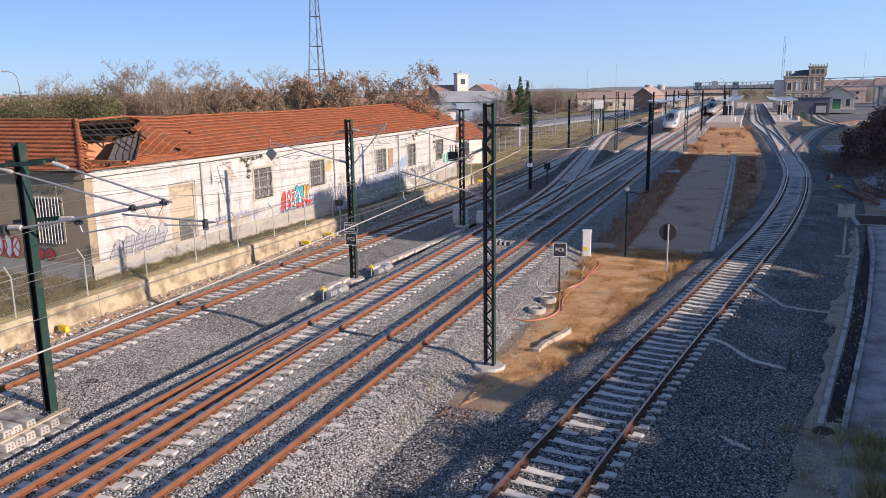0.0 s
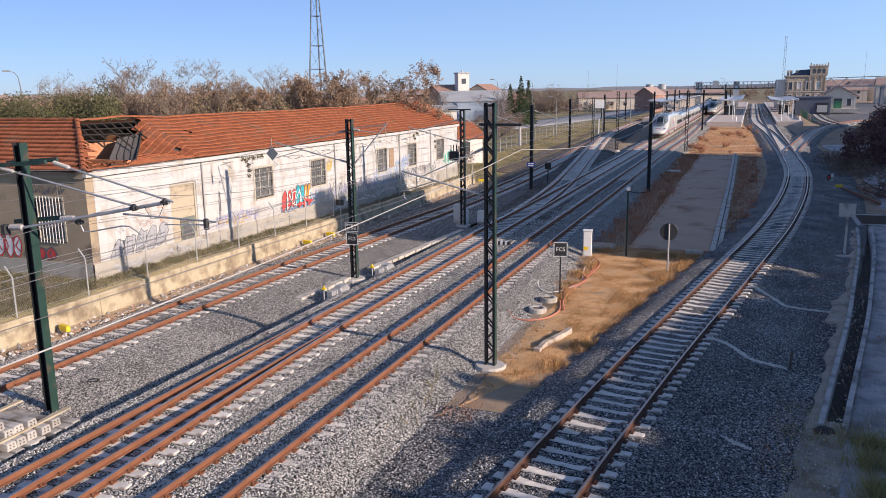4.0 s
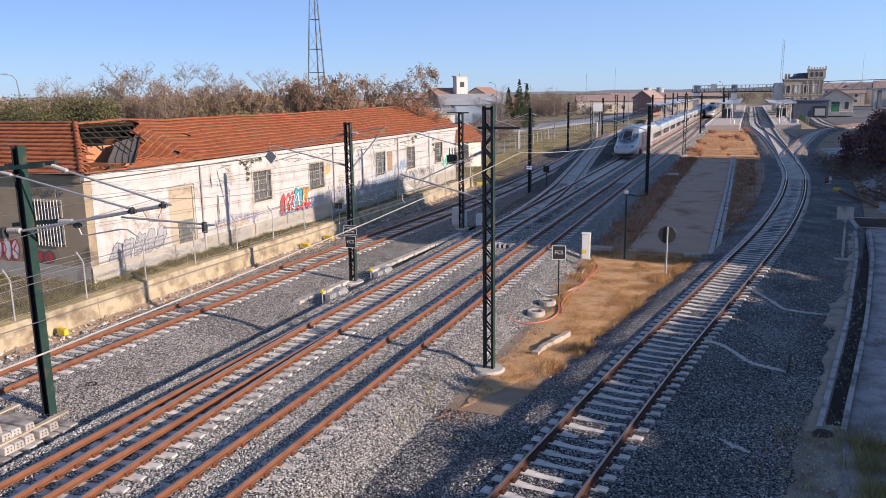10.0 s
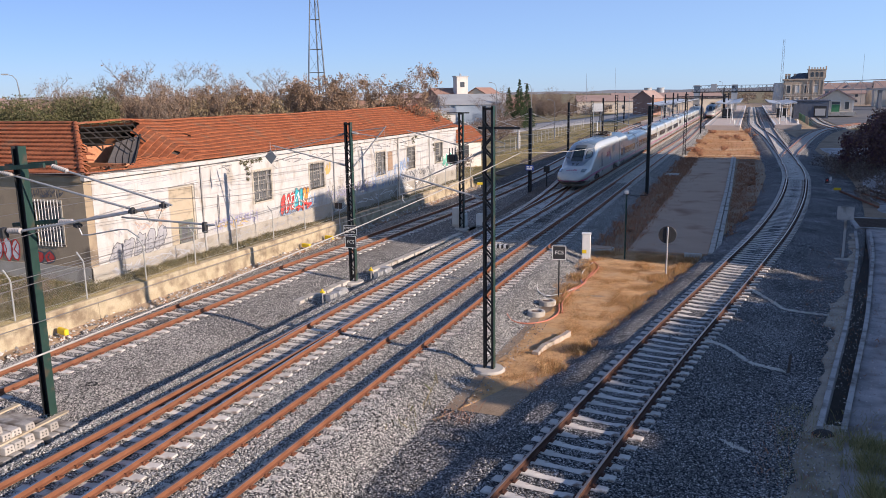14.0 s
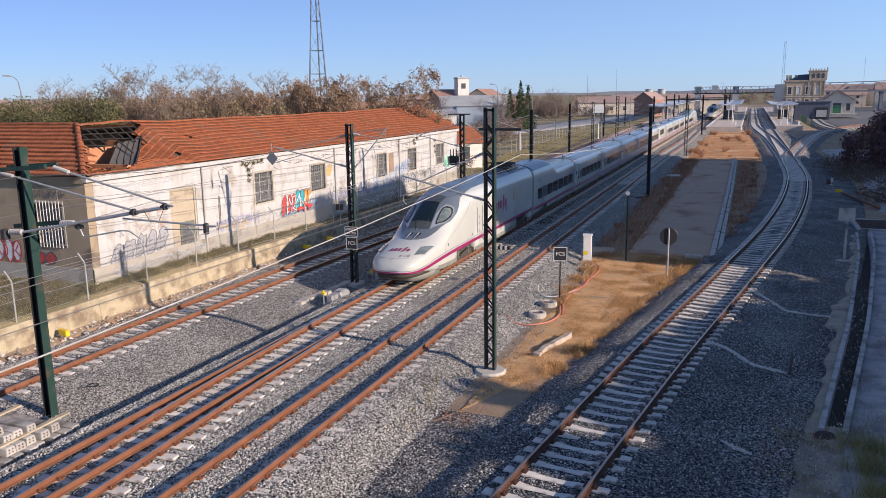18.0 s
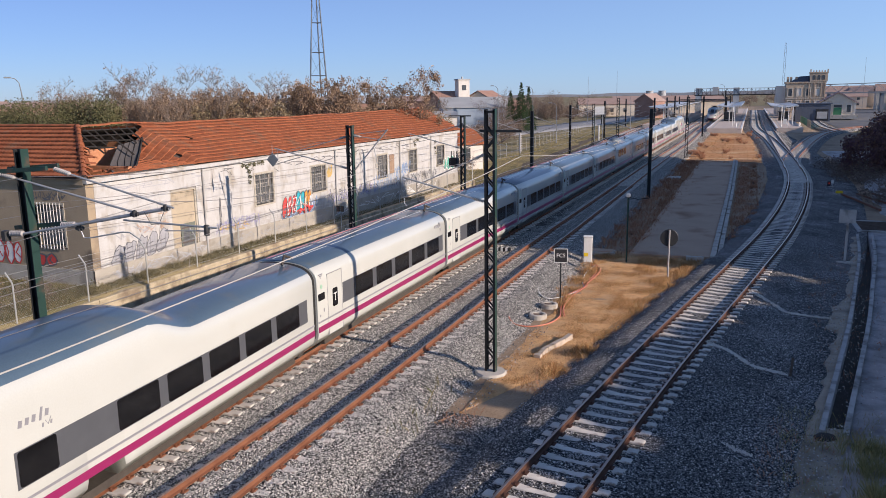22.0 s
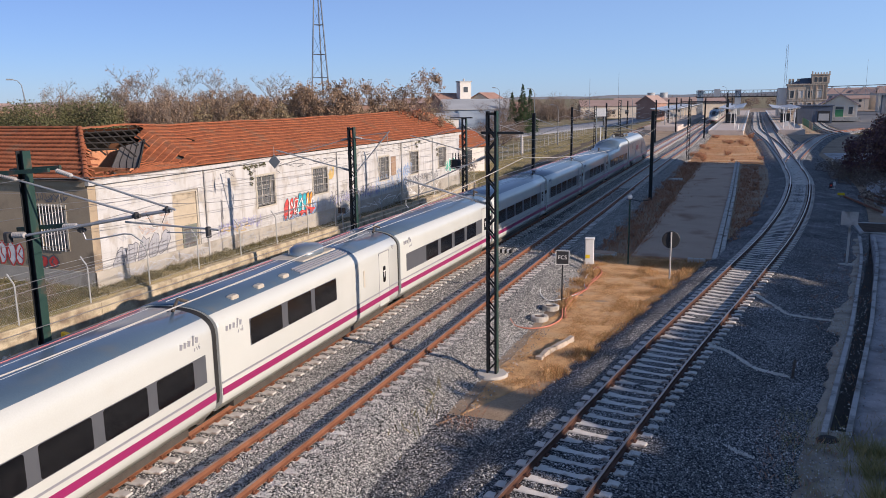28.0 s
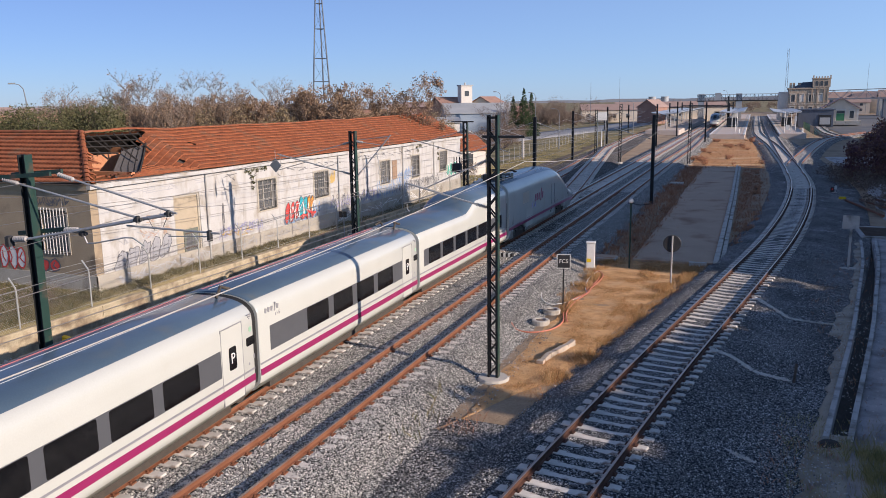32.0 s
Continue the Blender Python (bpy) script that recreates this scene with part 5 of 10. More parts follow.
def catenary(name, line, supports, dx, zc, zm, label):
    """Contact wire, messenger wire with its sag, and droppers; supports: the y of the masts."""
    t = thing(name, label, "overhead wire")
    cp, mp = [], []
    for i, (a, b) in enumerate(zip(supports, supports[1:])):
        for k in range(9):
            q = k / 9
            y = a + (b - a) * q
            x = spline(line, y) + dx * (1 - 2 * q) * (1 if i % 2 else -1)
            sag = 4 * q * (1 - q)
            cp.append((x, y, zc - 0.03 * sag))
            mp.append((x, y, zm - (zm - zc - 0.35) * sag * 0.8))
    part("contact_wire", Geo().tube(cp, 0.0085, 4), WIRE, t)
    part("messenger_wire", Geo().tube(mp, 0.0075, 4), WIRE, t)
    for c, m in list(zip(cp, mp))[1::2]:
        part("dropper", Geo().cyl(c, m, 0.004, n=3, caps=False), WIRE, t)
    return t


catenary("catenary_main", LINE_TRAIN, (-25, 16, 33.9, 50.3, 70.4, 118.5, 160, 205, 250), 0.2, 5.25, 6.35, "copper contact wire with sagging messenger over the main track")
catenary("catenary_second", LINE_TWO, (-25, 24.1, 72.1, 117, 172, 243), 0.2, 5.25, 6.5, "copper contact wire with messenger over the second track")
catenary("catenary_siding", LINE_LEFT, (-25, 16, 33.9, 50.3, 70.4, 121, 165, 215), 0.15, 5.3, 6.35, "copper contact wire with messenger over the siding")
PALECABLE = mat("pale_cable", (0.42, 0.40, 0.37), (0.50, 0.48, 0.44), 0.6, bump=0)
feed = thing("feeder_cable", "pale feeder cable slung along the mast tops", "overhead wire")
fp_ = []
for a_, b_, za_, zb_, s_ in ((-20, 24.1, 6.8, 7.05, 0.62), (24.1, 72.1, 7.05, 6.85, 0.9), (72.1, 117, 6.85, 7.1, 0.8), (117, 172, 7.1, 7.1, 0.8)):
    for k_ in range(12):
        q_ = k_ / 12
        fp_.append((-6.76 - 0.4 * min(1, max(0, (a_ + (b_ - a_) * q_ - 23) / 46)), a_ + (b_ - a_) * q_, za_ + (zb_ - za_) * q_ - 4 * s_ * q_ * (1 - q_)))
part("cable", Geo().tube(fp_, 0.010, 6), PALECABLE, feed)
feed2 = thing("feeder_cable", "thin feeder cable on the far side of the masts", "overhead wire")
part("cable", Geo().tube([(-18.9, y, 6.95 - 0.5 * math.sin(math.pi * ((y - 15.4) % 17) / 17)) for y in steps(-18, 150, 2.0)], 0.009, 4), WIRE, feed2)
for k_, zz_ in enumerate((6.2, 5.4)):
    t_ = thing("house_cable", "thin dark cable strung before the white wall", "overhead wire")
    part("cable", Geo().tube([(-25.9, y, zz_ - 1.2 - 0.4 * k_ + 0.004 * (y - 45) ** 2 * 0.3 - 0.6) for y in steps(0, 90, 4.0)], 0.009, 4), WIRE, t_)
    for y in (28.0, 48.0, 68.0):
        zc_ = zz_ - 1.8 - 0.4 * k_ + 0.0012 * (y - 45) ** 2
        part("wall_hook", Geo().tube([(-25.9, y, zc_), (-26.61, y, zc_ + 0.05)], 0.012, 5), GALV, t_)

dia = thing("diamond_board", "grey diamond board hung over the siding", "sign", pose(-22.3, 33.3, 5.94))
part("plate", Geo().loft([[(0, y, -0.36), (0.34, y, 0), (0, y, 0.36), (-0.34, y, 0)] for y in (-0.015, 0.015)], 0, True, True, True), mat("grey_board", (0.16, 0.18, 0.19), (0.2, 0.22, 0.23), 0.6), dia)
part("hanger", Geo().tube([(0, 0, 0.36), (0, 0, 0.75)], 0.012, 5), GALV, dia)


def post_sign(x, y, z, h, label, words):
    t = thing("board_sign", label, "sign", pose(x, y, z, 0, 0, 14))
    part("post", Geo().box(-0.03, 0.03, -0.03, 0.03, 0, h - 0.3), BLACKSTEEL, t)
    sign_board(t, 0, -0.05, h - 0.33, 0.62, 0.66, words, 0.25)
    return t


post_sign(-7.75, 34.3, -0.42, 2.48, "black square board on a thin post", ("FCS",))
rs = thing("round_sign", "back of a dark round board on a steel post", "sign", pose(-3.55, 40.6, -0.42, 0, 0, 12))
part("post", Geo().cyl((0, 0, 0), (0, 0, 2.5), 0.045, n=8), GALV, rs)
part("disc", Geo().turn([(0.02, -0.015), (0.43, -0.015), (0.45, 0), (0.43, 0.015), (0.02, 0.015)], 28, 0, pose(0, 0.06, 2.08, 90, 0, 0)), BLACK, rs, "black disc seen from behind")
gp = thing("lamp_post", "thin green post with a small white camera head", "post", pose(-6.1, 43.6, -0.42))
part("post", Geo().cyl((0, 0, 0), (0, 0, 3.75), 0.05, n=8), GREENSTEEL, gp)
part("head", Geo().turn([(0.04, 0), (0.12, 0.05), (0.14, 0.14), (0.09, 0.24), (0.02, 0.26)], 10, 0, pose(0, 0, 3.72)), WHITE, gp, "white dome head")
part("arm", Geo().tube([(0, 0, 3.72), (0.5, 0.2, 3.6), (1.1, 0.5, 3.66)], 0.02, 5), BLACKSTEEL, gp)
cb = thing("trackside_cabinet", "slim white cabinet with a yellow plate beside the track", "cabinet", pose(-8.15, 42.9, -0.42, 0, 0, 10))
part("body", Geo().box(-0.24, 0.24, -0.2, 0.2, 0.1, 1.5, 0, None, 0.03), WHITE, cb)
part("cap", Geo().box(-0.27, 0.27, -0.23, 0.23, 1.5, 1.56, 0, None, 0.02), WHITE, cb)
part("plate", Geo().box(-0.22, 0.02, -0.215, -0.2, 0.42, 0.62), YELLOW, cb, "yellow plate")
part("base", Geo().box(-0.3, 0.3, -0.25, 0.25, -0.2, 0.1), CONCRETE, cb)
pad = thing("cable_pit", "low concrete cable pit with a grey lid", "cable pit", pose(-8.0, 45.6, -0.42))
part("rim", Geo().box(-0.7, 0.9, -0.5, 0.5, -0.2, 0.22, 0, None, 0.03), CONCRETE, pad)
part("lid", Geo().box(-0.6, 0.8, -0.4, 0.4, 0.22, 0.26), ASPHALT, pad)
for x_, y_, w_, h_ in ((-18.9, 50.9, 0.55, 1.45), (-18.25, 50.6, 0.4, 1.1), (-16.95, 50.4, 0.55, 1.15)):
    rb = thing("relay_box", "grey steel relay box on legs beside the mast", "relay box", pose(x_, y_, -0.42), group="relay boxes")
    part("body", Geo().box(-w_ / 2, w_ / 2, -0.22, 0.22, 0.25, h_, 0, None, 0.03), PALEPAINT, rb)
    part("door", Geo().box(-w_ / 2 + 0.04, w_ / 2 - 0.04, -0.235, -0.22, 0.3, h_ - 0.06), PALEPAINT, rb)
    part("base", Geo().box(-w_ / 2, w_ / 2, -0.22, 0.22, -0.2, 0.25), CONCRETE, rb)
sb = thing("signal_back", "dark back of a small trackside signal on a post", "signal", pose(-17.9, 73.2, -0.42))
part("post", Geo().cyl((0, 0, 0), (0, 0, 2.3), 0.05, n=7), BLACKSTEEL, sb)
part("head", Geo().box(-0.28, 0.28, -0.12, 0.12, 1.75, 2.35, 0, None, 0.03), BLACKSTEEL, sb)
part("footing", Geo().box(-0.3, 0.3, -0.25, 0.25, -0.2, 0.08), CONCRETE, sb)


def marker(x, y, z, label="yellow trackside marker on a grey stub"):
    t = thing("track_marker", label, "marker", pose(x, y, z, 0, 0, random.uniform(-20, 20)), group="yellow markers")
    part("stub", Geo().cyl((0, 0, -0.1), (0, 0, 0.3), 0.06, n=7), CONCRETE, t)
    part("cap", Geo().box(-0.3, 0.3, -0.09, 0.09, 0.28, 0.5, 0, None, 0.03), YELLOW, t)


for x_, y_ in ((-24.45, 21.6), (-24.45, 39.7), (-24.45, 42.5), (-24.6, 73.0)):
    marker(x_, y_, -0.32)


def point_machine(x, y):
    t = thing("point_machine", "grey steel point motor beside the rail with a yellow lever", "point machine", pose(x, y, -0.10), group="point machines")
    hull = [[(-0.24, a, -0.15), (0.24, a, -0.15), (0.24, a, h - 0.08), (0.17, a, h), (-0.17, a, h), (-0.24, a, h - 0.08)] for a, h in ((0.55, 0.16), (0.62, 0.24), (1.22, 0.27), (1.34, 0.20), (1.40, 0.08))]
    part("housing", Geo().loft(hull, 0, True, True, True), GALV, t)
    part("lid", Geo().box(-0.2, 0.2, 0.66, 1.18, 0.262, 0.285, 0, None, 0.01), GALV, t)
    part("hinge", Geo().cyl((0.23, 0.7, 0.24), (0.23, 1.15, 0.24), 0.018, n=6), GALV, t)
    for k in range(4):
        part("terminal_box", Geo().box(-0.22, 0.06, k * 0.15, k * 0.15 + 0.105, -0.2, 0.20 - 0.01 * k, 0, None, 0.02), GALV, t)
    part("base_plate", Geo().box(-0.3, 0.34, 0.0, 1.45, -0.24, -0.15), CONCRETE, t)
    for a in (0.75, 1.0):
        part("rod", Geo().cyl((0.24, a, 0.02), (1.5, a, 0.02), 0.025, n=6), GALV, t)
    lever = part("lever", Geo().cyl((-0.35, -0.02, -0.3), (-0.35, -0.02, 0.26), 0.03, n=7), GALV, t)
    part("lever_head", Geo().box(-0.46, -0.24, -0.08, 0.04, 0.26, 0.36, 0, None, 0.03).cyl((-0.35, -0.02, 0.36), (-0.35, -0.02, 0.44), 0.045, n=7), YELLOW, lever, "yellow lever head")


point_machine(-17.2, 29.7)
point_machine(-17.1, 34.4)
tr_ = thing("cable_trough", "pale concrete cable trough with flat lids along the track", "cable trough")
for k_ in range(26):
    y_ = 29.4 + k_ * 0.72
    if 33.0 < y_ < 35.6:
        continue
    x_ = -18.75 + (y_ - 29.4) * 0.062 + random.uniform(-0.03, 0.03)
    part("lid", Geo().box(x_ - 0.2, x_ + 0.2, y_, y_ + 0.69, -0.40, -0.26 + random.uniform(0, 0.03), 0, None, 0.015), CONCRETE, tr_)
bw = thing("gauge_marker", "small block with black and white bands between tracks", "marker", pose(-13.15, 43.0, -0.04, 0, 0, 0))
for k_ in range(6):
    part("band", Geo().box(-0.42 + k_ * 0.14, -0.28 + k_ * 0.14, -0.13, 0.13, 0, 0.2), (BLACK if k_ % 2 else WHITE), bw)


# ---------------------------------------------------------------- roof, openings and paint of the old house
EX, RX, EZ, RZ, EY, RY = -26.32, -30.4, 5.70, 7.72, 25.12, 28.95


def sag(y, v):
    s = -0.10 * math.sin(math.pi * min(1, max(0, (y - 27) / 45))) * (0.35 + v) + 0.10 * noise.noise((y * 0.3, v * 1.3, 7)) * min(1.0, 3 * v + 0.15) + 0.03 * noise.noise((y * 1.1, v * 4, 2))
    if y < 32.9:                                    # the slab beside the hole has tipped down from its right-hand edge
        s -= min(0.62 * (32.9 - y), 1.7 * max(0.0, v)) * min(1.0, max(0.0, (1.0 - v) / 0.05))
    return s


def main_slope(y, v, lift=0.0):
    return Vector((EX + (RX - EX) * v, y, EZ + (RZ - EZ) * v + sag(y, v) + lift))


def wing_slope(x, v, lift=0.0):
    return Vector((x, EY + (RY - EY) * v, EZ + (RZ - EZ) * v + 0.03 * noise.noise((x * 0.5, v * 2, 1)) + lift))


def hole(y, v):
    return v > 0.09 and 25.0 + 4.2 * v < y < 27.35 + 5.7 * v + 0.45 * noise.noise((v * 6, y, 5)) and v < 0.96


def tile_geo(g, slope, a, v, da, dv, jit):
    """One barrel tile on a slope: a across, v up the slope."""
    sa = 0.012 * jit
    for (v0, l0), (v1, l1) in (((v, 0.115), (v + dv * 1.12, 0.01)),):
        rings = []
        for vv, ll in ((v0, l0), (v1, l1)):
            ring = []
            for k in range(6):
                q = k / 5
                h = math.sin(math.pi * q * 0.999) * 0.03
                ring.append(slope(a + da * (q - 0.5) * 1.04 + sa, vv, ll + h))
            rings.append(ring)
        g.loft(rings, 0, False)
        low = [slope(a + da * (k / 5 - 0.5) * 1.04 + sa, v0, l0 - 0.05) for k in (0, 5)]
        base = len(g.v)
        g.add([*rings[0], low[1], low[0]], [(0, 1, 2, 3, 4, 5, 6, 7)])


# timber blackened for the shade inside the open roof
HOLE_DARK = mat("hole_shade_timber", (0.018, 0.015, 0.013), (0.04, 0.034, 0.03), 0.9, scale=3, fine=30, bump=0.3)
GREYBOARD = mat("weathered_grey_boards", (0.075, 0.068, 0.066), (0.13, 0.118, 0.113), 0.85, scale=1.5, fine=25, bump=0.3)


def build_roof():
    NR, da = 12, 0.235
    dv = 1.0 / NR
    near, rest = 0, Geo()
    y = EY + 0.1
    rnd = random.Random(4)
    while y < FY1 + 0.15:
        for r in range(NR):
            v = r * dv
            if y < EY + (RY - EY) * (v + dv * 0.5) + 0.08 or hole(y, v + dv * 0.5):
                continue
            if y < 36 and v > 0.1 and rnd.random() < 0.012:
                continue
            j = rnd.uniform(-1, 1)
            if y < 32.8 and near < 210:
                g = Geo()
                tile_geo(g, main_slope, y, v, da, dv, j)
                part("roof_tile", g, TILE, house, smooth=True)
                near += 1
            else:
                tile_geo(rest, main_slope, y, v, da, dv, j)
        y += da
    x = EX - 0.1
    wn_ = 0
    while x > WX - 0.2:
        for r in range(NR):
            v = r * dv
            if x > EX + (RX - EX) * (v + dv * 0.5) - 0.08:
                continue
            g = Geo() if wn_ < 90 else rest
            tile_geo(g, wing_slope, x, v, -da, dv, rnd.uniform(-1, 1))
            if g is not rest:
                part("roof_tile", g, TILE, house, smooth=True)
                wn_ += 1
        x -= da
    tagged(part("roof_tiles", rest, TILE_I, house, smooth=True), kind="stuff")
    # boarding under the tiles
    g = Geo()
    ys = steps(EY, FY1 + 0.2, 0.6)
    for y0, y1 in zip(ys, ys[1:]):
        for v0, v1 in zip([0.05] + steps(0, 1, 0.125)[1:], steps(0, 1, 0.125)[1:]):
            if y0 < EY + (RY - EY) * v1 - 0.3 or hole((y0 + y1) / 2, (v0 + v1) / 2) or hole(y0, v1) or hole(y1, v0):
                continue
            p = [main_slope(a, b, -0.10) for a, b in ((y0, v0), (y1, v0), (y1, v1), (y0, v1))]
            q = [c - Vector((0, 0, 0.06)) for c in p]
            g.add(p + q, [(0, 1, 2, 3), (7, 6, 5, 4), (0, 4, 5, 1), (1, 5, 6, 2), (2, 6, 7, 3), (3, 7, 4, 0)])
    part("roof_boarding", g, DARKWOOD, house, "dark timber roof boarding")
    g = Geo()
    a, b, c, d = wing_slope(EX, 0, -0.04), wing_slope(WX - 0.2, 0, -0.04), wing_slope(WX + 3.5, 1, -0.04), wing_slope(RX, 1, -0.04)
    g.add([a, b, c, d], [(3, 2, 1, 0)])
    part("roof_boarding", g, DARKWOOD, house)
    g = Geo()
    g.add([(RX, RY, RZ - 0.05), (RX, FY1 + 0.2, RZ - 0.15), (RX - 4.1, FY1 + 0.2, EZ), (RX - 4.1, RY + 3.8, EZ), (WX + 3.5, RY, RZ - 0.05), (WX - 0.2, RY + 3.8, EZ), (WX - 0.2, EY, EZ), (RX - 4.1, RY, RZ - 0.3)],
          [(0, 3, 2, 1), (0, 4, 5, 3), (4, 6, 5)])
    part("roof_slope", g, TILE_I, house, "rear roof slope")
    g = Geo().add([(x_, y_, z_ - 0.12) for x_, y_, z_ in g.v], list(g.f))
    part("roof_boarding", g, HOLE_DARK, house)
    # ridge and hip caps
    for i in range(86):
        y = RY + 0.1 + i * 0.5
        if y > FY1:
            break
        p = main_slope(y, 1.0, 0.05)
        q = main_slope(y + 0.53, 1.0, 0.07)
        part("ridge_tile", half_pipe(p, q, 0.12), TILE, house)
    for i in range(20):
        x = RX - 0.1 - i * 0.5
        if x < WX + 3.4:
            break
        part("ridge_tile", half_pipe(wing_slope(x, 1, 0.05), wing_slope(x - 0.53, 1, 0.07), 0.12), TILE, house)
    for i in range(14):
        v0, v1 = i / 14, (i + 1.1) / 14
        a = wing_slope(EX + (RX - EX) * v0, v0, 0.08)
        b = wing_slope(EX + (RX - EX) * v1, v1, 0.05)
        part("hip_tile", half_pipe(a, b, 0.13), TILE, house)
    # broken rafters and battens in the hole
    rnd = random.Random(12)

    def open_slope(y, v, dz=0.0):
        return Vector((EX + (RX - EX) * v, y, EZ + (RZ - EZ) * v - 0.08 - dz))

    for k in range(8):
        y = 28.7 + k * 0.56
        v0 = (0.55, 0.66, 0.72, 0.48, 0.74, 0.70, 0.62, 0.76)[k]
        p, q = open_slope(y + rnd.uniform(-0.25, 0.1), v0, rnd.uniform(0.05, 0.3)), open_slope(y, 0.985)
        part("rafter", Geo().tube([p, q], 0.05, 4), HOLE_DARK, house, "bare timber rafter")
    for k, (v, end) in enumerate(((0.95, 32.5), (0.84, 32.0), (0.73, 31.2), (0.62, 29.6))):
        p, q = open_slope(25.2 + 4.0 * v, v), open_slope(end, v, 0.05 * k)
        part("batten", Geo().tube([p, q], 0.035, 4), HOLE_DARK, house)
    for k in range(9):
        v = 0.1 + 0.062 * k
        p = open_slope(25.1 + 4.0 * v, v, -0.06)
        q = open_slope(25.1 + 4.0 * v + rnd.uniform(0.25, 0.75), v - 0.01, rnd.uniform(0.0, 0.22))
        part("broken_tile", half_pipe(p, q, 0.10), TILE, house)
    for k in range(7):
        p = open_slope(26.0 + 0.32 * k, 0.07 + 0.05 * rnd.random(), -0.08)
        a = rnd.uniform(0, 6.28)
        part("broken_tile", half_pipe(p, p + Vector((0.22 * math.cos(a), 0.22 * math.sin(a), 0.03)), 0.09), TILE, house)
    rows_ = []
    for q in (0.0, 0.5, 1.0):
        rows_.append([open_slope(ya + (yb - ya) * q, v, dz * (1.35 - 0.7 * q)) for v, dz, ya, yb in ((0.16, 0.5, 27.3, 28.5), (0.3, 0.62, 28.0, 29.5), (0.55, 0.6, 28.9, 30.9), (0.80, 0.35, 30.6, 32.3))])
    g = Geo().loft(rows_, 0, False)
    g.loft([[p - Vector((0, 0, 0.05)) for p in r] for r in rows_], 0, False)
    part("fallen_board", g, GREYBOARD, house, "slipped grey roof boarding")
    for k in range(3):
        a, b = rows_[2][k] + Vector((0, 0.02, 0.05)), rows_[2][k + 1] + Vector((0, 0.02, 0.05))
        part("broken_beam", Geo().tube([a, b], 0.06, 4), HOLE_DARK, house)
    for k in range(5):
        a, b = rows_[0][0].lerp(rows_[2][0], k / 4), rows_[0][3].lerp(rows_[2][3], k / 4)
        part("seam", Geo().tube([rows_[0][j].lerp(rows_[2][j], k / 4) + Vector((0, 0, 0.02)) for j in range(4)], 0.018, 4), HOLE_DARK, house)
    part("inner_wall", Geo().box(-33.5, -29.6, 32.4, 32.7, 0.9, 6.8), BRICK, house, "bare brick cross wall")
    part("inner_wall", Geo().box(-30.6, -30.35, 27.6, 32.3, 0.9, 6.6), BRICK, house)
    part("inner_wall", Geo().box(-30.3, -27.2, 28.6, 28.85, 0.9, 5.9), BRICK, house, "bare brick partition")


def half_pipe(p, q, r):
    p, q = Vector(p), Vector(q)
    d = (q - p).normalized()
    u = d.cross(Vector((0, 0, 1))).normalized()
    w = u.cross(d)
    return Geo().loft([[c + (u * math.cos(a) + w * math.sin(a) * 0.8) * rr for a in [math.pi * k / 6 for k in range(7)]] for c, rr in ((p, r * 1.08), (q, r * 0.92))], 0, False)


TILE_I = mat("clay_tile_far", (0.24, 0.066, 0.025), (0.36, 0.122, 0.048), 0.85, scale=2.5, fine=25, bump=0.2, stain=(0.23, 0.11, 0.06), stain_scale=0.8)
tn_ = TILE_I.node_tree
isl_ = tn_.nodes.new("ShaderNodeNewGeometry")
mr_ = tn_.nodes.new("ShaderNodeMapRange")
mr_.inputs["To Min"].default_value, mr_.inputs["To Max"].default_value = 0.86, 1.12
hs_ = tn_.nodes.new("ShaderNodeHueSaturation")
src_ = tn_.nodes["Principled BSDF"].inputs["Base Color"].links[0].from_socket
tn_.links.new(isl_.outputs["Random Per Island"], mr_.inputs[0])
tn_.links.new(mr_.outputs[0], hs_.inputs["Value"])
tn_.links.new(src_, hs_.inputs["Color"])
tn_.links.new(hs_.outputs[0], tn_.nodes["Principled BSDF"].inputs["Base Color"])
build_roof()
part("cornice", Geo().box(FX, FX + 0.22, FY0 - 0.12, FY1 + 0.05, FZ1 - 0.26, FZ1 - 0.06), PLASTER, house)
part("cornice", Geo().box(WX, FX - 0.01, FY0 - 0.12, FY0, FZ1 - 0.32, FZ1 - 0.07), ENDWALL_SHADE, house)
part("plinth", Geo().box(FX, FX + 0.05, FY0 - 0.05, FY1, FZ0, 1.62), PLINTH, house, "grey render plinth")
part("plinth", Geo().box(WX, FX + 0.05, FY0 - 0.05, FY0, FZ0, 1.6), PLINTH, house)
part("gable", Geo().loft([[(FX, y, FZ1), (RX, y, RZ - 0.12), (RX - 3.9, y, FZ1)] for y in (FY1 - 0.4, FY1)], 0, True, True, True), PLASTER, house)
WINFRAME = mat("window_paint", (0.42, 0.40, 0.36), (0.34, 0.32, 0.28), 0.7, scale=4)
SURROUND = mat("window_surround", (0.40, 0.36, 0.29), (0.48, 0.44, 0.36), 0.85, scale=4)
# panes are greyed: the reflected sky is put into the glass colour
GLASS_W = mat("sky_reflection_glass", (0.10, 0.105, 0.11), (0.17, 0.175, 0.18), 0.2, scale=2, bump=0.0)
GRILLE = mat("grey_grille", (0.25, 0.24, 0.22), (0.33, 0.315, 0.29), 0.7)
IRON = mat("rusty_iron", (0.10, 0.075, 0.06), (0.16, 0.12, 0.10), 0.8, metal=0.2)


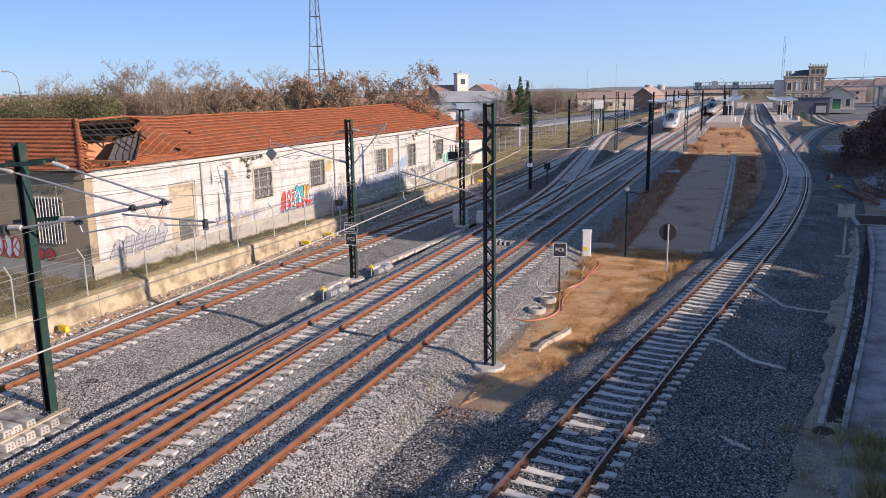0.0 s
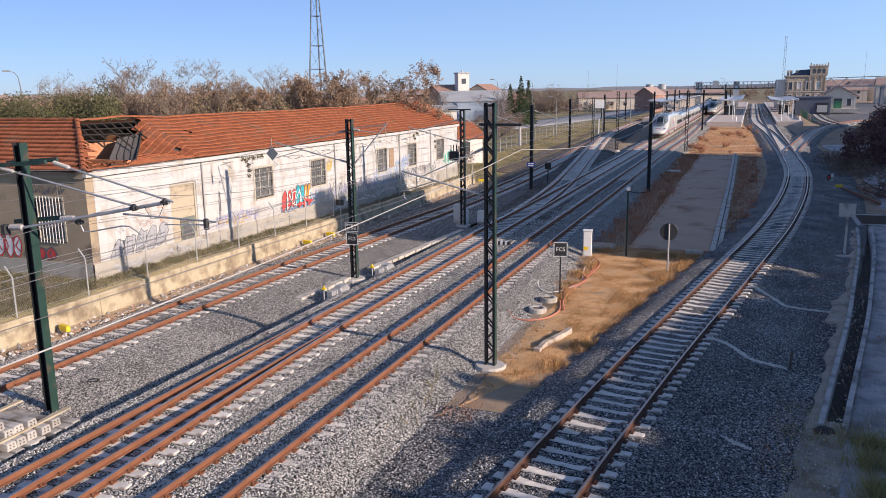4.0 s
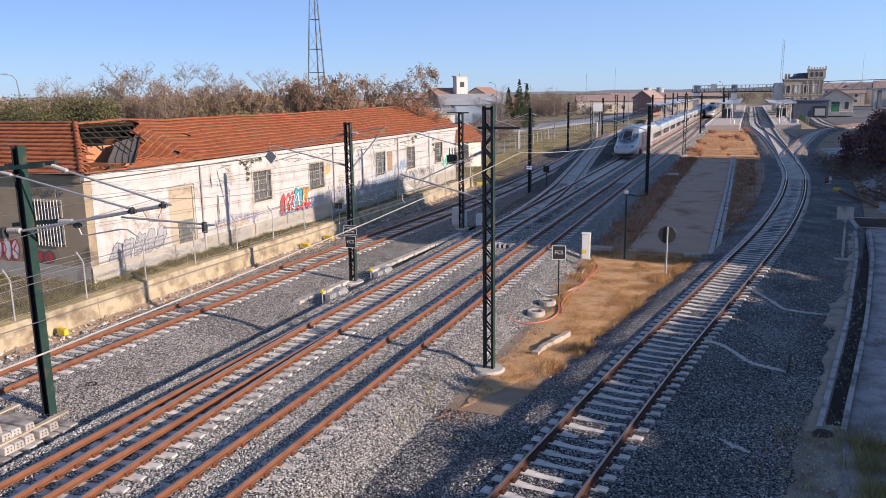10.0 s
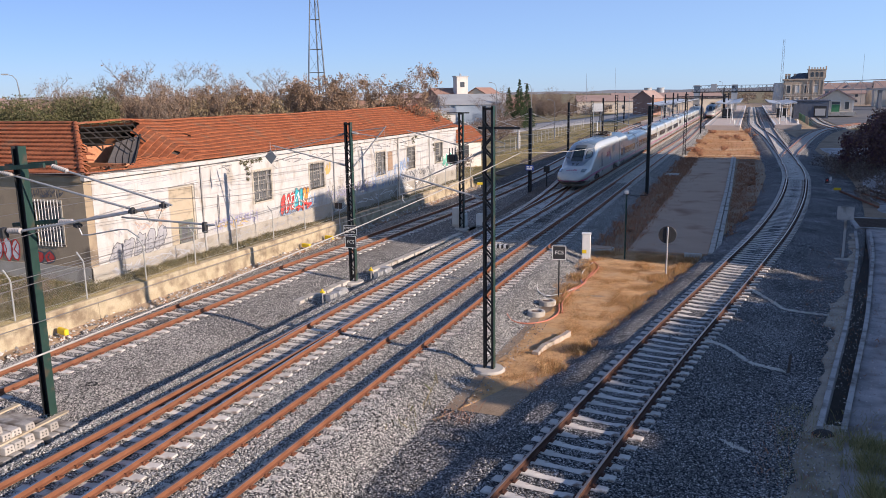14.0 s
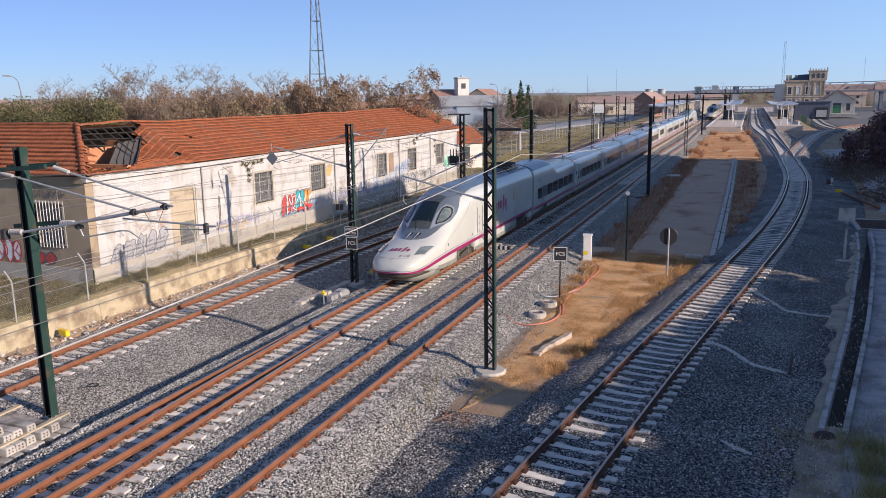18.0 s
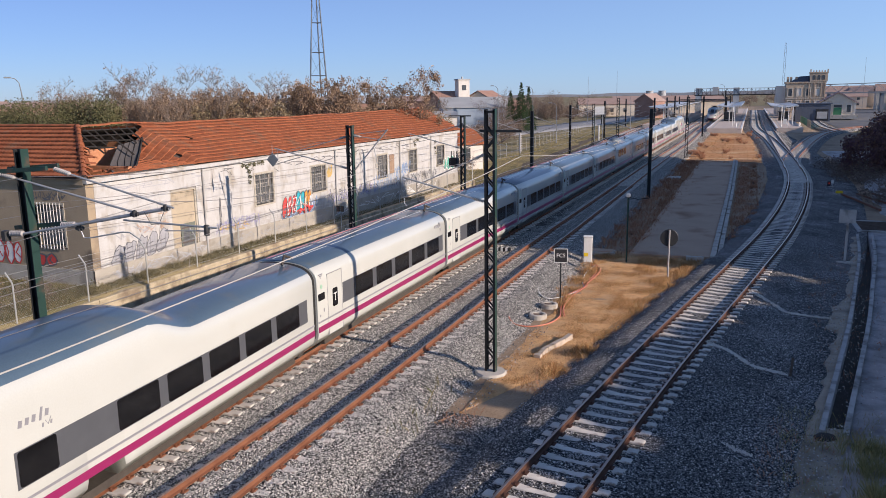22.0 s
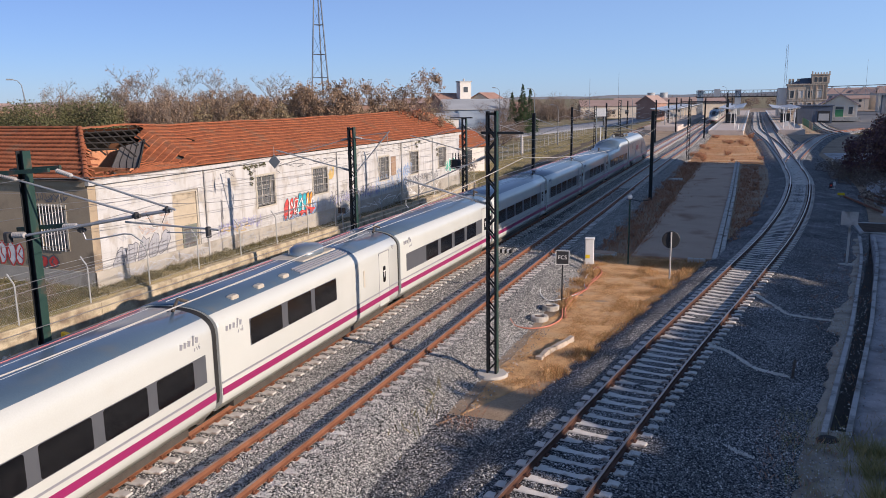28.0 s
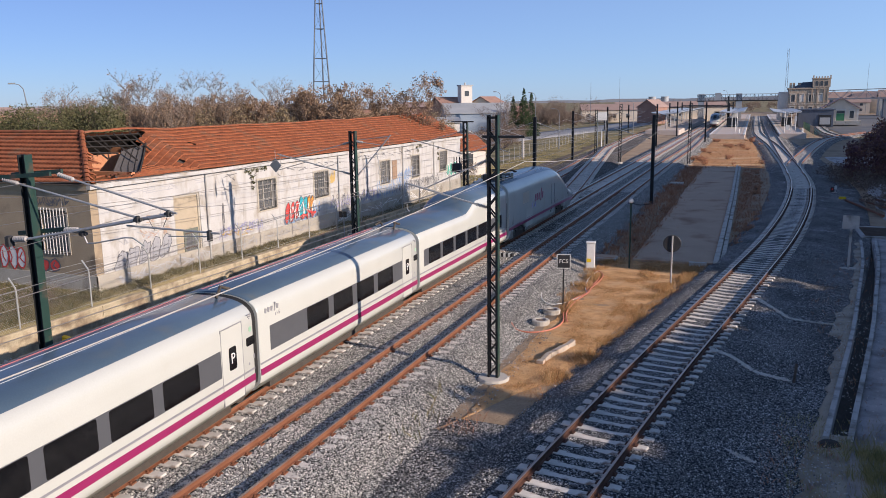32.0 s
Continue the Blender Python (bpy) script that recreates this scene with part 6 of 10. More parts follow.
def house_window(y0, y1, z0, z1):
    w = part("window", Geo().box(FX - 0.36, FX - 0.33, y0, y1, z0, z1), GLASS_W, house, "barred window, reflected sky put into its grey panes")
    for (a, b, c, d) in ((y0, y0 + 0.08, z0, z1), (y1 - 0.08, y1, z0, z1), (y0 + 0.08, y1 - 0.08, z0, z0 + 0.08), (y0 + 0.08, y1 - 0.08, z1 - 0.08, z1), ((y0 + y1) / 2 - 0.04, (y0 + y1) / 2 + 0.04, z0 + 0.08, z1 - 0.08)):
        part("frame", Geo().box(FX - 0.33, FX - 0.27, a, b, c, d), WINFRAME, w)
    for k in (1, 2):
        zz = z0 + (z1 - z0) * k / 3
        part("glazing_bar", Geo().box(FX - 0.33, FX - 0.29, y0 + 0.08, y1 - 0.08, zz - 0.02, zz + 0.02), WINFRAME, w)
    for (a, b, c, d) in ((y0 - 0.14, y0, z0 - 0.1, z1 + 0.14), (y1, y1 + 0.14, z0 - 0.1, z1 + 0.14), (y0, y1, z1, z1 + 0.14)):
        part("surround", Geo().box(FX - 0.1, FX + 0.025, a, b, c, d), SURROUND, w)
    part("sill", Geo().box(FX - 0.25, FX + 0.07, y0 - 0.02, y1 + 0.02, z0 - 0.09, z0), SURROUND, w)
    for k in range(7):
        y = y0 + (y1 - y0) * (k + 0.5) / 7
        part("bar", Geo().box(FX + 0.03, FX + 0.055, y - 0.014, y + 0.014, z0 - 0.06, z1 + 0.05), GRILLE, w)
    for k in range(4):
        z = z0 + (z1 - z0) * (k + 0.35) / 4
        part("bar", Geo().box(FX + 0.055, FX + 0.075, y0 - 0.06, y1 + 0.06, z - 0.014, z + 0.014), GRILLE, w)


for wv_ in WINDOWS:
    house_window(*wv_)
BEIGE = mat("beige_board", (0.50, 0.42, 0.30), (0.42, 0.35, 0.25), 0.8, scale=1.5, stain=(0.30, 0.25, 0.18), stain_scale=1.5)
dy0_, dy1_, dz0_, dz1_ = DOORS[0]
db = part("door", Geo().box(FX - 0.16, FX - 0.1, dy0_, dy1_, dz0_, dz1_), BEIGE, house, "boarded-up beige doorway")
for a_, b_, c_, d_ in ((dy0_ - 0.02, dy0_ + 0.12, 0.6, dz1_), (dy1_ - 0.12, dy1_ + 0.02, 0.6, dz1_), (dy0_ + 0.12, dy1_ - 0.12, dz1_ - 0.12, dz1_)):
    part("frame", Geo().box(FX - 0.1, FX - 0.04, a_, b_, c_, d_), SURROUND, db)
part("inner_door", Geo().box(FX - 0.1, FX - 0.06, 31.3, 32.4, 0.75, 2.75), mat("grey_green_door", (0.20, 0.22, 0.17), (0.14, 0.15, 0.13), 0.7, scale=3), db, "grey-green steel door with scrawls")
for k_ in range(3):
    part("rail", Geo().box(FX - 0.06, FX - 0.045, 31.35, 32.35, 1.0 + k_ * 0.75, 1.06 + k_ * 0.75), IRON, db)
# end-wall window with its iron bars
ew = part("window", Geo().box(END_WIN[0][0], END_WIN[0][1], FY0 + 0.3, FY0 + 0.33, END_WIN[0][2], END_WIN[0][3]), GLASS_W, house, "barred dark window with a white frame")
ex0_, ex1_, ez0_, ez1_ = END_WIN[0]
for a_, b_, c_, d_ in ((ex0_ - 0.1, ex0_, ez0_ - 0.1, ez1_ + 0.1), (ex1_, ex1_ + 0.1, ez0_ - 0.1, ez1_ + 0.1), (ex0_, ex1_, ez1_, ez1_ + 0.1), (ex0_, ex1_, ez0_ - 0.1, ez0_)):
    part("surround", Geo().box(a_, b_, FY0 - 0.03, FY0 + 0.1, c_, d_), SURROUND, ew)
for k_ in range(9):
    x_ = ex0_ + (ex1_ - ex0_) * (k_ + 0.5) / 9
    part("bar", Geo().box(x_ - 0.013, x_ + 0.013, FY0 - 0.09, FY0 - 0.065, ez0_ - 0.12, ez1_ + 0.1), WHITE, ew)
for z_ in (ez0_ - 0.05, ez1_ - 0.1, (ez0_ + ez1_) / 2):
    part("bar", Geo().box(ex0_ - 0.1, ex1_ + 0.1, FY0 - 0.05, FY0 - 0.02, z_ - 0.03, z_ + 0.03), IRON, ew)
part("board", Geo().box(FX + 0.004, FX + 0.03, 56.0, 56.85, 2.95, 4.45), mat("rusty_board", (0.30, 0.20, 0.13), (0.40, 0.28, 0.19), 0.9, scale=3), house, "rust-brown board beside a window")
# down pipes
for y_ in (33.1, 47.2, 57.9, 64.6):
    part("down_pipe", Geo().cyl((FX + 0.09, y_, 0.9), (FX + 0.09, y_, 5.4), 0.05, n=8), PLASTER, house)
# ---- sprayed paint, plain shapes
PAINTS = {n: mat("spray_" + n, c, tuple(v * 0.85 for v in c), 0.7, scale=5, bump=0) for n, c in
          {"red": (0.62, 0.07, 0.06), "cyan": (0.05, 0.42, 0.50), "orange": (0.75, 0.32, 0.05), "black": (0.14, 0.14, 0.15), "violet": (0.38, 0.37, 0.56), "blue": (0.28, 0.38, 0.56), "silver": (0.50, 0.51, 0.54),
           "green": (0.10, 0.42, 0.30), "white": (0.80, 0.79, 0.76), "grey": (0.44, 0.44, 0.46), "ochre": (0.60, 0.42, 0.15), "steel": (0.40, 0.40, 0.42), "tan": (0.52, 0.36, 0.26)}.items()}


def stroke(g, pts, w, place, d):
    """A sprayed line: a thin raised ribbon along points (a, z) on a wall."""
    for i, ((a0, z0), (a1, z1)) in enumerate(zip(pts, pts[1:])):
        l = math.hypot(a1 - a0, z1 - z0) or 1
        nx, nz = -(z1 - z0) / l * w / 2, (a1 - a0) / l * w / 2
        ex, ez = (a1 - a0) / l * w * 0.3, (z1 - z0) / l * w * 0.3
        q = [(a0 - ex + nx, z0 - ez + nz), (a1 + ex + nx, z1 + ez + nz), (a1 + ex - nx, z1 + ez - nz), (a0 - ex - nx, z0 - ez - nz)]
        g.add([place(a, -d - 0.0011 * (i + 1), z) for a, z in q], [(0, 1, 2, 3)])


def scribble(paint, a0, a1, z0, z1, n, w, seed, place=None, depth=0.004, label="sprayed scrawl"):
    rnd = random.Random(seed)
    g = Geo()
    place = place or on_facade
    for i in range(n):
        c = a0 + (a1 - a0) * (i + 0.5) / n
        step = (a1 - a0) / n
        pts = []
        for k in range(rnd.randint(4, 7)):
            pts.append((c + rnd.uniform(-0.75, 0.75) * step, rnd.uniform(z0, z1)))
        stroke(g, pts, w, place, depth + 0.0002 * i)
    tagged(part("graffiti", g, PAINTS[paint], house, label), kind="stuff")


def fat_letters(paint, edge, a0, a1, z0, z1, n, seed, place=None, depth=0.006, lean=0.12, hatch=True, tilt=0.0):
    """A sprayed row of wide slanted block shapes with a thin outline."""
    rnd = random.Random(seed)
    place = place or on_facade
    fill, line = Geo(), Geo()
    step = (a1 - a0) / n
    for i in range(n):
        c, h = a0 + step * (i + 0.5), (z1 - z0) / 2
        zc = (z0 + z1) / 2 + rnd.uniform(-0.06, 0.06)
        pts = []
        for k in range(12):
            a = 2 * math.pi * (k + 0.5) / 12
            ca, sa = math.cos(a), math.sin(a)
            q = (abs(ca) ** 4 + abs(sa) ** 4) ** -0.25
            pts.append((c + (ca * q * 0.5 + lean * sa * q) * step * rnd.uniform(0.72, 1.12), zc + sa * q * h * rnd.uniform(0.72, 1.1) + tilt * (i - n / 2)))
        fill.add([place(a, -depth - 0.0005 * i, z) for a, z in pts], [tuple(range(12))])
        stroke(line, pts + pts[:1], 0.035, place, depth + 0.004 + 0.0005 * i)
        for q in (0.3, 0.62):
            stroke(line, [(c - step * 0.28, z0 + (z1 - z0) * q), (c + rnd.uniform(0.05, 0.3) * step, z0 + (z1 - z0) * (q + 0.06))], 0.035, place, depth + 0.02)
        for q in (-0.2, 0.22) if hatch else ():
            stroke(line, [(c + (q - 0.05) * step, z0 + 0.15), (c + (q + 0.06) * step, z1 - 0.15)], 0.014, place, depth + 0.022)
    tagged(part("graffiti", fill, PAINTS[paint], house, "fat silver sprayed shapes"), kind="stuff")
    tagged(part("graffiti", line, PAINTS[edge], house), kind="stuff")


def block_letters(paint, edge, a0, a1, z0, z1, n, seed, place=None, depth=0.006):
    """A sprayed row of fat unreadable shapes with an outline."""
    rnd = random.Random(seed)
    place = place or on_facade
    fill, line = Geo(), Geo()
    step = (a1 - a0) / n
    for i in range(n):
        c = a0 + step * (i + 0.5)
        pts = [(c + step * 0.55 * math.cos(a) * rnd.uniform(0.7, 1.1), (z0 + z1) / 2 + (z1 - z0) * 0.52 * math.sin(a) * rnd.uniform(0.7, 1.1)) for a in [math.pi * 2 * k / 9 for k in range(9)]]
        fill.add([place(a, -depth - 0.0005 * i, z) for a, z in pts], [tuple(range(9))])
        stroke(line, pts + pts[:1], 0.07, place, depth + 0.004 + 0.0005 * i)
        stroke(line, [(c + rnd.uniform(-.3, .3) * step, z0 + (z1 - z0) * q) for q in (0.3, 0.5, 0.75)], 0.06, place, depth + 0.006)
    tagged(part("graffiti", fill, PAINTS[paint], house, "fat sprayed shapes"), kind="stuff")
    tagged(part("graffiti", line, PAINTS[edge], house), kind="stuff")


LOW = lambda a, d, z: (FX + 0.05 - d, a, z)
fat_letters("steel", "black", 26.5, 30.2, 1.5, 2.65, 5, 11, lean=0.3, tilt=0.06)
scribble("grey", 26.2, 29.6, 2.7, 3.2, 4, 0.03, 5, None, 0.02)
fat_letters("blue", "black", 40.3, 44.3, 1.55, 2.1, 6, 20, None, 0.004, 0.1, False)
fat_letters("red", "black", 40.4, 42.1, 1.75, 3.0, 3, 21, None, 0.020, 0.25, False)
fat_letters("cyan", "black", 42.0, 43.0, 1.8, 3.1, 2, 22, None, 0.045, 0.25, False)
fat_letters("orange", "black", 42.95, 43.75, 2.0, 3.15, 2, 23, None, 0.070, 0.25, False)
scribble("white", 40.5, 43.9, 1.7, 2.9, 7, 0.05, 24, None, 0.10)
scribble("red", 42.0, 43.9, 1.7, 2.2, 4, 0.12, 26, None, 0.105)
scribble("blue", 43.5, 44.6, 1.9, 2.6, 4, 0.10, 25, None, 0.03)
scribble("violet", 34.0, 38.0, 1.75, 2.5, 16, 0.035, 31)
scribble("violet", 34.4, 37.0, 1.8, 2.4, 10, 0.03, 32, None, 0.012)
scribble("ochre", 34.2, 37.0, 1.72, 2.2, 6, 0.04, 33, None, 0.016)
scribble("black", 34.35, 34.5, 2.0, 3.9, 2, 0.05, 36)
scribble("black", 46.4, 52.5, 1.75, 2.8, 22, 0.035, 41)
scribble("violet", 46.2, 53.5, 1.72, 2.7, 22, 0.045, 42, None, 0.012)
scribble("blue", 53.0, 59.0, 1.75, 3.2, 20, 0.05, 43)
scribble("blue", 57.0, 60.0, 2.6, 3.7, 10, 0.10, 46, None, 0.008)
scribble("black", 56.0, 66.0, 1.72, 2.6, 30, 0.035, 44, None, 0.014)
block_letters("green", "white", 67.6, 70.6, 2.1, 3.4, 3, 45)
scribble("grey", 26.5, 33.0, 4.9, 5.2, 5, 0.03, 51)
scribble("black", 35.0, 60.0, 4.75, 5.25, 14, 0.03, 52)
scribble("grey", 26.4, 30.0, 0.95, 1.35, 9, 0.03, 53, LOW, 0.012)
scribble("black", 31.4, 32.3, 0.9, 2.6, 7, 0.05, 54, lambda a, d, z: (FX - 0.055 - d, a, z), 0.004)
block_letters("white", "red", -32.4, -30.75, 1.62, 2.75, 3, 61, on_end, 0.02)
block_letters("red", "black", -30.5, -28.7, 1.62, 2.25, 3, 62, on_end, 0.02)
scribble("black", -29.7, -27.8, 4.68, 5.05, 8, 0.04, 63, on_end, 0.02)
scribble("ochre", 46.2, 46.7, 3.6, 4.4, 2, 0.2, 71)
scribble("silver", 26.6, 33.0, 1.0, 1.5, 12, 0.035, 81, LOW, 0.006)
scribble("grey", 34.0, 46.0, 0.95, 1.5, 16, 0.03, 82, LOW, 0.006)
scribble("white", 47.0, 66.0, 0.9, 1.55, 18, 0.06, 83, LOW, 0.006)
scribble("tan", 28.3, 30.3, 2.75, 3.25, 5, 0.03, 84, None, 0.02)
scribble("tan", 28.6, 30.2, 3.3, 3.9, 3, 0.025, 85, None, 0.02)
# ---------------------------------------------------------------- fence on the wall
fence = thing("chain_link_fence", "rusty chain-link fence on bent steel posts above the wall", "fence")
FENCEPOST = mat("fence_post_steel", (0.40, 0.40, 0.38), (0.5, 0.5, 0.47), 0.6, metal=0.4)
y_ = 6.4
while y_ < 73:
    part("post", Geo().tube([(-25.2, y_, 0.7), (-25.2, y_, 2.25), (-25.22, y_, 2.38), (-25.5, y_ - 0.02, 2.75)], 0.032, 6), FENCEPOST, fence)
    y_ += 3.45
for z_ in (0.95, 1.6, 2.25):
    part("wire", Geo().tube([(-25.2, y, z_ + 0.02 * math.sin(y * 1.3)) for y in steps(6.4, 73, 1.15)], 0.007, 4), FENCEPOST, fence)
for z_ in (2.45, 2.65):
    part("wire", Geo().tube([(-25.25 - (z_ - 2.38) * 0.75, y, z_) for y in steps(6.4, 73, 3.45)], 0.006, 4), FENCEPOST, fence)
g_ = Geo()
for k_ in range(560):
    y = 8 + k_ * 0.115
    for s_ in (-1, 1):
        a_, b_ = Vector((-25.2, y, 0.8)), Vector((-25.2, y + s_ * 1.45, 2.25))
        g_.cyl(a_, b_, 0.0017, n=3, caps=False)
tagged(part("wire_mesh", g_, FENCEPOST, fence), kind="stuff")
fence2 = thing("wire_fence", "far wire fence beside the grassy bank", "fence")
for k_ in range(34):
    y = 76 + k_ * 3.4
    part("post", Geo().cyl((-31.5 - 0.05 * (y - 76), y, 0.1), (-31.5 - 0.05 * (y - 76), y, 2.1), 0.03, n=6), FENCEPOST, fence2)
for z_ in (0.6, 1.3, 2.0):
    part("wire", Geo().tube([(-31.5 - 0.05 * (y - 76), y, z_) for y in steps(76, 188, 6)], 0.01, 4), FENCEPOST, fence2)


# ---------------------------------------------------------------- plants and distance


def polar(az, d):
    """Ground point at a bearing (degrees clockwise from +y) and a distance from under the eye."""
    return d * math.sin(radians(az)), d * math.cos(radians(az))


def leaf_mat(name, cs):
    m = bpy.data.materials.new(name)
    m.use_nodes = True
    n, l = m.node_tree.nodes, m.node_tree.links
    b = n["Principled BSDF"]
    b.inputs["Roughness"].default_value = 0.8
    ge = n.new("ShaderNodeNewGeometry")
    r = n.new("ShaderNodeValToRGB")
    els = r.color_ramp.elements
    els[0].color, els[1].color = (*cs[0], 1), (*cs[-1], 1)
    for k, c in enumerate(cs[1:-1]):
        els.new((k + 1) / (len(cs) - 1)).color = (*c, 1)
    l.new(ge.outputs["Random Per Island"], r.inputs[0])
    l.new(r.outputs[0], b.inputs["Base Color"])
    return m


BARK = mat("grey_bark", (0.13, 0.10, 0.08), (0.22, 0.175, 0.14), 0.9, scale=3, fine=30, bump=0.4)
BROWNLEAF = leaf_mat("withered_leaves", ((0.17, 0.10, 0.06), (0.28, 0.18, 0.11), (0.42, 0.29, 0.18), (0.22, 0.15, 0.10)))
OLIVELEAF = leaf_mat("olive_leaves", ((0.15, 0.12, 0.06), (0.27, 0.20, 0.10), (0.40, 0.30, 0.17), (0.20, 0.16, 0.09)))
OLIVEGREEN = leaf_mat("olive_green_leaves", ((0.05, 0.06, 0.02), (0.10, 0.096, 0.036), (0.15, 0.142, 0.06), (0.07, 0.06, 0.03)))
GREENLEAF = leaf_mat("dark_green_leaves", ((0.02, 0.045, 0.015), (0.04, 0.075, 0.025), (0.06, 0.09, 0.03)))
REDLEAF = leaf_mat("dark_red_leaves", ((0.10, 0.05, 0.065), (0.16, 0.075, 0.085), (0.25, 0.14, 0.085), (0.12, 0.065, 0.085)))
STRAW = leaf_mat("dry_grass_blades", ((0.32, 0.15, 0.055), (0.54, 0.29, 0.11), (0.72, 0.48, 0.25), (0.24, 0.17, 0.06), (0.46, 0.22, 0.08)))
RUSTWEED = leaf_mat("rust_weed_stalks", ((0.34, 0.14, 0.075), (0.46, 0.22, 0.12), (0.54, 0.31, 0.18), (0.26, 0.11, 0.06)))
TUFT = leaf_mat("yellow_green_blades", ((0.16, 0.18, 0.05), (0.34, 0.30, 0.12), (0.52, 0.44, 0.22), (0.22, 0.22, 0.07)))
TWIGLEAF = leaf_mat("grey_brown_twigs", ((0.12, 0.085, 0.06), (0.20, 0.145, 0.11), (0.27, 0.205, 0.16), (0.15, 0.115, 0.09)))
BANKGRASS = leaf_mat("yellowed_bank_grass", ((0.22, 0.18, 0.07), (0.36, 0.29, 0.12), (0.46, 0.37, 0.17), (0.18, 0.16, 0.06)))
STRAW_G = leaf_mat("mixed_grass_blades", ((0.08, 0.085, 0.03), (0.18, 0.15, 0.07), (0.27, 0.215, 0.11), (0.065, 0.082, 0.026)))


def leaf_cloud(centres, n, size, seed, flat=0.5):
    """n leaf quads scattered round the given (point, radius) centres."""
    rnd = np.random.RandomState(seed)
    idx = rnd.randint(0, len(centres), n)
    c = np.array([list(p) for p, r in centres])[idx]
    r = np.array([r for p, r in centres])[idx]
    d = rnd.normal(size=(n, 3))
    d /= np.linalg.norm(d, axis=1)[:, None]
    p = c + d * (r * rnd.uniform(0.35, 1.0, n))[:, None]
    u = rnd.normal(size=(n, 3))
    u /= np.linalg.norm(u, axis=1)[:, None]
    w = np.cross(u, rnd.normal(size=(n, 3)))
    w /= np.linalg.norm(w, axis=1)[:, None] + 1e-6
    s = (size * rnd.uniform(0.5, 1.3, n))[:, None]
    v = np.stack([p - u * s, p + w * s * flat, p + u * s, p - w * s * flat], 1).reshape(-1, 3)
    return v


def cloud_mesh(name, v, m):
    n = len(v) // 4
    me = bpy.data.meshes.new(name)
    me.vertices.add(n * 4)
    me.vertices.foreach_set("co", v.ravel())
    me.loops.add(n * 4)
    me.loops.foreach_set("vertex_index", np.arange(n * 4))
    me.polygons.add(n)
    me.polygons.foreach_set("loop_start", np.arange(n) * 4)
    me.materials.append(m)
    me.update()
    return me


def branches(h, spread, seed, levels=3, base_r=0.14, clear=0.25, first=6):
    """Tapered trunk and forking limbs; returns the geometry and the twig ends."""
    rnd = random.Random(seed)
    g, tips = Geo(), []

    def grow(p, d, length, r, lev):
        n = 4
        r = max(r, 0.018)
        pts, rad = [p], [r]
        for k in range(n):
            d = (d + Vector((rnd.uniform(-.18, .18), rnd.uniform(-.18, .18), rnd.uniform(-.02, .12)))).normalized()
            p = p + d * length / n
            pts.append(p)
            rad.append(r * (1 - 0.6 * (k + 1) / n))
        k = 1 if lev < 3 else 2 if lev < 4 else 4      # fine twigs take fewer bends
        g.tube(pts[::k], rad[::k], 5 if lev < 2 else 3)
        if lev >= levels:
            tips.append((pts[-1], pts[-2]))
            return
        for k in range(rnd.randint(3, 4)):
            q = rnd.randint(1, n)
            a = rnd.uniform(0, 2 * math.pi)
            side = Vector((math.cos(a), math.sin(a), rnd.uniform(0.15, 0.8))).normalized()
            grow(pts[q], (d * 0.55 + side * 0.75).normalized(), length * rnd.uniform(0.5, 0.75), rad[q] * 0.65, lev + 1)

    for k in range(first):
        a = 2 * math.pi * k / first + rnd.uniform(-.4, .4)
        lean = rnd.uniform(0.15, 0.5) * spread
        grow(Vector((0.25 * math.cos(a), 0.25 * math.sin(a), 0.0)), Vector((math.cos(a) * lean, math.sin(a) * lean, 1)).normalized(), h * rnd.uniform(0.5, 0.62), base_r, 0)
    return g, tips


def bare_tree(name, h, seed, leaves, label, leaf=BROWNLEAF, size=0.16, clump=0.5, levels=3, first=5, spread=1.0, top=0.0, wide=4.0, flat=0.5):
    t = thing(name, label, "tree")
    g, tips = branches(h, spread, seed, levels, h * 0.017, first=first)

    def domed(p):
        """Draws a point into a rounded crown of height top and radius wide."""
        r = math.hypot(p[0], p[1])
        s = wide * math.tanh(r / wide) / r if r > 1e-6 else 1.0
        zm = top * (1 - 0.36 * (r * s / wide) ** 2)
        lo, up = 0.6 * zm, 0.4 * zm
        z = p[2] if p[2] < lo else lo + up * math.tanh((p[2] - lo) / up)
        return Vector((p[0] * s, p[1] * s, z))

    if top:
        g.v = [domed(p) for p in g.v]
        tips = [(domed(p), domed(q)) for p, q in tips]
    part("trunk", g, BARK, t, "bare grey limbs")
    if leaves:
        cs = [(p, clump) for p, q in tips] + [((p + q) / 2, clump) for p, q in tips]
        part("crown", cloud_mesh("crown", leaf_cloud(cs, leaves, size, seed, flat), leaf), None, t, "thin crown of withered leaves")
    return t


wild = [bare_tree("ailanthus_tree", 9.5, 11, 15000, "half-bare tree with brown seed clusters behind the house", size=0.085, clump=0.30, levels=4, top=12.9, wide=3.9),
        bare_tree("ailanthus_tree", 8.5, 12, 20000, "spreading tree with withered brown leaves behind the house", size=0.085, clump=0.32, levels=4, spread=1.3, top=13.1, wide=5.4),
        bare_tree("bare_tree", 9.0, 13, 8500, "leafless grey tree with fine twigs", leaf=BROWNLEAF, size=0.07, clump=0.3, levels=5, first=6, top=13.2, wide=4.2),
        bare_tree("ailanthus_tree", 6.6, 14, 15000, "low bushy tree with olive and brown leaves", leaf=OLIVELEAF, size=0.08, clump=0.42, levels=4, first=5, spread=1.4, top=10.6, wide=5.2)]
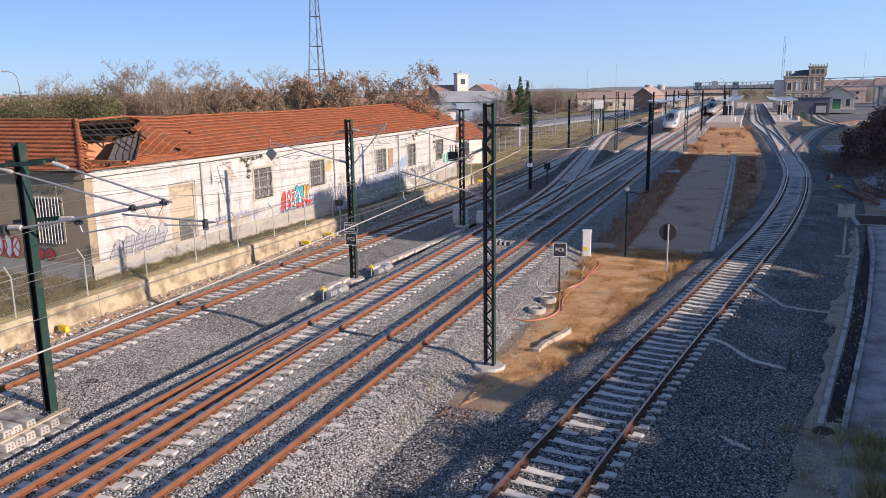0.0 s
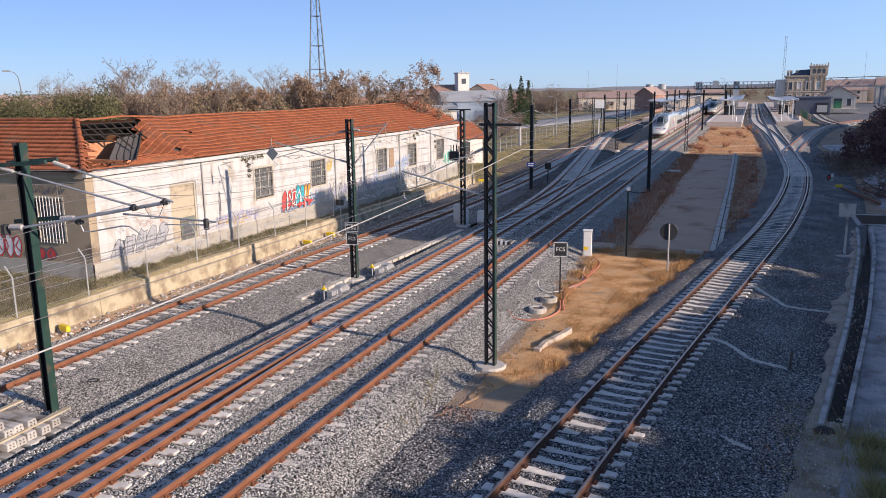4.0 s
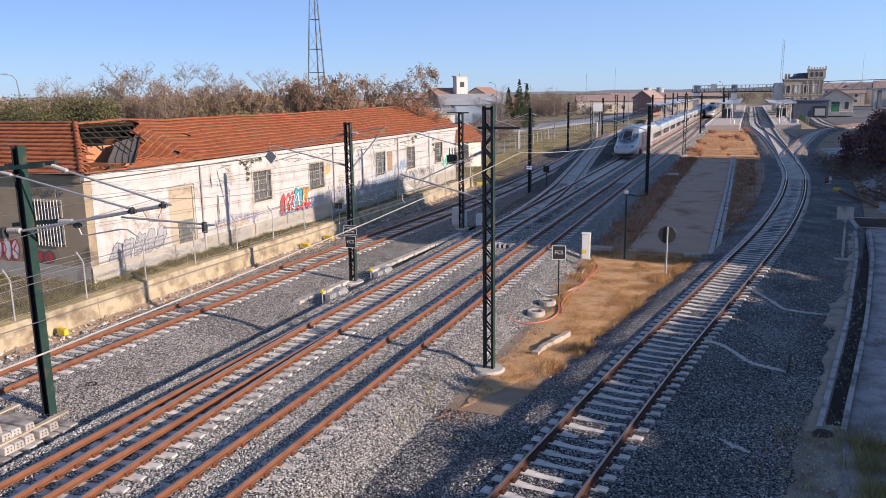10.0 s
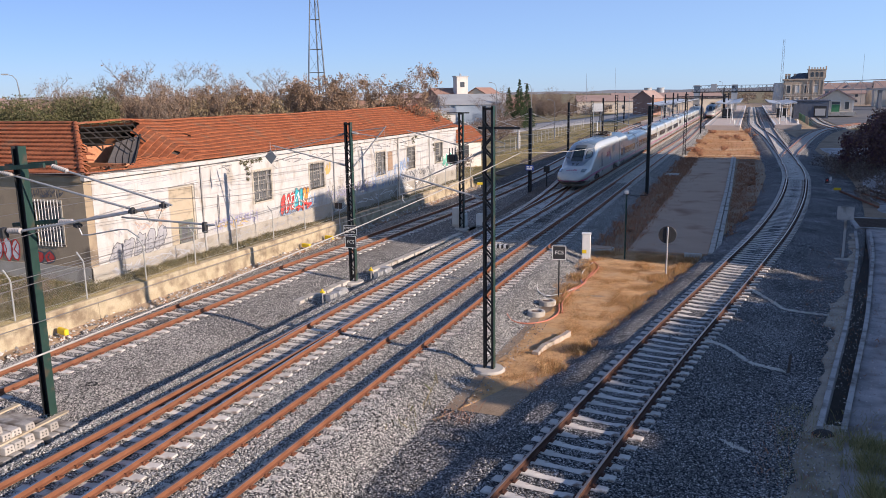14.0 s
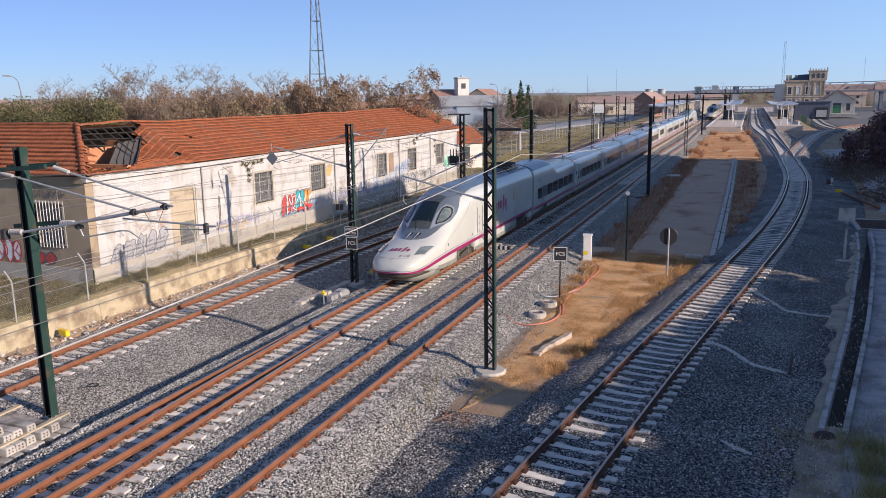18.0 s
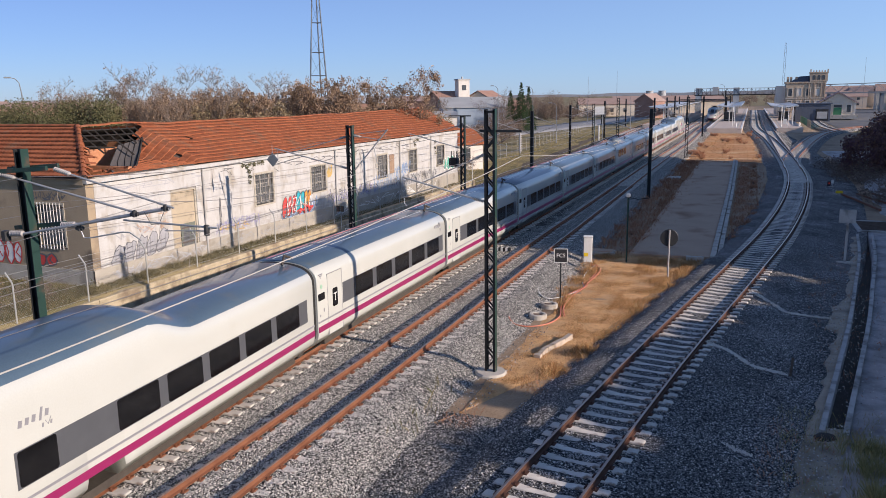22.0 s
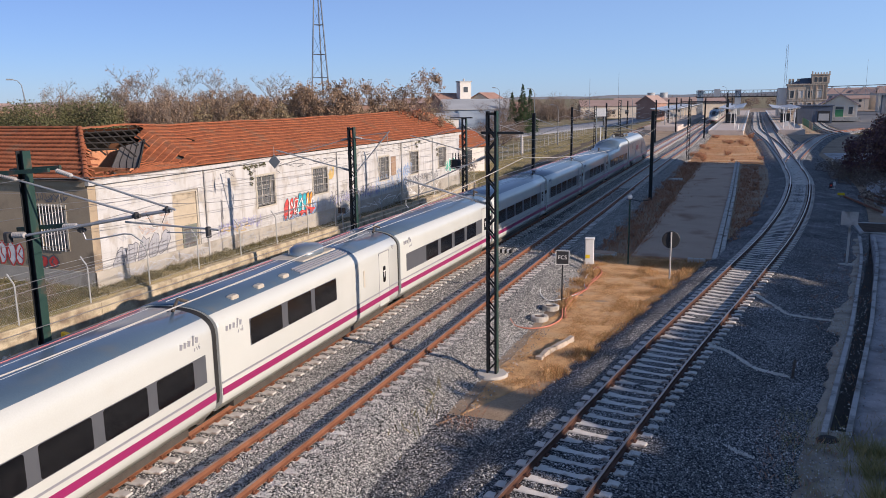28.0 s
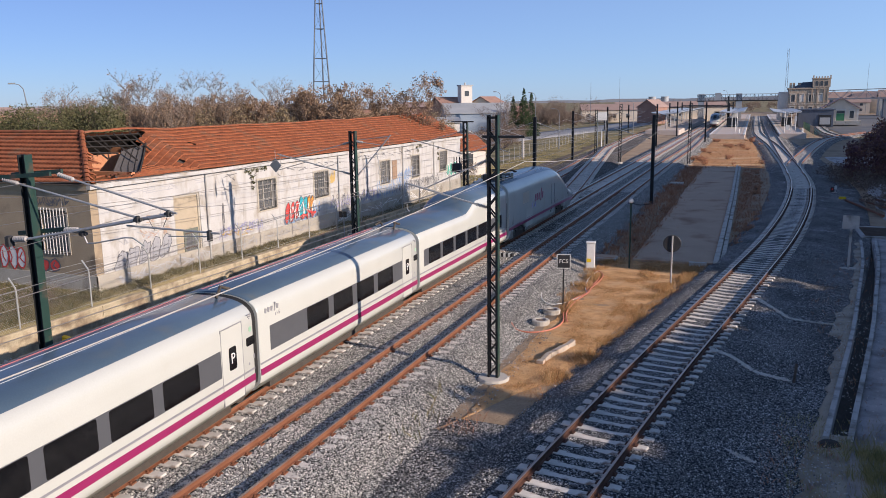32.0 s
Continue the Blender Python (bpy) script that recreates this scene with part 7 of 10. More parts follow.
spots = ((-24.3, 74, 0, 1.07), (-29.0, 74, 1, 1.08), (-26.7, 82, 3, 1.0), (-31.4, 78, 1, 0.93), (-33.0, 76, 2, 0.98), (-34.3, 73, 3, 1.08), (-36.4, 74, 1, 0.91), (-38.4, 72, 3, 1.06), (-40.6, 74, 3, 1.05), (-42.9, 75, 2, 0.96), (-43.9, 78, 2, 0.97),
         (-41.5, 71, 2, 1.04), (-44.5, 72, 2, 1.04), (-46.3, 72, 2, 0.94), (-39.5, 76, 2, 1.06), (-37.4, 73, 2, 1.04), (-48.6, 78, 3, 0.8), (-43.2, 70, 3, 0.9), (-45.4, 74, 3, 0.86), (-45.7, 76, 2, 0.88), (-47.0, 80, 2, 0.86), (-42.0, 84, 3, 1.1), (-22.7, 84, 3, 0.98), (-25.4, 90, 3, 1.08), (-30.4, 92, 3, 1.12), (-35.2, 86, 2, 1.0), (-38.0, 92, 2, 0.98), (-28.0, 86, 2, 0.95), (-44.8, 88, 3, 1.05), (-50.4, 86, 2, 0.8))
first_use = set()
for k_, (az_, d_, v_, s_) in enumerate(spots):
    x_, y_ = polar(az_, d_)
    m_ = pose(x_, y_, 0.6, 0, 0, random.uniform(0, 360)) @ Matrix.Scale(s_, 4)
    if v_ not in first_use:
        wild[v_].matrix_basis = m_
        first_use.add(v_)
    else:
        copy_thing(wild[v_], m_)


def bush(name, h, w, seed, leaf, n, size, label, trunk=True):
    rnd = random.Random(seed)
    t = thing(name, label, "bush")
    cs = [(Vector((rnd.uniform(-w, w) * 0.8, rnd.uniform(-w, w) * 0.8, h * rnd.uniform(0.15, 0.95))), w * rnd.uniform(0.22, 0.42)) for _ in range(26)]
    part("leaves", cloud_mesh("leaves", leaf_cloud(cs, n, size, seed), leaf), None, t, "dense leaves")
    if trunk:
        g = Geo()
        for p, r in cs[:12]:
            g.tube([(p.x * 0.1, p.y * 0.1, 0), (p.x * 0.5, p.y * 0.5, p.z * 0.5), p], [0.07, 0.05, 0.02], 4)
        part("stem", g, BARK, t)
    return t


gb_ = bush("evergreen_bush", 6.8, 3.9, 21, OLIVEGREEN, 26000, 0.08, "big olive-green bush behind the house")
gb_.matrix_basis = pose(*polar(-48.7, 66), 1.0) @ Matrix.Scale(1.08, 4)
copy_thing(gb_, pose(*polar(-46.9, 68), 0.9, 0, 0, 120) @ Matrix.Scale(1.04, 4))
copy_thing(gb_, pose(*polar(-53.5, 70), 0.9, 0, 0, 220))
rb_ = bush("red_leaf_bush", 6.2, 3.6, 22, REDLEAF, 9000, 0.17, "large dark red-leaved bush beside the side track")
rb_.matrix_basis = pose(15.6, 106, -0.4)
copy_thing(rb_, pose(19.5, 103, -0.6, 0, 0, 100))
copy_thing(rb_, pose(13.2, 99, -2.6, 0, 0, 200))
copy_thing(rb_, pose(17.0, 112, -1.2, 0, 0, 30))
sc_ = bush("scrub_bush", 3.6, 3.2, 23, TWIGLEAF, 5600, 0.095, "grey-brown leafless scrub on the bank")
sc_.matrix_basis = pose(*polar(-17.2, 150), 0)
for az_, d_, s_ in ((-13.2, 282, 1.3), (-12.0, 290, 1.0), (-10.9, 300, 0.9), (-15.8, 270, 1.0), (-14.0, 300, 1.5), (-12.6, 310, 1.2), (-9.8, 320, 1.0), (-11.4, 330, 1.3), (-14.5, 285, 1.2), (-18.2, 142, 0.9), (-17.6, 172, 1.1),
                    (-19.6, 148, 0.9), (-18.8, 152, 0.9), (-20.9, 100, 0.8), (-20.6, 88, 0.7), (-21.4, 112, 0.9), (-19.9, 128, 0.8), (-16.7, 168, 0.9), (-16.2, 186, 0.9)):
    copy_thing(sc_, pose(*polar(az_, d_), 0, 0, 0, random.uniform(0, 360)) @ Matrix.Scale(s_, 4))
ds_ = bush("dead_shrub", 1.0, 0.9, 25, RUSTWEED, 1400, 0.055, "rust-brown dead shrub on waste ground")
ds_.matrix_basis = pose(-6.6, 121, -0.42)
for k_ in range(40):
    r_ = random.Random(500 + k_)
    if k_ < 26:
        x_, y_ = r_.uniform(-8.6, 1.6), r_.uniform(116, 189)
    else:
        x_, y_ = r_.choice((r_.uniform(-8.4, -6.6), r_.uniform(-0.6, 1.2))), r_.uniform(50, 112)
    copy_thing(ds_, pose(x_, y_, -0.45, 0, 0, r_.uniform(0, 360)) @ Matrix.Scale(r_.uniform(0.35, 0.95) if k_ < 26 else r_.uniform(0.25, 0.5), 4))
wb_ = bush("weed_clump", 0.42, 0.7, 27, STRAW_G, 1500, 0.03, "low green and brown weeds before the house wall", trunk=False)
wb_.matrix_basis = pose(-25.9, 24.6, 0.78)
for k_ in range(20):
    r_ = random.Random(700 + k_)
    y_ = r_.uniform(11, 70)
    copy_thing(wb_, pose(r_.uniform(-26.3, -25.5) if y_ > 25.2 else r_.uniform(-33, -25.6), y_, 0.84 - 0.35 * min(1, max(0, (y_ - 30) / 25)), 0, 0, r_.uniform(0, 360)) @ Matrix.Scale(r_.uniform(0.4, 1.0), 4))
tw_ = bush("dead_brush", 0.85, 1.0, 28, TWIGLEAF, 1100, 0.025, "grey-brown dead brush behind the fence", trunk=False)
tw_.matrix_basis = pose(-26.6, 22.6, 0.8)
for x_, y_ in ((-28.0, 23.4), (-27.2, 20.6), (-29.6, 22.0), (-31.0, 23.0)):
    copy_thing(tw_, pose(x_, y_, 0.8, 0, 0, x_ * 50))
hz_ = bare_tree("grove_tree", 8.6, 31, 4000, "grey leafless tree of a distant grove", leaf=TWIGLEAF, size=0.09, clump=0.7, spread=1.3, first=6)
hz_.matrix_basis = pose(*polar(-13.1, 292), 0) @ Matrix.Scale(1.05, 4)
for az_, d_ in ((-13.5, 296), (-13.9, 288), (-10.9, 360), (-21.6, 190), (-14.8, 330), (-17.3, 182), (-16.4, 196)):
    copy_thing(hz_, pose(*polar(az_, d_), 0, 0, 0, random.uniform(0, 360)))


def conifer(h, seed, label):
    rnd = random.Random(seed)
    t = thing("conifer_tree", label, "tree")
    part("trunk", Geo().tube([(0, 0, 0), (0, 0, h * 0.5), (0, 0, h)], [0.2, 0.12, 0.02], 6), BARK, t)
    cs = []
    for k in range(420):                            # drooping boughs at all heights, longest below
        q = 1 - rnd.random() ** 0.7 * 0.94
        reach = (h * 0.21 * (1 - q) + 0.10) * rnd.uniform(0.75, 1.15)
        a = rnd.uniform(0, 2 * math.pi)
        for f in (0.4, 0.75, 1.0):
            r = reach * f
            cs.append((Vector((math.cos(a) * r, math.sin(a) * r, h * q - 0.30 * r)), 0.14 + 0.22 * (1 - q)))
    part("crown", cloud_mesh("crown", leaf_cloud(cs, 22000, 0.11, seed, 0.3), GREENLEAF), None, t, "dark needle crown")
    return t


cf_ = conifer(12.0, 41, "dark pointed conifer among far houses")
cf_.matrix_basis = pose(*polar(-15.75, 190), 0)
copy_thing(cf_, pose(*polar(-15.2, 196), -1.0, 0, 0, 90))
copy_thing(cf_, pose(*polar(-16.5, 190), -1.9, 0, 0, 200))

# ---- lattice radio tower
tw = thing("radio_tower", "slim grey three-legged lattice radio tower", "tower", pose(*polar(-30.25, 150), 0))
TOWERSTEEL = mat("weathered_tower_steel", (0.10, 0.12, 0.15), (0.14, 0.16, 0.19), 0.6, metal=0.3)
tops_ = []
for k_ in range(3):
    a_ = radians(90 + 120 * k_ + 22)
    p_, q_ = (2.5 * math.cos(a_), 2.5 * math.sin(a_), 0), (0.15 * math.cos(a_), 0.15 * math.sin(a_), 36)
    tops_.append((Vector(p_), Vector(q_)))
    part("leg", Geo().cyl(p_, q_, 0.16, 0.1, 6), TOWERSTEEL, tw)
for z_ in (4, 8.5, 13, 17.2, 22.5, 27, 31):
    for k_ in range(3):
        a_, b_ = tops_[k_], tops_[(k_ + 1) % 3]
        part("strut", Geo().cyl(a_[0].lerp(a_[1], z_ / 36), b_[0].lerp(b_[1], z_ / 36), 0.07, n=5), TOWERSTEEL, tw)
        part("brace", Geo().cyl(a_[0].lerp(a_[1], z_ / 36), b_[0].lerp(b_[1], (z_ + 3.5) / 36), 0.022, n=4), TOWERSTEEL, tw)

# ---- far houses
# FARROOF and FARBEIGE are lightened: distance haze put into their colours
FARWHITE = mat("far_white_wall", (0.70, 0.66, 0.60), (0.60, 0.56, 0.50), 0.9, scale=0.4, fine=3)
FARBRICK = mat("far_brick_wall", (0.30, 0.17, 0.125), (0.38, 0.23, 0.175), 0.9, scale=0.5, fine=6)
FARROOF = mat("far_brown_roof", (0.33, 0.225, 0.19), (0.43, 0.31, 0.26), 0.9, scale=0.3, fine=5)
FARGREY = mat("far_sheet_roof", (0.32, 0.33, 0.34), (0.42, 0.43, 0.43), 0.6, scale=0.3, fine=5)
FARBLUE = mat("far_blue_sheet", (0.26, 0.32, 0.40), (0.32, 0.38, 0.45), 0.6, scale=0.3, fine=5)
FARBEIGE = mat("far_beige_wall", (0.60, 0.52, 0.42), (0.68, 0.60, 0.49), 0.9, scale=0.4, fine=4)
FARWIN = mat("far_window_glass", (0.05, 0.055, 0.06), (0.09, 0.095, 0.10), 0.2, bump=0)


def far_house(az, d, w, depth, h, rise, wall, roof, label, turn_=0.0, wins=4, floors=1, name="far_house", z=0.0):
    """A house with a pitched roof, its gable or side turned by turn_ degrees; windows on the side to the eye."""
    x, y = polar(az, d)
    t = thing(name, label, "house", pose(x, y, z, 0, 0, -az + turn_))
    part("wall", Geo().box(-w / 2, w / 2, -depth / 2, depth / 2, -1.5, h), wall, t)
    g = Geo()
    if rise > 0:
        e = 0.4
        prof = [(-depth / 2 - e, h - 0.1), (0, h + rise), (depth / 2 + e, h - 0.1), (depth / 2 + e, h - 0.3), (0, h + rise - 0.25), (-depth / 2 - e, h - 0.3)]
        g.loft([[(xx, p, q) for p, q in prof] for xx in (-w / 2 - e, w / 2 + e)], 0, True, True, True)
        part("gable", Geo().loft([[(xx, -depth / 2, h), (xx, 0, h + rise - 0.2), (xx, depth / 2, h)] for xx in (-w / 2, w / 2)], 0, True, True, True), wall, t)
    else:
        g.box(-w / 2 - 0.2, w / 2 + 0.2, -depth / 2 - 0.2, depth / 2 + 0.2, h, h + 0.35)
    part("roof", g, roof, t)
    for f in range(floors):
        for k in range(wins):
            xx = -w / 2 + w * (k + 0.5) / wins
            zz = h * (f + 0.35) / floors
            wd = min(1.3, w / wins * 0.45)
            p = part("window", Geo().box(xx - wd / 2, xx + wd / 2, -depth / 2 - 0.06, -depth / 2 + 0.05, zz, zz + min(1.5, h / floors * 0.45)), FARWIN, t)
    return t


far_house(-21.1, 235, 9, 12, 7.8, 2.6, FARBRICK, FARBRICK, "red brick factory house with a brown roof", 24, 5, 2)
wt_ = far_house(-20.0, 232, 3.4, 3.2, 13.4, 0, FARWHITE, FARGREY, "white square tower block of the factory", 20, 1, 3)
part("vent", Geo().cyl((0, 0, 13.6), (0, 0, 14.4), 0.3, n=8), FARGREY, wt_)
far_house(-18.35, 236, 9, 10, 7.6, 2.8, FARBEIGE, FARBRICK, "beige factory wing with a brown gable roof", 62, 4, 2)
far_house(-19.2, 205, 17, 12, 6.2, 2.4, FARBLUE, FARGREY, "long shed with blue sheet walls and a grey roof", 8, 0)
far_house(-16.5, 208, 6, 8, 6.2, 1.4, FARBRICK, FARBRICK, "red brick annex with white windows", 10, 3, 1)
far_house(-21.8, 186, 8, 8, 4.4, 1.0, FARWHITE, FARGREY, "low white workshop beside the shed", 8, 2, 1)
far_house(-5.6, 345, 44, 16, 5.6, 2.2, FARBEIGE, FARROOF, "low white warehouse with a brown roof", 8, 6)
far_house(-9.4, 330, 26, 16, 5.0, 2.2, FARBEIGE, FARROOF, "low beige warehouse with a tiled roof", 4, 5)
far_house(-6.7, 300, 12, 7, 6.2, 2.6, FARBRICK, FARROOF, "brick hall with a gabled roof beyond the yard", 70, 3)
for x_, y_ in (polar(-6.75, 420), polar(-5.9, 424)):
    tk_ = thing("storage_tank", "grey round storage tank beyond the warehouses", "tank", pose(x_, y_, 0), group="storage tanks")
    part("shell", Geo().cyl((0, 0, 0), (0, 0, 9.9), 1.9, n=20), FARGREY, tk_)
    part("rim", Geo().cyl((0, 0, 9.9), (0, 0, 10.1), 2.05, n=20), FARGREY, tk_)
rnd_ = random.Random(77)
for k_ in range(30):
    az_ = -57 + k_ * 1.35 + rnd_.uniform(-0.4, 0.4)
    d_ = rnd_.uniform(230, 520)
    wl_ = rnd_.choice((FARWHITE, FARBEIGE, FARBRICK, FARWHITE))
    far_house(az_, d_, rnd_.uniform(14, 34), rnd_.uniform(9, 14), rnd_.uniform(5.0, 7.4), rnd_.uniform(1.4, 2.6), wl_, rnd_.choice((FARROOF, FARROOF, FARGREY)), "low house on the edge of the town", rnd_.uniform(-25, 25), rnd_.randint(3, 6))
for k_ in range(16):
    az_ = 3.6 + k_ * 0.62
    d_ = rnd_.uniform(420, 640)
    far_house(az_, d_, rnd_.uniform(16, 34), 12, rnd_.uniform(5.5, 9.5), rnd_.uniform(2, 3.4), rnd_.choice((FARBEIGE, FARWHITE, FARBRICK)), FARROOF, "town house with a brown roof beyond the station", rnd_.uniform(-25, 25), 4, 2)
far_house(-22.0, 96, 10, 6, 3.4, 1.6, FARWHITE, TILE_I, "small white outhouse with a red tile roof behind the trees", 30, 2)
far_house(-35.8, 62, 16, 6, 4.8, 1.6, FARWHITE, TILE_I, "low outhouse with a red tile roof behind the main house", 20, 2)
far_house(-47.5, 110, 20, 8, 5.4, 1.5, FARWHITE, FARROOF, "white house among bare trees", 10, 5)

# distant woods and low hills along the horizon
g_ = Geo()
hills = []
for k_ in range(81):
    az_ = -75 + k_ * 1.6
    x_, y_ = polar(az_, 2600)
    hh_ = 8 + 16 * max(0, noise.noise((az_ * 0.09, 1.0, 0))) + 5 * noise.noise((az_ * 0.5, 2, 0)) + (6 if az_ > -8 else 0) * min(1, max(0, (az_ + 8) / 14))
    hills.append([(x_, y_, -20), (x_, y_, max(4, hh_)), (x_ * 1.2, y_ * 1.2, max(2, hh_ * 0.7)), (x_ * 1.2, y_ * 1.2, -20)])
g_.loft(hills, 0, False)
# distance haze is put into the hills' bluish grey
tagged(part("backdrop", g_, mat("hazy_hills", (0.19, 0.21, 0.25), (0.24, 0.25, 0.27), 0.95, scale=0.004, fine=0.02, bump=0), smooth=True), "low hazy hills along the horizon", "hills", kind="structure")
v_ = []
rs_ = np.random.RandomState(5)
for k_ in range(340):
    az_ = rs_.uniform(-58, 12) if k_ < 260 else rs_.uniform(-8, 12)
    d_ = rs_.uniform(260, 700) if az_ < -6 else rs_.uniform(520, 860)
    x_, y_ = polar(az_, d_)
    h_ = rs_.uniform(4, 8.2)
    v_.append(leaf_cloud([(Vector((x_ + rs_.uniform(-3, 3), y_, h_ * q)), h_ * 0.33) for q in (0.25, 0.5, 0.8)], 330, 0.27, k_))
tagged(part("far_woods", cloud_mesh("far_woods", np.concatenate(v_), TWIGLEAF), None), "distant brown leafless trees between houses", "trees", kind="stuff")

# ---- street lamps and poles
LAMPGREY = mat("weathered_lamp_grey", (0.16, 0.17, 0.18), (0.22, 0.23, 0.24), 0.6, bump=0)


def street_lamp(az, d, h, label="tall grey street lamp with a curved arm", z=0.5):
    x, y = polar(az, d)
    t = thing("street_lamp", label, "street lamp", pose(x, y, z, 0, 0, -az), group="street lamps")
    part("pole", Geo().tube([(0, 0, 0), (0, 0, h * 0.85), (-0.12, 0, h * 0.95), (-0.45, 0, h * 0.99), (-0.9, 0, h)], [0.09, 0.06, 0.05, 0.045, 0.04], 6), LAMPGREY, t)
    part("lamp_head", Geo().box(-1.45, -0.8, -0.14, 0.14, h - 0.06, h + 0.09, 0, None, 0.03), LAMPGREY, t)


for az_, d_, h_ in ((-49.45, 92, 10.9), (-17.4, 150, 10.2), (-14.9, 158, 10.0), (-13.2, 140, 7.0), (-8.0, 190, 8), (-47.2, 210, 10), (4.3, 330, 11), (7.4, 300, 9.6), (-1.8, 300, 11)):
    street_lamp(az_, d_, h_)
for az_, d_, h_ in ((-11.0, 240, 14), (-9.0, 330, 18), (6.6, 420, 24)):
    x_, y_ = polar(az_, d_)
    t_ = thing("aerial_mast", "slender distant aerial mast", "mast", pose(x_, y_, 0))
    part("pole", Geo().cyl((0, 0, 0), (0, 0, h_), 0.07, 0.04, 6), TOWERSTEEL, t_)
x_, y_ = polar(1.85, 330)
t_ = thing("aerial_mast", "slim distant lattice aerial mast", "mast", pose(x_, y_, 0))
for o_ in (-0.42, 0.42):
    part("leg", Geo().cyl((o_, 0, 0), (o_ * 0.7, 0, 27), 0.06, 0.05, 5), TOWERSTEEL, t_)
for k_ in range(18):
    a_, b_ = 0.42 - 0.007 * k_, 1.5 * k_
    s_ = 1 if k_ % 2 else -1
    part("brace", Geo().cyl((-s_ * a_, 0, b_), (s_ * a_, 0, b_ + 1.5), 0.035, n=4), TOWERSTEEL, t_)
bill = thing("billboard", "blank white hoarding on posts beside the line", "billboard", pose(*polar(-10.2, 152), 0.2, 0, 0, 12))
part("panel", Geo().box(-1.0, 1.0, -0.06, 0.06, 4.9, 6.4), WHITE, bill)
for x_ in (-0.7, 0.7):
    part("post", Geo().box(x_ - 0.06, x_ + 0.06, -0.05, 0.05, 0, 4.9), GALV, bill)
sg = thing("colour_light_signal", "black colour-light signal on a white post", "signal", pose(-27.3, 156, -0.2))
part("post", Geo().cyl((0, 0, 0), (0, 0, 6.6), 0.09, n=8), BLACKSTEEL, sg)
part("head", Geo().box(-0.35, 0.35, -0.2, 0.2, 4.6, 6.0, 0, None, 0.08), BLACK, sg)
part("head", Geo().box(-0.3, 0.3, -0.2, 0.2, 3.3, 4.4, 0, None, 0.08), BLACK, sg)
part("post_cover", Geo().cyl((-0.7, 0, 0), (-0.7, 0, 3.4), 0.13, n=8), WHITE, sg)


# ---------------------------------------------------------------- station and yard
LINE_STATION = ((5.0, 96), (4.95, 112), (4.75, 135), (4.5, 160), (4.2, 200), (4.0, 260), (4.0, 420))
LINE_SHED = ((4.97, 88), (4.92, 96), (4.9, 104), (5.1, 112), (5.86, 120.7), (6.9, 130), (9.9, 155), (13.9, 182), (17.9, 198), (22.0, 210), (27.0, 222))
LINE_YARD = ((18.1, 199), (17.5, 208), (17.1, 220), (17.4, 240), (18.4, 270))
track("track_station", LINE_STATION, 1.74, 118, 420, 0.0, "station track on pale sleepers", (0, 0))
track("track_yard", LINE_YARD, 1.74, 199, 276, -0.02, "rusty track leading into the dark shed", (0, 0))
track("track_shed", LINE_SHED, 1.74, 100, 222, -0.02, "rusty track curving to the goods shed", (0, 0))
for nm_, ln_, a_, b_ in (("ballast_station", LINE_STATION, 116, 420), ("ballast_shed", LINE_SHED, 108, 222), ("ballast_yard", LINE_YARD, 199, 276)):
    strip(nm_, ln_, [(-2.6, -0.5), (-2.0, -0.06), (0, -0.05), (2.0, -0.06), (2.6, -0.5)], a_, b_, 3.0, BALLAST_D, "grey ballast of the station tracks")
PAVE = mat("platform_paving", (0.52, 0.435, 0.375), (0.62, 0.53, 0.46), 0.85, scale=0.6, fine=8, bump=0.15)
pl = thing("platform_1", "station platform with pale paving and white edge", "platform", kind="structure")
part("slab", Geo().box(-9.5, -1.9, 192, 420, -0.6, 0.72), PAVE, pl)
part("edge", Geo().box(-9.6, -9.2, 191.9, 420, 0.6, 0.76), WHITE, pl)
part("edge", Geo().box(-2.2, -1.8, 191.9, 420, 0.6, 0.76), WHITE, pl)
pl2 = thing("platform_2", "second station platform with pale paving", "platform", kind="structure")
part("slab", Geo().box(5.6, 11.2, 196, 420, -0.6, 0.72), PAVE, pl2)
part("edge", Geo().box(5.5, 5.9, 195.9, 420, 0.6, 0.76), WHITE, pl2)
pl3 = thing("platform_3", "far side platform with pale paving", "platform", kind="structure")
part("slab", Geo().box(-27, -18.4, 215, 420, -0.6, 0.72), PAVE, pl3)
CANOPY = mat("canopy_sheet", (0.46, 0.50, 0.55), (0.56, 0.60, 0.64), 0.45, metal=0.3, scale=0.5, fine=4)


def canopy(x, y0, y1, w, z, label):
    t = thing("platform_canopy", label, "canopy", group="platform canopies")
    part("roof", Geo().loft([[(x - w / 2, y, z + 0.5), (x, y, z), (x + w / 2, y, z + 0.5), (x + w / 2, y, z + 0.68), (x, y, z + 0.2), (x - w / 2, y, z + 0.68)] for y in (y0, y1)], 0, True, True, True), CANOPY, t)
    y = y0 + 3
    while y < y1:
        part("column", Geo().cyl((x, y, 0.7), (x, y, z + 0.1), 0.14, n=8), GALV, t)
        part("beam", Geo().box(x - w / 2, x + w / 2, y - 0.1, y + 0.1, z + 0.12, z + 0.3), GALV, t)
        y += 12


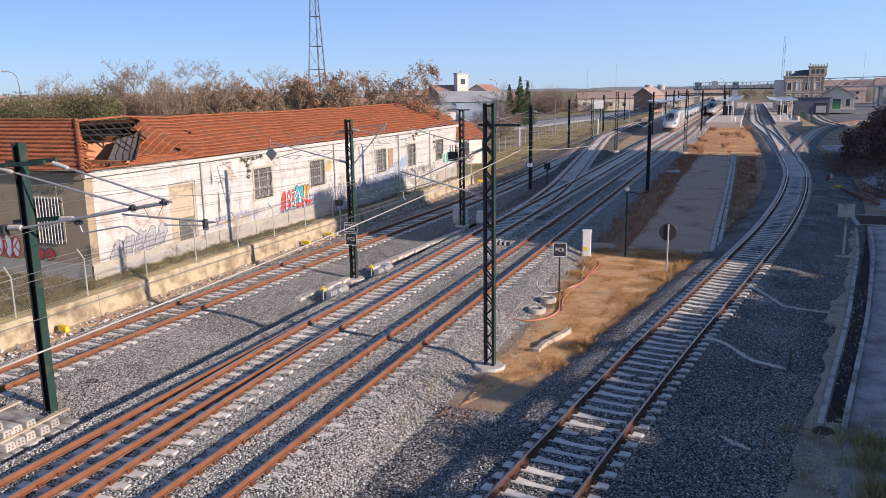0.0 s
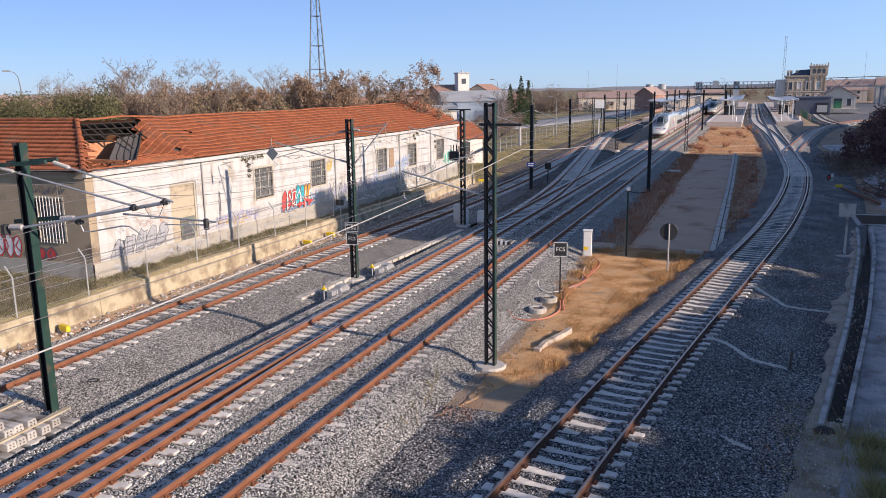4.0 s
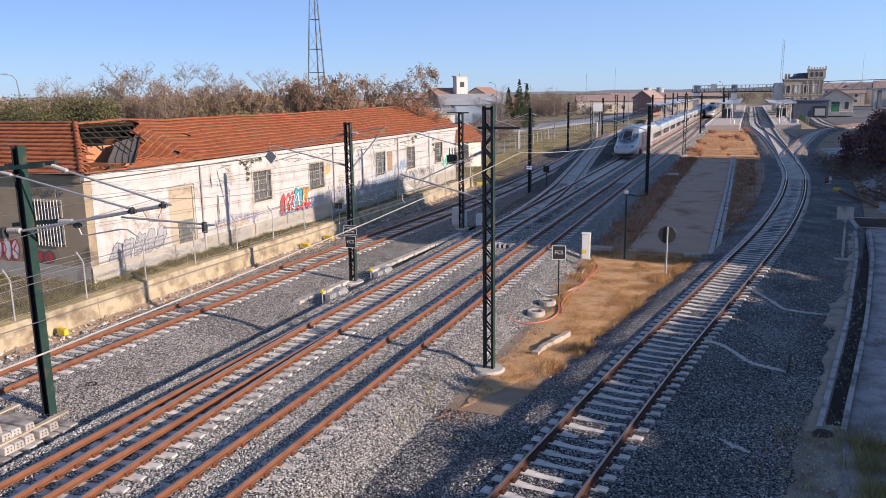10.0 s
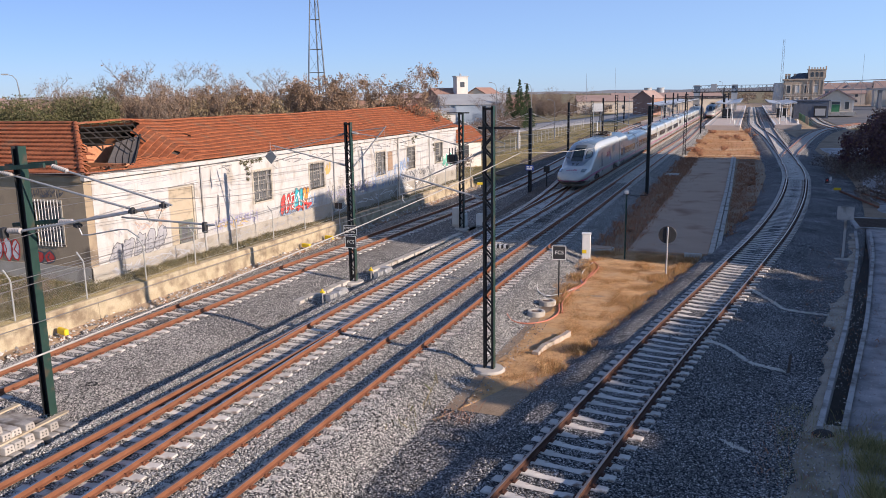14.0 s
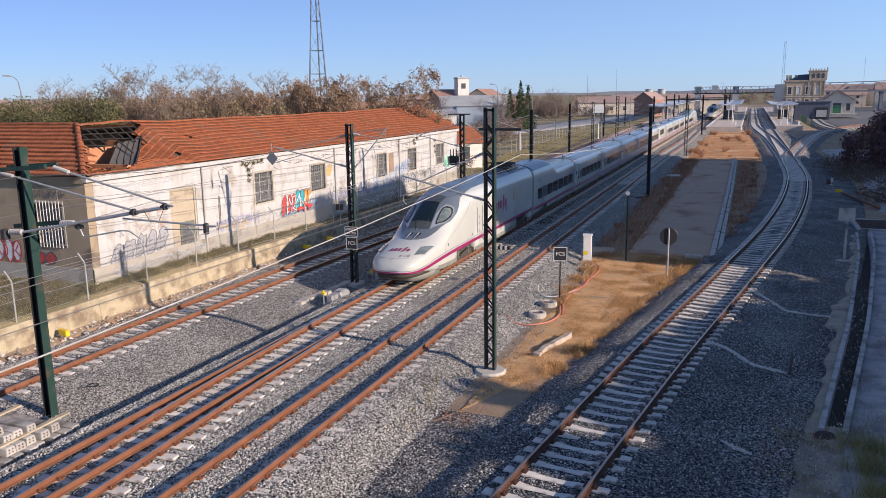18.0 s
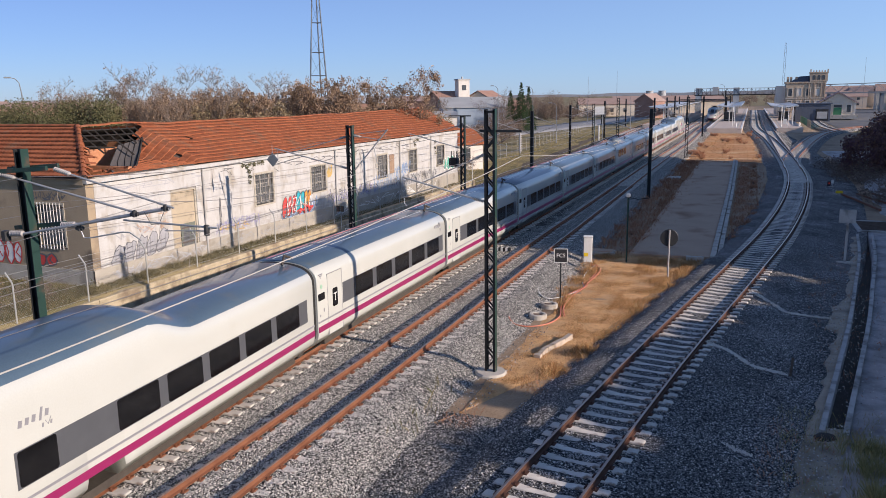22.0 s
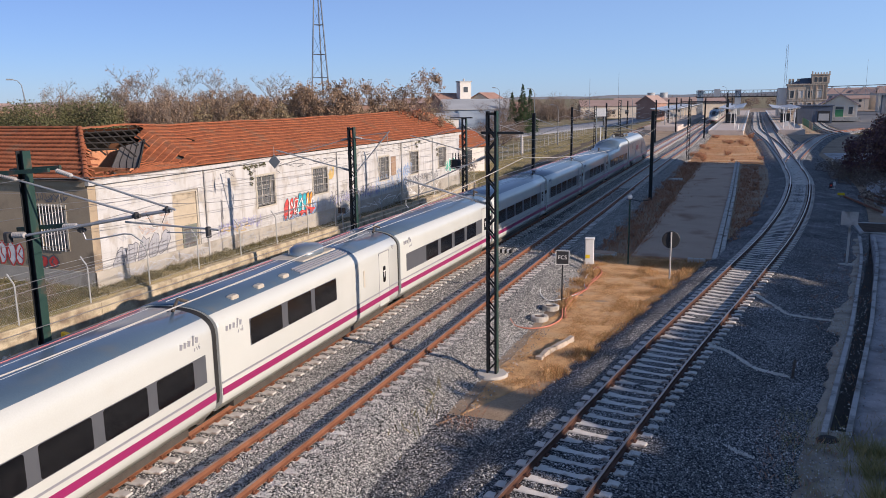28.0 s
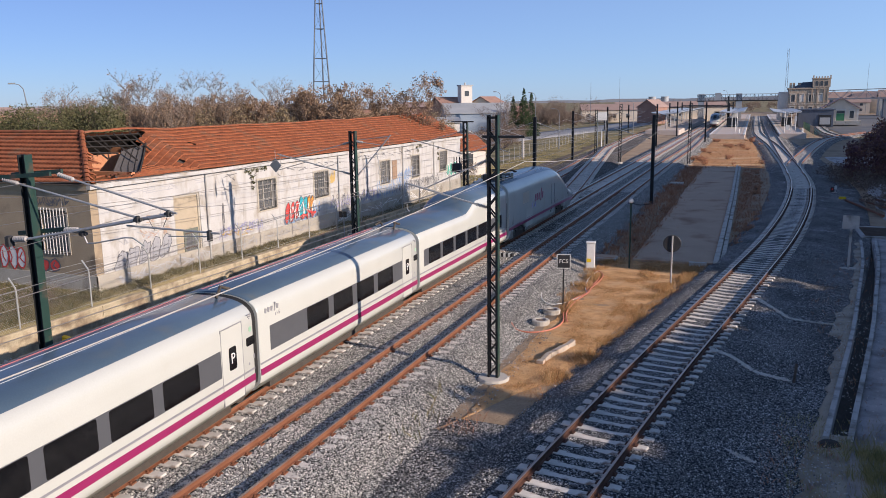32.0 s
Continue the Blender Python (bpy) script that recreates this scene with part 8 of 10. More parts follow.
canopy(-5.8, 232, 330, 6.4, 4.7, "grey butterfly platform canopy on steel columns")
canopy(-22.7, 222, 330, 7.4, 4.7, "long grey canopy over the side platform")
canopy(8.4, 236, 300, 7.2, 4.5, "low flat canopy before the station house")
fb = thing("footbridge", "long steel truss footbridge across the station", "footbridge", pose(0, 330, 0))
part("deck", Geo().box(-21.5, 17, -1.6, 1.6, 7.6, 8.0), BLACKSTEEL, fb)
part("roof", Geo().box(-21.5, 17, -1.8, 1.8, 10.2, 10.4), FARGREY, fb)
for k_ in range(26):
    x_ = -21.5 + k_ * 1.5
    part("post", Geo().box(x_ - 0.06, x_ + 0.06, -1.6, -1.48, 8.0, 10.2), BLACKSTEEL, fb)
    if k_ < 25:
        part("diagonal", Geo().cyl((x_, -1.55, 8.0 if k_ % 2 else 10.2), (x_ + 1.5, -1.55, 10.2 if k_ % 2 else 8.0), 0.07, n=4), BLACKSTEEL, fb)
for x_ in (-20.0, -6.0, 9.0):
    part("pier", Geo().box(x_ - 1.1, x_ + 1.1, -1.5, 1.5, -0.5, 10.6), FARGREY, fb, "grey lift tower")
part("lift_cabin", Geo().box(-14.8, -12.6, -2.2, 1.9, 8.0, 10.9), FARGREY, fb)
TRUSSGREY = mat("weathered_truss_grey", (0.17, 0.18, 0.20), (0.23, 0.24, 0.26), 0.7, scale=0.4, fine=5, bump=0)
tb = thing("truss_bridge", "grey steel truss road bridge beyond the station", "bridge", pose(0, 372, 0))
part("deck", Geo().box(24, 74, -2.5, 2.5, 7.6, 8.3), TRUSSGREY, tb)
for y_ in (-2.5, 2.3):
    part("top_chord", Geo().tube([(24, y_, 9.2), (27, y_, 11.4), (68, y_, 12.2), (74, y_, 9.6)], 0.16, 5), TRUSSGREY, tb)
    for k_ in range(16):
        x_ = 24.5 + k_ * 3.0
        part("diagonal", Geo().cyl((x_, y_, 8.2 if k_ % 2 else 11.3), (x_ + 3.0, y_, 11.3 if k_ % 2 else 8.2), 0.09, n=5), TRUSSGREY, tb)
for x_ in (30, 50, 72):
    part("pier", Geo().box(x_ - 0.6, x_ + 0.6, -2, 2, -0.5, 7.6), TRUSSGREY, tb)
gt = thing("catenary_gantry", "dark steel catenary gantry across the main tracks", "gantry", pose(0, 245, 0))
part("beam", Geo().box(-24, -6.8, -0.15, 0.15, 6.3, 6.6), BLACKSTEEL, gt)
for x_ in (-23.8, -7.0):
    part("column", Geo().box(x_ - 0.2, x_ + 0.2, -0.14, 0.14, -0.4, 7.6), BLACKSTEEL, gt)
copy_thing(gt, pose(0, 288, 0))
# station house
# stone colour raised to hold the haze over the station
STONE = mat("brown_station_stone", (0.42, 0.325, 0.235), (0.52, 0.41, 0.30), 0.9, scale=0.5, fine=5)
SLATE = mat("dark_slate", (0.07, 0.085, 0.115), (0.10, 0.115, 0.145), 0.6)
st = thing("station_house", "brown stone station house with a corner tower and dark roof", "station", pose(15.8, 312, 0))
part("wall", Geo().box(-4.9, 7.6, -6, 6, -0.5, 11.6), STONE, st)
part("annex", Geo().box(-8.0, -4.95, -4, 6, -0.5, 10.8), FARWHITE, st, "pale annex")
part("cornice", Geo().box(-5.2, 7.9, -6.3, 6.3, 11.6, 12.1), STONE, st)
part("roof", Geo().loft([[(-3.6, -5.5, 12.1), (3.2, -5.5, 12.1), (3.2, 5.5, 12.1), (-3.6, 5.5, 12.1)], [(-0.6, -2, 14.0), (2.6, -2, 14.2), (2.6, 2, 14.2), (-0.6, 2, 14.0)]], 0, True, True, True), SLATE, st)
part("tower", Geo().box(2.6, 8.2, -6.4, -1.5, 12.1, 15.0), STONE, st)
part("tower_cornice", Geo().box(2.4, 8.4, -6.6, -1.3, 15.0, 15.35), STONE, st)
for x_ in (2.7, 3.6, 4.5, 5.4, 6.3, 7.2, 8.1):
    part("pinnacle", Geo().box(x_ - 0.2, x_ + 0.2, -6.4, -6.0, 15.35, 15.9 if x_ not in (2.7, 8.1) else 16.3), STONE, st)
for k_ in range(3):
    part("arch", Geo().cyl((3.9 + k_ * 1.5, -6.48, 13.9), (3.9 + k_ * 1.5, -6.3, 13.9), 0.45, n=14).box(3.45 + k_ * 1.5, 4.35 + k_ * 1.5, -6.46, -6.3, 12.7, 13.9), FARWIN, st)
for f_ in range(2):
    for k_ in range(4):
        x_, z_ = -3.5 + k_ * 2.9, 3.0 + f_ * 4.3
        w_ = part("window", Geo().box(x_ - 0.6, x_ + 0.6, -6.04, -5.9, z_, z_ + 2.3), FARWHITE if k_ % 2 else FARWIN, st)
        part("surround", Geo().box(x_ - 0.85, x_ - 0.6, -6.12, -5.9, z_ - 0.1, z_ + 2.5), FARBEIGE, w_)
        part("surround", Geo().box(x_ + 0.6, x_ + 0.85, -6.12, -5.9, z_ - 0.1, z_ + 2.5), FARBEIGE, w_)
        part("lintel", Geo().box(x_ - 0.95, x_ + 0.95, -6.16, -5.9, z_ + 2.5, z_ + 2.8), FARBEIGE, w_)
        part("sill", Geo().box(x_ - 0.95, x_ + 0.95, -6.2, -5.9, z_ - 0.3, z_ - 0.1), FARBEIGE, w_)
part("string_course", Geo().box(-5.1, 7.8, -6.2, 6.2, 6.3, 6.6), FARBEIGE, st)
part("base_course", Geo().box(-5.1, 7.8, -6.2, 6.2, -0.5, 1.2), FARBEIGE, st)
for x_ in (2.5, 4.3, 6.4, 7.6):
    part("pilaster", Geo().box(x_ - 0.2, x_ + 0.2, -6.22, -5.95, 6.7, 11.5), STONE, st)
for x_ in (-4.4, -3.4, -1.6):
    part("chimney", Geo().box(x_ - 0.4, x_ + 0.4, -4, -3.2, 12.1, 13.9), STONE, st)
gs = thing("goods_shed", "beige gabled goods shed with a green door", "shed", pose(26.2, 291, 0.4, 0, 0, -4) @ Matrix.Scale(0.86, 4))
part("wall", Geo().box(-5.6, 6.0, -8, 8, -0.5, 5.4), FARBEIGE, gs)
part("gable", Geo().loft([[(-5.6, y, 5.4), (0.2, y, 9.2), (6.0, y, 5.4)] for y in (-8, 8)], 0, True, True, True), FARBEIGE, gs)
SHEDROOF = mat("violet_grey_roof", (0.30, 0.22, 0.235), (0.38, 0.28, 0.28), 0.7)
part("roof", Geo().loft([[(-9.2, y, 4.3), (0.2, y, 9.6), (7.2, y, 5.3), (7.2, y, 5.0), (0.2, y, 9.2), (-9.2, y, 4.0)] for y in (-9, 9)], 0, True, True, True), SHEDROOF, gs)
GREENDOOR = mat("green_door_paint", (0.05, 0.20, 0.09), (0.07, 0.25, 0.12), 0.6)
part("door", Geo().box(-1.2, 1.5, -8.12, -7.9, 0.3, 3.6), GREENDOOR, gs, "green door")
for x_ in (-3.8, 3.9):
    part("window", Geo().box(x_ - 0.7, x_ + 0.7, -8.1, -7.9, 1.9, 4.5), FARWIN, gs)
part("window", Geo().box(-1.2, 1.5, -8.1, -7.9, 3.7, 4.6), FARWIN, gs)
part("ramp", Geo().box(-6, 7, -13, -8, -0.5, 0.9), CONCRETE, gs)
for x_, w_, z0_, z1_ in ((-3.8, 0.95, 1.6, 4.9), (3.9, 0.95, 1.6, 4.9), (0.15, 1.7, 0.3, 5.0)):
    part("surround", Geo().box(x_ - w_, x_ - w_ + 0.25, -8.16, -7.9, z0_, z1_), FARWHITE, gs)
    part("surround", Geo().box(x_ + w_ - 0.25, x_ + w_, -8.16, -7.9, z0_, z1_), FARWHITE, gs)
    part("lintel", Geo().box(x_ - w_, x_ + w_, -8.18, -7.9, z1_, z1_ + 0.25), FARWHITE, gs)
part("quoin", Geo().box(-5.75, -5.2, -8.1, -7.6, -0.4, 5.3), FARWHITE, gs)
part("quoin", Geo().box(5.6, 6.15, -8.1, -7.6, -0.4, 5.3), FARWHITE, gs)
dk = thing("dark_shed", "dark blue-grey sheet shed over a siding", "shed", pose(17.7, 271, 0) @ Matrix.Scale(0.955, 4))
# sheet colour lightened for haze as well
DARKSHEET = mat("dark_blue_sheet", (0.075, 0.09, 0.125), (0.10, 0.12, 0.16), 0.6)
part("wall", Geo().box(-5.4, 4.8, -6, 6, -0.4, 5.2), DARKSHEET, dk)
part("roof", Geo().box(-5.8, 5.2, -6.4, 6.4, 5.2, 5.5), DARKSHEET, dk)
part("opening", Geo().box(0.6, 4.2, -6.12, -5.9, 0, 3.6), BLACK, dk)
part("wagon", Geo().box(0.9, 3.9, -6.3, -6.12, 0.6, 2.8), FARGREY, dk)
fnc = thing("yard_fence", "low green and ochre yard fence", "fence", pose(13.2, 205, 0))
for k_ in range(14):
    part("panel", Geo().box(-0.04, 0.04, k_ * 3.0, k_ * 3.0 + 2.9, 0.2, 2.0), GREENDOOR if k_ > 3 else WALLSTONE, fnc)


def parked_car(x, y, turn_, paint, label):
    t = thing("parked_car", label, "car", pose(x, y, -0.4, 0, 0, turn_), group="parked cars")
    b = part("body", Geo().loft([[(-0.85, y_, 0.3), (0.85, y_, 0.3), (0.87, y_, z_ - 0.15), (0.8, y_, z_), (-0.8, y_, z_), (-0.87, y_, z_ - 0.15)] for y_, z_ in ((-2.1, 0.7), (-1.9, 0.82), (-0.9, 0.95), (1.4, 1.0), (2.05, 0.95), (2.15, 0.75))], 0, True, True, True), paint, t)
    part("cabin", Geo().loft([[(-0.78, y_, 0.93), (0.78, y_, 0.93), (0.62, y_, z_), (-0.62, y_, z_)] for y_, z_ in ((-1.0, 0.95), (-0.3, 1.42), (1.1, 1.46), (1.9, 1.0))], 0, True, True, True), FARWIN, t, "dark glazed cabin")
    for sx in (-0.8, 0.8):
        for wy in (-1.35, 1.3):
            part("wheel", Geo().cyl((sx - 0.1, wy, 0.31), (sx + 0.1, wy, 0.31), 0.31, n=12), RUBBER, t)


parked_car(35.2, 262, 70, SILVER, "silver parked car beside the goods shed")
parked_car(37.6, 268, 80, FARWHITE, "white parked car beside the goods shed")
# waiting train
wp = copy_thing(front_car, pose(-11.5, 256, 0.172, 0, 0, 180))
wp["label"] = "white high-speed train waiting at the platform"
for k_ in range(3):
    copy_thing(protos["rear"], pose(-11.5, 276 + k_ * CLEN, 0.172, 0, 0, 180))

# road behind the bank, dark soil at its foot
ROADGREY = mat("pale_worn_road", (0.24, 0.245, 0.255), (0.31, 0.31, 0.315), 0.85, scale=0.2, fine=6, bump=0.1, stain=(0.20, 0.20, 0.20), stain_scale=0.15)
LINE_ROAD = ((-64, 130), (-57, 165), (-50.5, 205), (-45, 245), (-38.5, 318), (-33, 380), (-30, 420))
strip("road", LINE_ROAD, [(-7.5, -0.3), (-7.2, 0.22), (-3.5, 0.27), (0, 0.29), (3.5, 0.27), (7.2, 0.22), (7.5, -0.3)], 130, 420, 5.0, ROADGREY, "pale grey road behind the grassy bank", "road", 0.0)
FOOTSOIL = mat("dark_bank_soil", (0.075, 0.058, 0.042), (0.15, 0.115, 0.08), 0.95, scale=0.8, fine=14, bump=0.6, dist=0.04, stain=(0.20, 0.16, 0.085), stain_scale=0.5)
ft_ = []
for y_ in steps(84, 176, 2.0):
    xr_ = spline(LINE_LEFT, y_) - 3.2
    wd_ = 2.6 + 1.6 * noise.noise((2, y_ * 0.13, 0)) - 1.3 * min(1.0, max(0.0, (y_ - 105) / 30))
    ft_.append([(xr_ - wd_ * k / 5, y_, max(ground_z(xr_ - wd_ * k / 5, y_), -0.42) + (0.09 if k < 5 else -0.05) + 0.05 * noise.noise((k, y_, 3))) for k in range(6)])
tagged(part("bank_soil", Geo().loft(ft_, 0, False), FOOTSOIL, smooth=True), "bare dark soil at the foot of the bank", "soil", kind="structure")
# dark sheet over the yard: its shade is put into the colour
YARD_SHADE = mat("yard_shade_grey", (0.10, 0.105, 0.115), (0.16, 0.16, 0.165), 0.9, scale=0.2, fine=6, bump=0.1, stain=(0.20, 0.185, 0.16), stain_scale=0.12)
yd_ = []
for x_ in steps(20.5, 74, 3.0):
    yd_.append([(x_, y, -0.5 if y in (208, 420) else -0.33) for y in (208, 208.1, 240, 300, 360, 419.9, 420)])
tagged(part("yard", Geo().loft(yd_, 0, False), YARD_SHADE, smooth=True), "ground sheet beside the goods shed, shade put into colour", "yard", kind="structure")
# platform furniture
def platform_lamp(x, y):
    t = thing("platform_lamp", "slim white platform lamp post with two heads", "lamp post", pose(x, y, 0.72), group="platform lamps")
    part("post", Geo().cyl((0, 0, 0), (0, 0, 4.6), 0.09, 0.06, 8), WHITE, t)
    part("arm", Geo().cyl((-0.9, 0, 4.6), (0.9, 0, 4.6), 0.04, n=6), WHITE, t)
    for sx in (-0.9, 0.9):
        part("lamp_head", Geo().box(sx - 0.35, sx + 0.35, -0.14, 0.14, 4.56, 4.7, 0, None, 0.03), GALV, t)


for x_, y_ in ((-4.2, 204), (-4.2, 222), (8.2, 204), (9.6, 214), (7.4, 224)):
    platform_lamp(x_, y_)
for x_, y_, w_, h_ in ((8.9, 199, 0.5, 3.6), (7.6, 207, 0.9, 1.3)):
    t_ = thing("notice_board", "grey platform notice board on two legs", "notice board", pose(x_, y_, 0.72))
    part("panel", Geo().box(-w_ / 2, w_ / 2, -0.06, 0.06, h_ - 0.9, h_ + 0.3, 0, None, 0.02), PALEPAINT, t_)
    for sx in (-0.4, 0.4):
        part("leg", Geo().box(sx * w_ - 0.03, sx * w_ + 0.03, -0.03, 0.03, 0, h_ - 0.9), GALV, t_)
for k_, (x_, y_) in enumerate(((-3.2, 196), (-3.2, 200), (6.6, 199), (10.6, 199), (10.6, 203))):
    t_ = thing("bollard", "short white bollard at the platform end", "bollard", pose(x_, y_, 0.72), group="bollards")
    part("post", Geo().turn([(0.01, 1.0), (0.09, 0.97), (0.1, 0.9), (0.1, 0.02), (0.13, 0.0)], 10), WHITE, t_)
for x_, y0_ in ((-5.8, 240), (8.6, 243)):
    t_ = thing("waiting_shelter", "dark glazed waiting shelter under the platform canopy", "shelter", pose(x_, y0_, 0.72))
    part("back_wall", Geo().box(-1.4, 1.4, 1.9, 2.0, 0, 2.5), FARWIN, t_)
    for sx in (-1.4, 1.35):
        part("side_wall", Geo().box(sx, sx + 0.05, 0, 2.0, 0, 2.5), FARWIN, t_)
    part("roof", Geo().box(-1.6, 1.6, -0.3, 2.2, 2.5, 2.65), DARKSHEET, t_)
    part("bench", Geo().box(-1.2, 1.2, 1.3, 1.8, 0.4, 0.48), GALV, t_)
for x0_, x1_ in ((-8.6, -8.2), (-3.2, -2.8)):
    part("tactile_strip", Geo().box(x0_, x1_, 192.2, 420, 0.70, 0.727), OLDCONC, pl)
part("tactile_strip", Geo().box(6.5, 6.9, 196.2, 420, 0.70, 0.727), OLDCONC, pl2)
# ---------------------------------------------------------------- strip between the tracks, right bank
ap = thing("pavement_strip", "worn asphalt strip of an old platform", "pavement", kind="structure")
rings_ = []
for y_ in steps(45.6, 113, 1.5):
    w_ = 0.12 * noise.noise((0, y_ * 0.15, 9))
    rings_.append([(-6.2 + w_, y_, -0.5), (-6.2 + w_, y_, -0.27), (-1.75, y_, -0.24), (-1.75, y_, -0.5)])
part("surface", Geo().loft(rings_, 0, True, True, True), ASPHALT, ap)
for k_ in range(68):
    y_ = 45.4 + k_ * 1.0
    x_ = -1.72 - 0.006 * max(0, y_ - 77)
    part("kerbstone", Geo().box(x_, x_ + 0.3, y_, y_ + 0.985, -0.5, -0.12 + random.uniform(-0.015, 0.015), 0, None, 0.02), CONCRETE, ap)
    part("kerbstone", Geo().box(x_ + 0.34, x_ + 0.6, y_ + 0.2, y_ + 1.185, -0.5, -0.20 + random.uniform(-0.02, 0.02), 0, None, 0.02), CONCRETE, ap)
for k_ in range(3):
    part("kerbstone", Geo().box(-2.6 + k_ * 0.33 - 0.4, -2.3 + k_ * 0.33 - 0.4, 45.1, 45.4, -0.5, -0.16), CONCRETE, ap)
part("slab", Geo().box(-8.3, -6.9, 88.6, 90.4, -0.5, -0.2), CONCRETE, ap)
LINE_DITCH = ((1.75, 18.4), (2.3, 22.3), (3.25, 28.2), (4.22, 34.3), (5.1, 40.7), (6.2, 49), (7.0, 57.5))
dr = thing("drain_channel", "concrete-edged drainage ditch beside the side track", "drain", kind="structure")
for o_ in (0.0, 0.60):
    for a_, b_ in zip(steps(22.35, 56, 3.1), steps(22.35, 56, 3.1)[1:]):
        rg_ = []
        for y_ in steps(a_ + 0.012, b_ - 0.012, 1.0):
            x_ = spline(LINE_DITCH, y_) + o_ * (1 + 0.012 * (y_ - 22))
            rg_.append([(x_ - 0.08, y_, -1.0), (x_ + 0.08, y_, -1.0), (x_ + 0.08, y_, -0.20), (x_ + 0.07, y_, -0.19), (x_ - 0.07, y_, -0.19), (x_ - 0.08, y_, -0.20)])
        part("edge_beam", Geo().loft(rg_, 0, True, True, True), OLDCONC, dr)
MUD = mat("dark_mud", (0.05, 0.045, 0.04), (0.09, 0.08, 0.07), 0.9, scale=2, fine=15, bump=0.4)
strip("drain_bed", LINE_DITCH, [(-0.3, -0.70), (0.08, -0.70), (0.30, -0.74), (0.54, -0.70), (0.9, -0.70)], 22.3, 56, 1.0, MUD, "dark muddy bed of the ditch", "drain")
SOIL = mat("bare_brown_soil", (0.42, 0.36, 0.27), (0.60, 0.53, 0.42), 0.95, scale=2.2, fine=45, bump=0.9, dist=0.05, stain=(0.22, 0.18, 0.14), stain_scale=1.1, stain_at=(0.48, 0.68))
GREYSOIL = mat("grey_trodden_soil", (0.42, 0.40, 0.385), (0.62, 0.59, 0.565), 0.95, scale=1.6, fine=40, bump=0.9, dist=0.05, stain=(0.27, 0.25, 0.235), stain_scale=0.9, stain_at=(0.45, 0.66))
strip("path", LINE_DITCH, [(0.60, -1.05), (0.66, -0.24), (2.2, -0.23), (4.5, -0.22), (8.5, -0.2), (8.6, -1.1)], 10, 57, 1.0, GREYSOIL, "bare grey soil path beyond the ditch", "path")
rg_ = []
for y_ in steps(10, 22.8, 0.4):
    x_ = spline(LINE_DITCH, y_)
    e_ = 0.62 + 0.34 * noise.noise((y_ * 0.7, 2, 0)) + 0.12 * noise.noise((y_ * 2.1, 5, 0))
    rg_.append([(x_ - e_ + (e_ + 0.95) * k / 6, y_, (-0.50 if k == 0 else -0.345 + 0.09 * k / 6 + 0.02 * noise.noise((k, y_ * 1.3, 4)))) for k in range(7)])
ed_ = []
for y_ in steps(21.6, 55.5, 0.4):
    x_ = spline(LINE_DITCH, y_)
    e_ = 0.38 + 0.38 * noise.noise((y_ * 0.6, 12, 0)) + 0.14 * noise.noise((y_ * 2.1, 15, 0)) + (0.5 if 33 < y_ < 37 else 0)
    ed_.append([(x_ - 0.06 - max(0.05, e_) * (1 - k / 4), y_, -0.47 if k == 0 else -0.335 + 0.05 * k / 4 + 0.015 * noise.noise((k, y_ * 1.3, 8))) for k in range(5)])
tagged(part("soil_margin", Geo().loft(ed_, 0, False), SOIL, smooth=True), "strip of bare trodden soil between ballast and ditch", "soil", kind="structure")
tagged(part("soil_patch", Geo().loft(rg_, 0, False), SOIL, smooth=True), "bare brown soil at the end of the ditch", "soil", kind="structure")
ws_ = []
for y_ in steps(66, 136, 2.0):
    xl_ = spline(LINE_RIGHT, y_) + 4.9 + 0.4 * noise.noise((7, y_ * 0.3, 0))
    ws_.append([(xl_ + (29.5 - xl_) * k / 8, y_, -0.50 if k in (0, 8) else -0.33 + 0.05 * noise.noise((k * 2.1, y_ * 0.3, 6))) for k in range(9)])
tagged(part("waste_ground", Geo().loft(ws_, 0, False), GREYSOIL, smooth=True), "bare dusty ground beside the curving track", "soil", kind="structure")
ct = thing("culvert_pit", "open concrete culvert pit with a grating", "culvert", pose(8.6, 60.5, -0.35))
for a_, b_, c_, d_ in ((-1.5, -1.2, -2.6, 2.2), (1.6, 1.9, -2.6, 2.2), (-1.2, 1.6, 1.9, 2.2), (-1.2, 1.6, -2.6, -2.3)):
    part("kerb", Geo().box(a_, b_, c_, d_, -0.3, 0.08, 0, None, 0.02), OLDCONC, ct)
for k_ in range(12):
    part("grate_bar", Geo().box(-1.2, 1.6, -2.2 + k_ * 0.34, -2.12 + k_ * 0.34, 0.02, 0.08), IRON, ct)
bs = thing("blank_sign", "grey back of a blank board on a pale concrete post", "sign", pose(5.25, 46.95, -0.40))
part("post", Geo().box(-0.06, 0.06, -0.05, 0.05, 0.0, 2.62, 0, None, 0.01), OLDCONC, bs)
part("board", Geo().box(-0.46, 0.37, -0.09, -0.06, 2.26, 3.0, 0, None, 0.01), OLDCONC, bs, "grey blank board")
part("base", Geo().box(-0.42, 0.42, -0.16, 0.16, -0.1, 0.1, 0, None, 0.02), CONCRETE, bs, "pale concrete base block")
for k_ in range(3):
    sl_ = thing("old_rail", "short length of old rail lying on the bank", "rail", pose(8.9 + k_ * 1.6, 73 + k_ * 0.6, -0.3, 0, 0, 10 + 4 * k_))
    part("rail", Geo().box(-0.06, 0.06, -5, 5, 0, 0.15), RUST, sl_)
dw = thing("dwarf_signal", "small dwarf signal with a red light beside the track", "signal", pose(7.6, 84.0, -0.4) @ Matrix.Scale(0.62, 4))
part("base", Geo().box(-0.4, 0.4, -0.3, 0.3, -0.1, 0.35, 0, None, 0.04), CONCRETE, dw)
